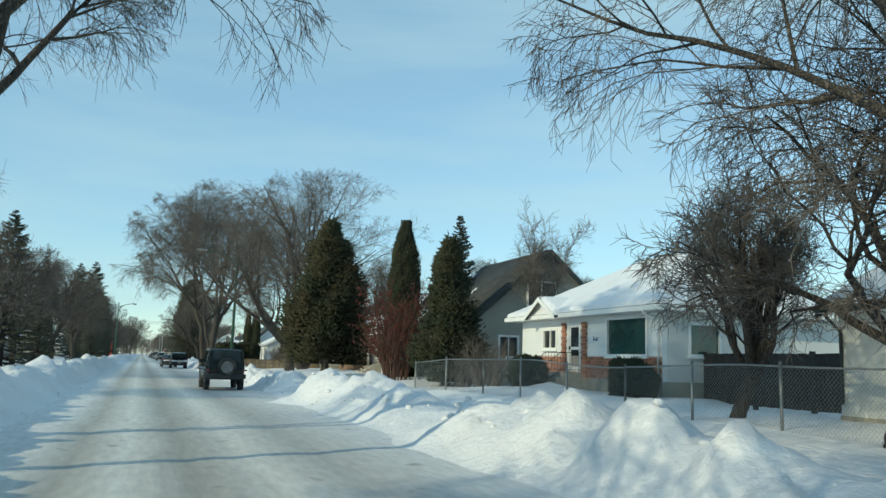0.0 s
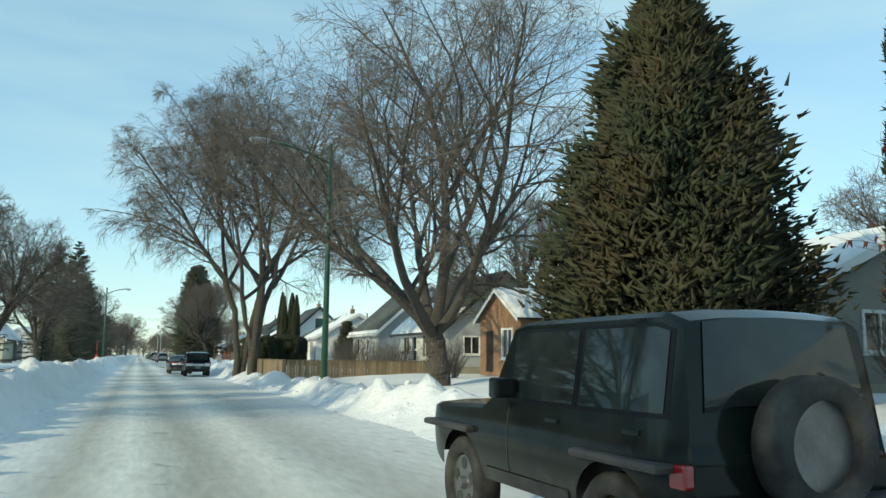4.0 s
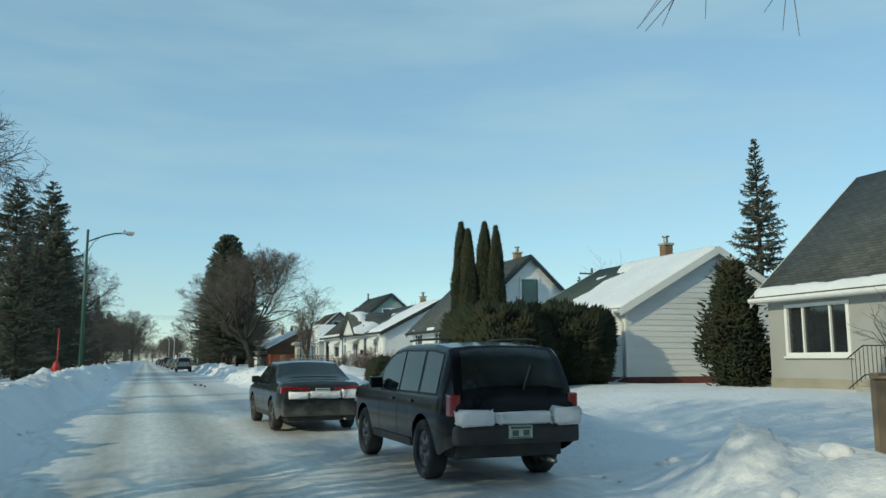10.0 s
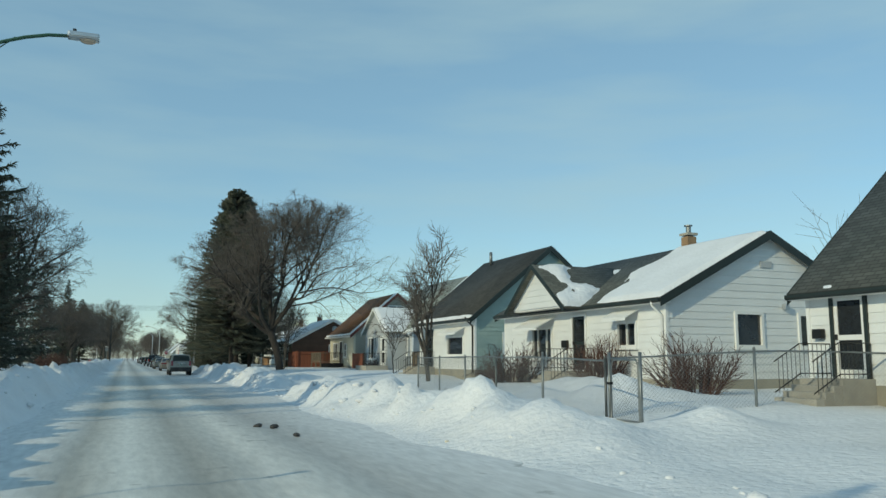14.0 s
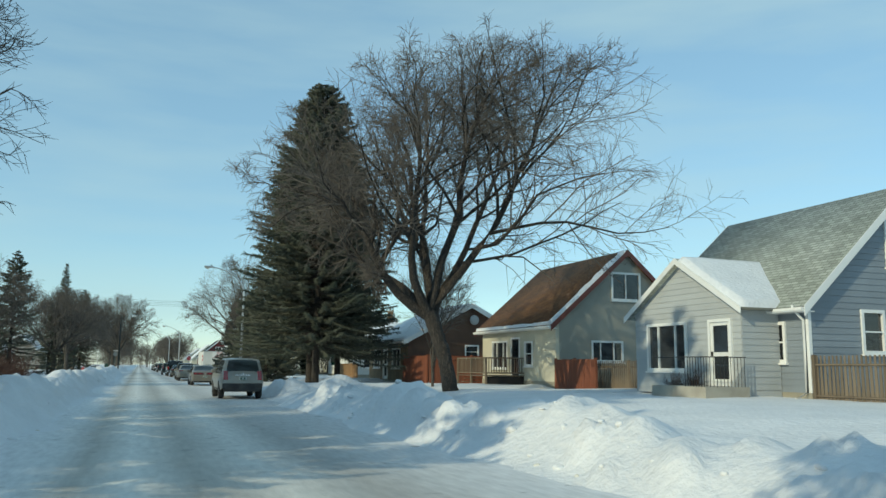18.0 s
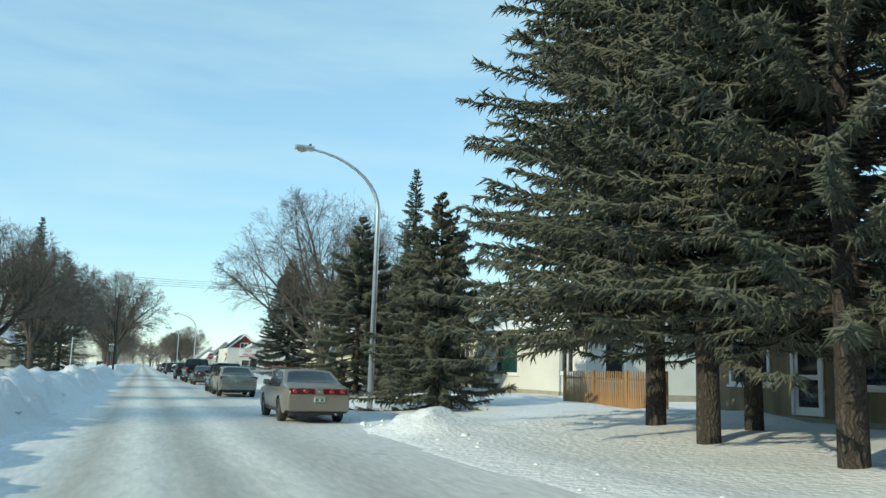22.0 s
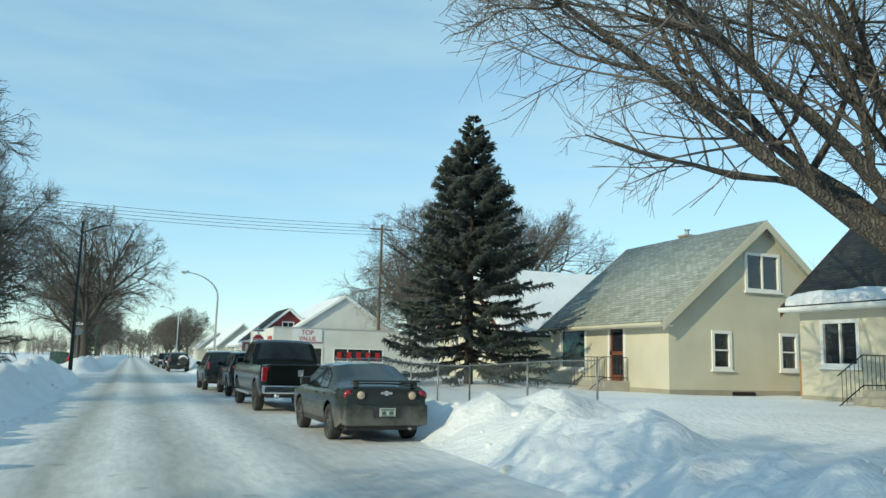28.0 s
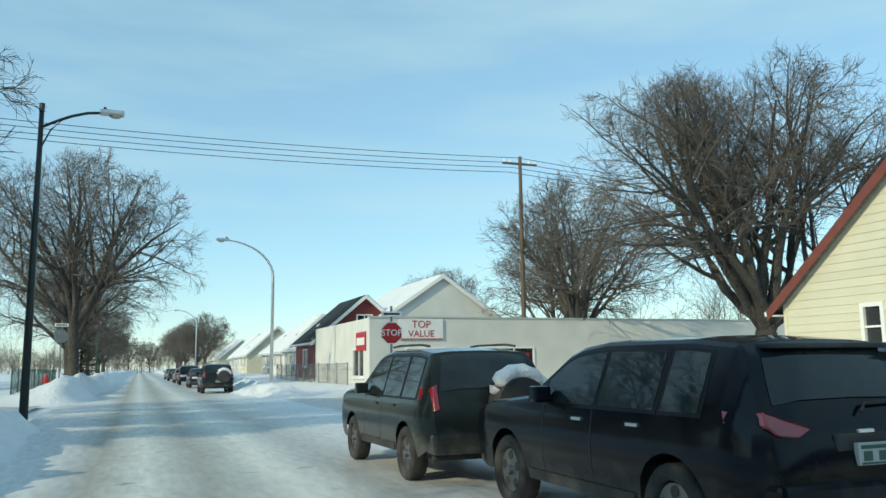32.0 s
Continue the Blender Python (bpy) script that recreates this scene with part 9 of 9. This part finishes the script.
# a distant belt of bare woods that closes the street
rng = np.random.default_rng(77)
n = 620
bx = np.concatenate([rng.uniform(-160, 160, n), rng.uniform(-75, -38, n // 2), rng.uniform(44, 95, n // 2)])
by = np.concatenate([rng.uniform(560, 760, n), rng.uniform(0, 560, n // 2), rng.uniform(0, 560, n // 2)])
bh = rng.uniform(4, 10, len(bx))
base = np.stack([bx, by, np.full(len(bx), 0.0)], 1)
l1 = grow(rng, base, np.tile([0, 0, 1.0], (len(bx), 1)), bh, 4, 0.05, 0)
r1 = taper(np.full(len(bx), 0.09), 5, 0.3)
ch = [tubes(l1, r1, 4)]
a, d, ln, r = sprout(rng, l1, r1, 13, 0.1, 1.0, 48, 0.62, 0.6)
l2 = grow(rng, a, d, ln, 3, 0.12, 0.12)
r2 = taper(r.clip(0.018, 1), 4, 0.4)
ch.append(tubes(l2, r2, 3))
a, d, ln, r = sprout(rng, l2, r2, 6, 0.15, 1.0, 44, 0.6, 0.7)
ch.append(tubes(grow(rng, a, d, ln, 1, 0.1, 0.1), taper(r.clip(0.016, 1), 2, 0.6), 3))
woods = put("distant_woods", np_mesh("distant_woods", *gather(ch), TWIG))
tagged(woods, "distant belt of leafless trees along the horizon", "trees", kind="stuff")


# loose clods that the plough and the shovels left on the banks and along the road's edges
def clods(name, label, count, near, far, size, mat, seed):
    rng = np.random.default_rng(seed)
    bm = bmesh.new()
    bmesh.ops.create_icosphere(bm, subdivisions=2, radius=1.0)
    v0 = np.array([v.co[:] for v in bm.verts])
    f0 = np.array([[v.index for v in f.verts] for f in bm.faces])
    bm.free()
    y = rng.uniform(28, 318, count)
    right = rng.random(count) < 0.66
    off = near + (far - near) * rng.random(count) ** 1.4
    x = np.where(right, ROAD_R + off, ROAD_L - off)
    r = size * rng.lognormal(0, 0.45, count).clip(0.4, 2.6)
    lump = 1 + 0.45 * (hash_noise(v0[None, :, 0] * 1.7 + rng.uniform(0, 90, (count, 1)), v0[None, :, 1] * 1.7 + v0[None, :, 2] * 1.3 + rng.uniform(0, 90, (count, 1)), seed) - 0.5)
    v = v0[None] * lump[..., None] * (r[:, None] * rng.uniform(0.7, 1.3, (count, 3)) * np.array([1, 1.2, 0.7]))[:, None, :]
    v += np.stack([x, y, land(x, y) + r * 0.02], 1)[:, None, :]
    f = f0[None] + (np.arange(count) * len(v0))[:, None, None]
    ob = put(name, np_mesh(name, v.reshape(-1, 3), f.reshape(-1, 3), mat, smooth=True))
    tagged(ob, label, "snow clods", kind="stuff")


clods("snow_clods", "loose clods of ploughed white snow along the banks", 650, 0.05, 1.3, 0.05, SNOW, 5)
clods("dirty_snow_clods", "sanded brownish ice crumbs along the road edge", 300, -0.6, 0.3, 0.028, SNOW_DIRTY, 6)
for x, y, r in ((2.8, 160.0, 0.075), (2.9, 158.0, 0.06), (2.5, 160.3, 0.08)):
    bm = bmesh.new()
    bmesh.ops.create_icosphere(bm, subdivisions=2, radius=r, matrix=pose(x, y, r * 0.35) @ Matrix.Diagonal((1.3, 1.0, 0.7, 1)))
    for v in bm.verts:
        v.co += Vector((math.sin(v.co.x * 31 + v.co.z * 17), math.sin(v.co.y * 27), math.sin(v.co.x * 23 + v.co.y * 19))) * r * 0.14
    tagged(part("ice_chunk", bm, BLACK_PLASTIC, smooth=True), "dark dirty ice chunk lying on the road", "ice chunk", group="ice chunks")
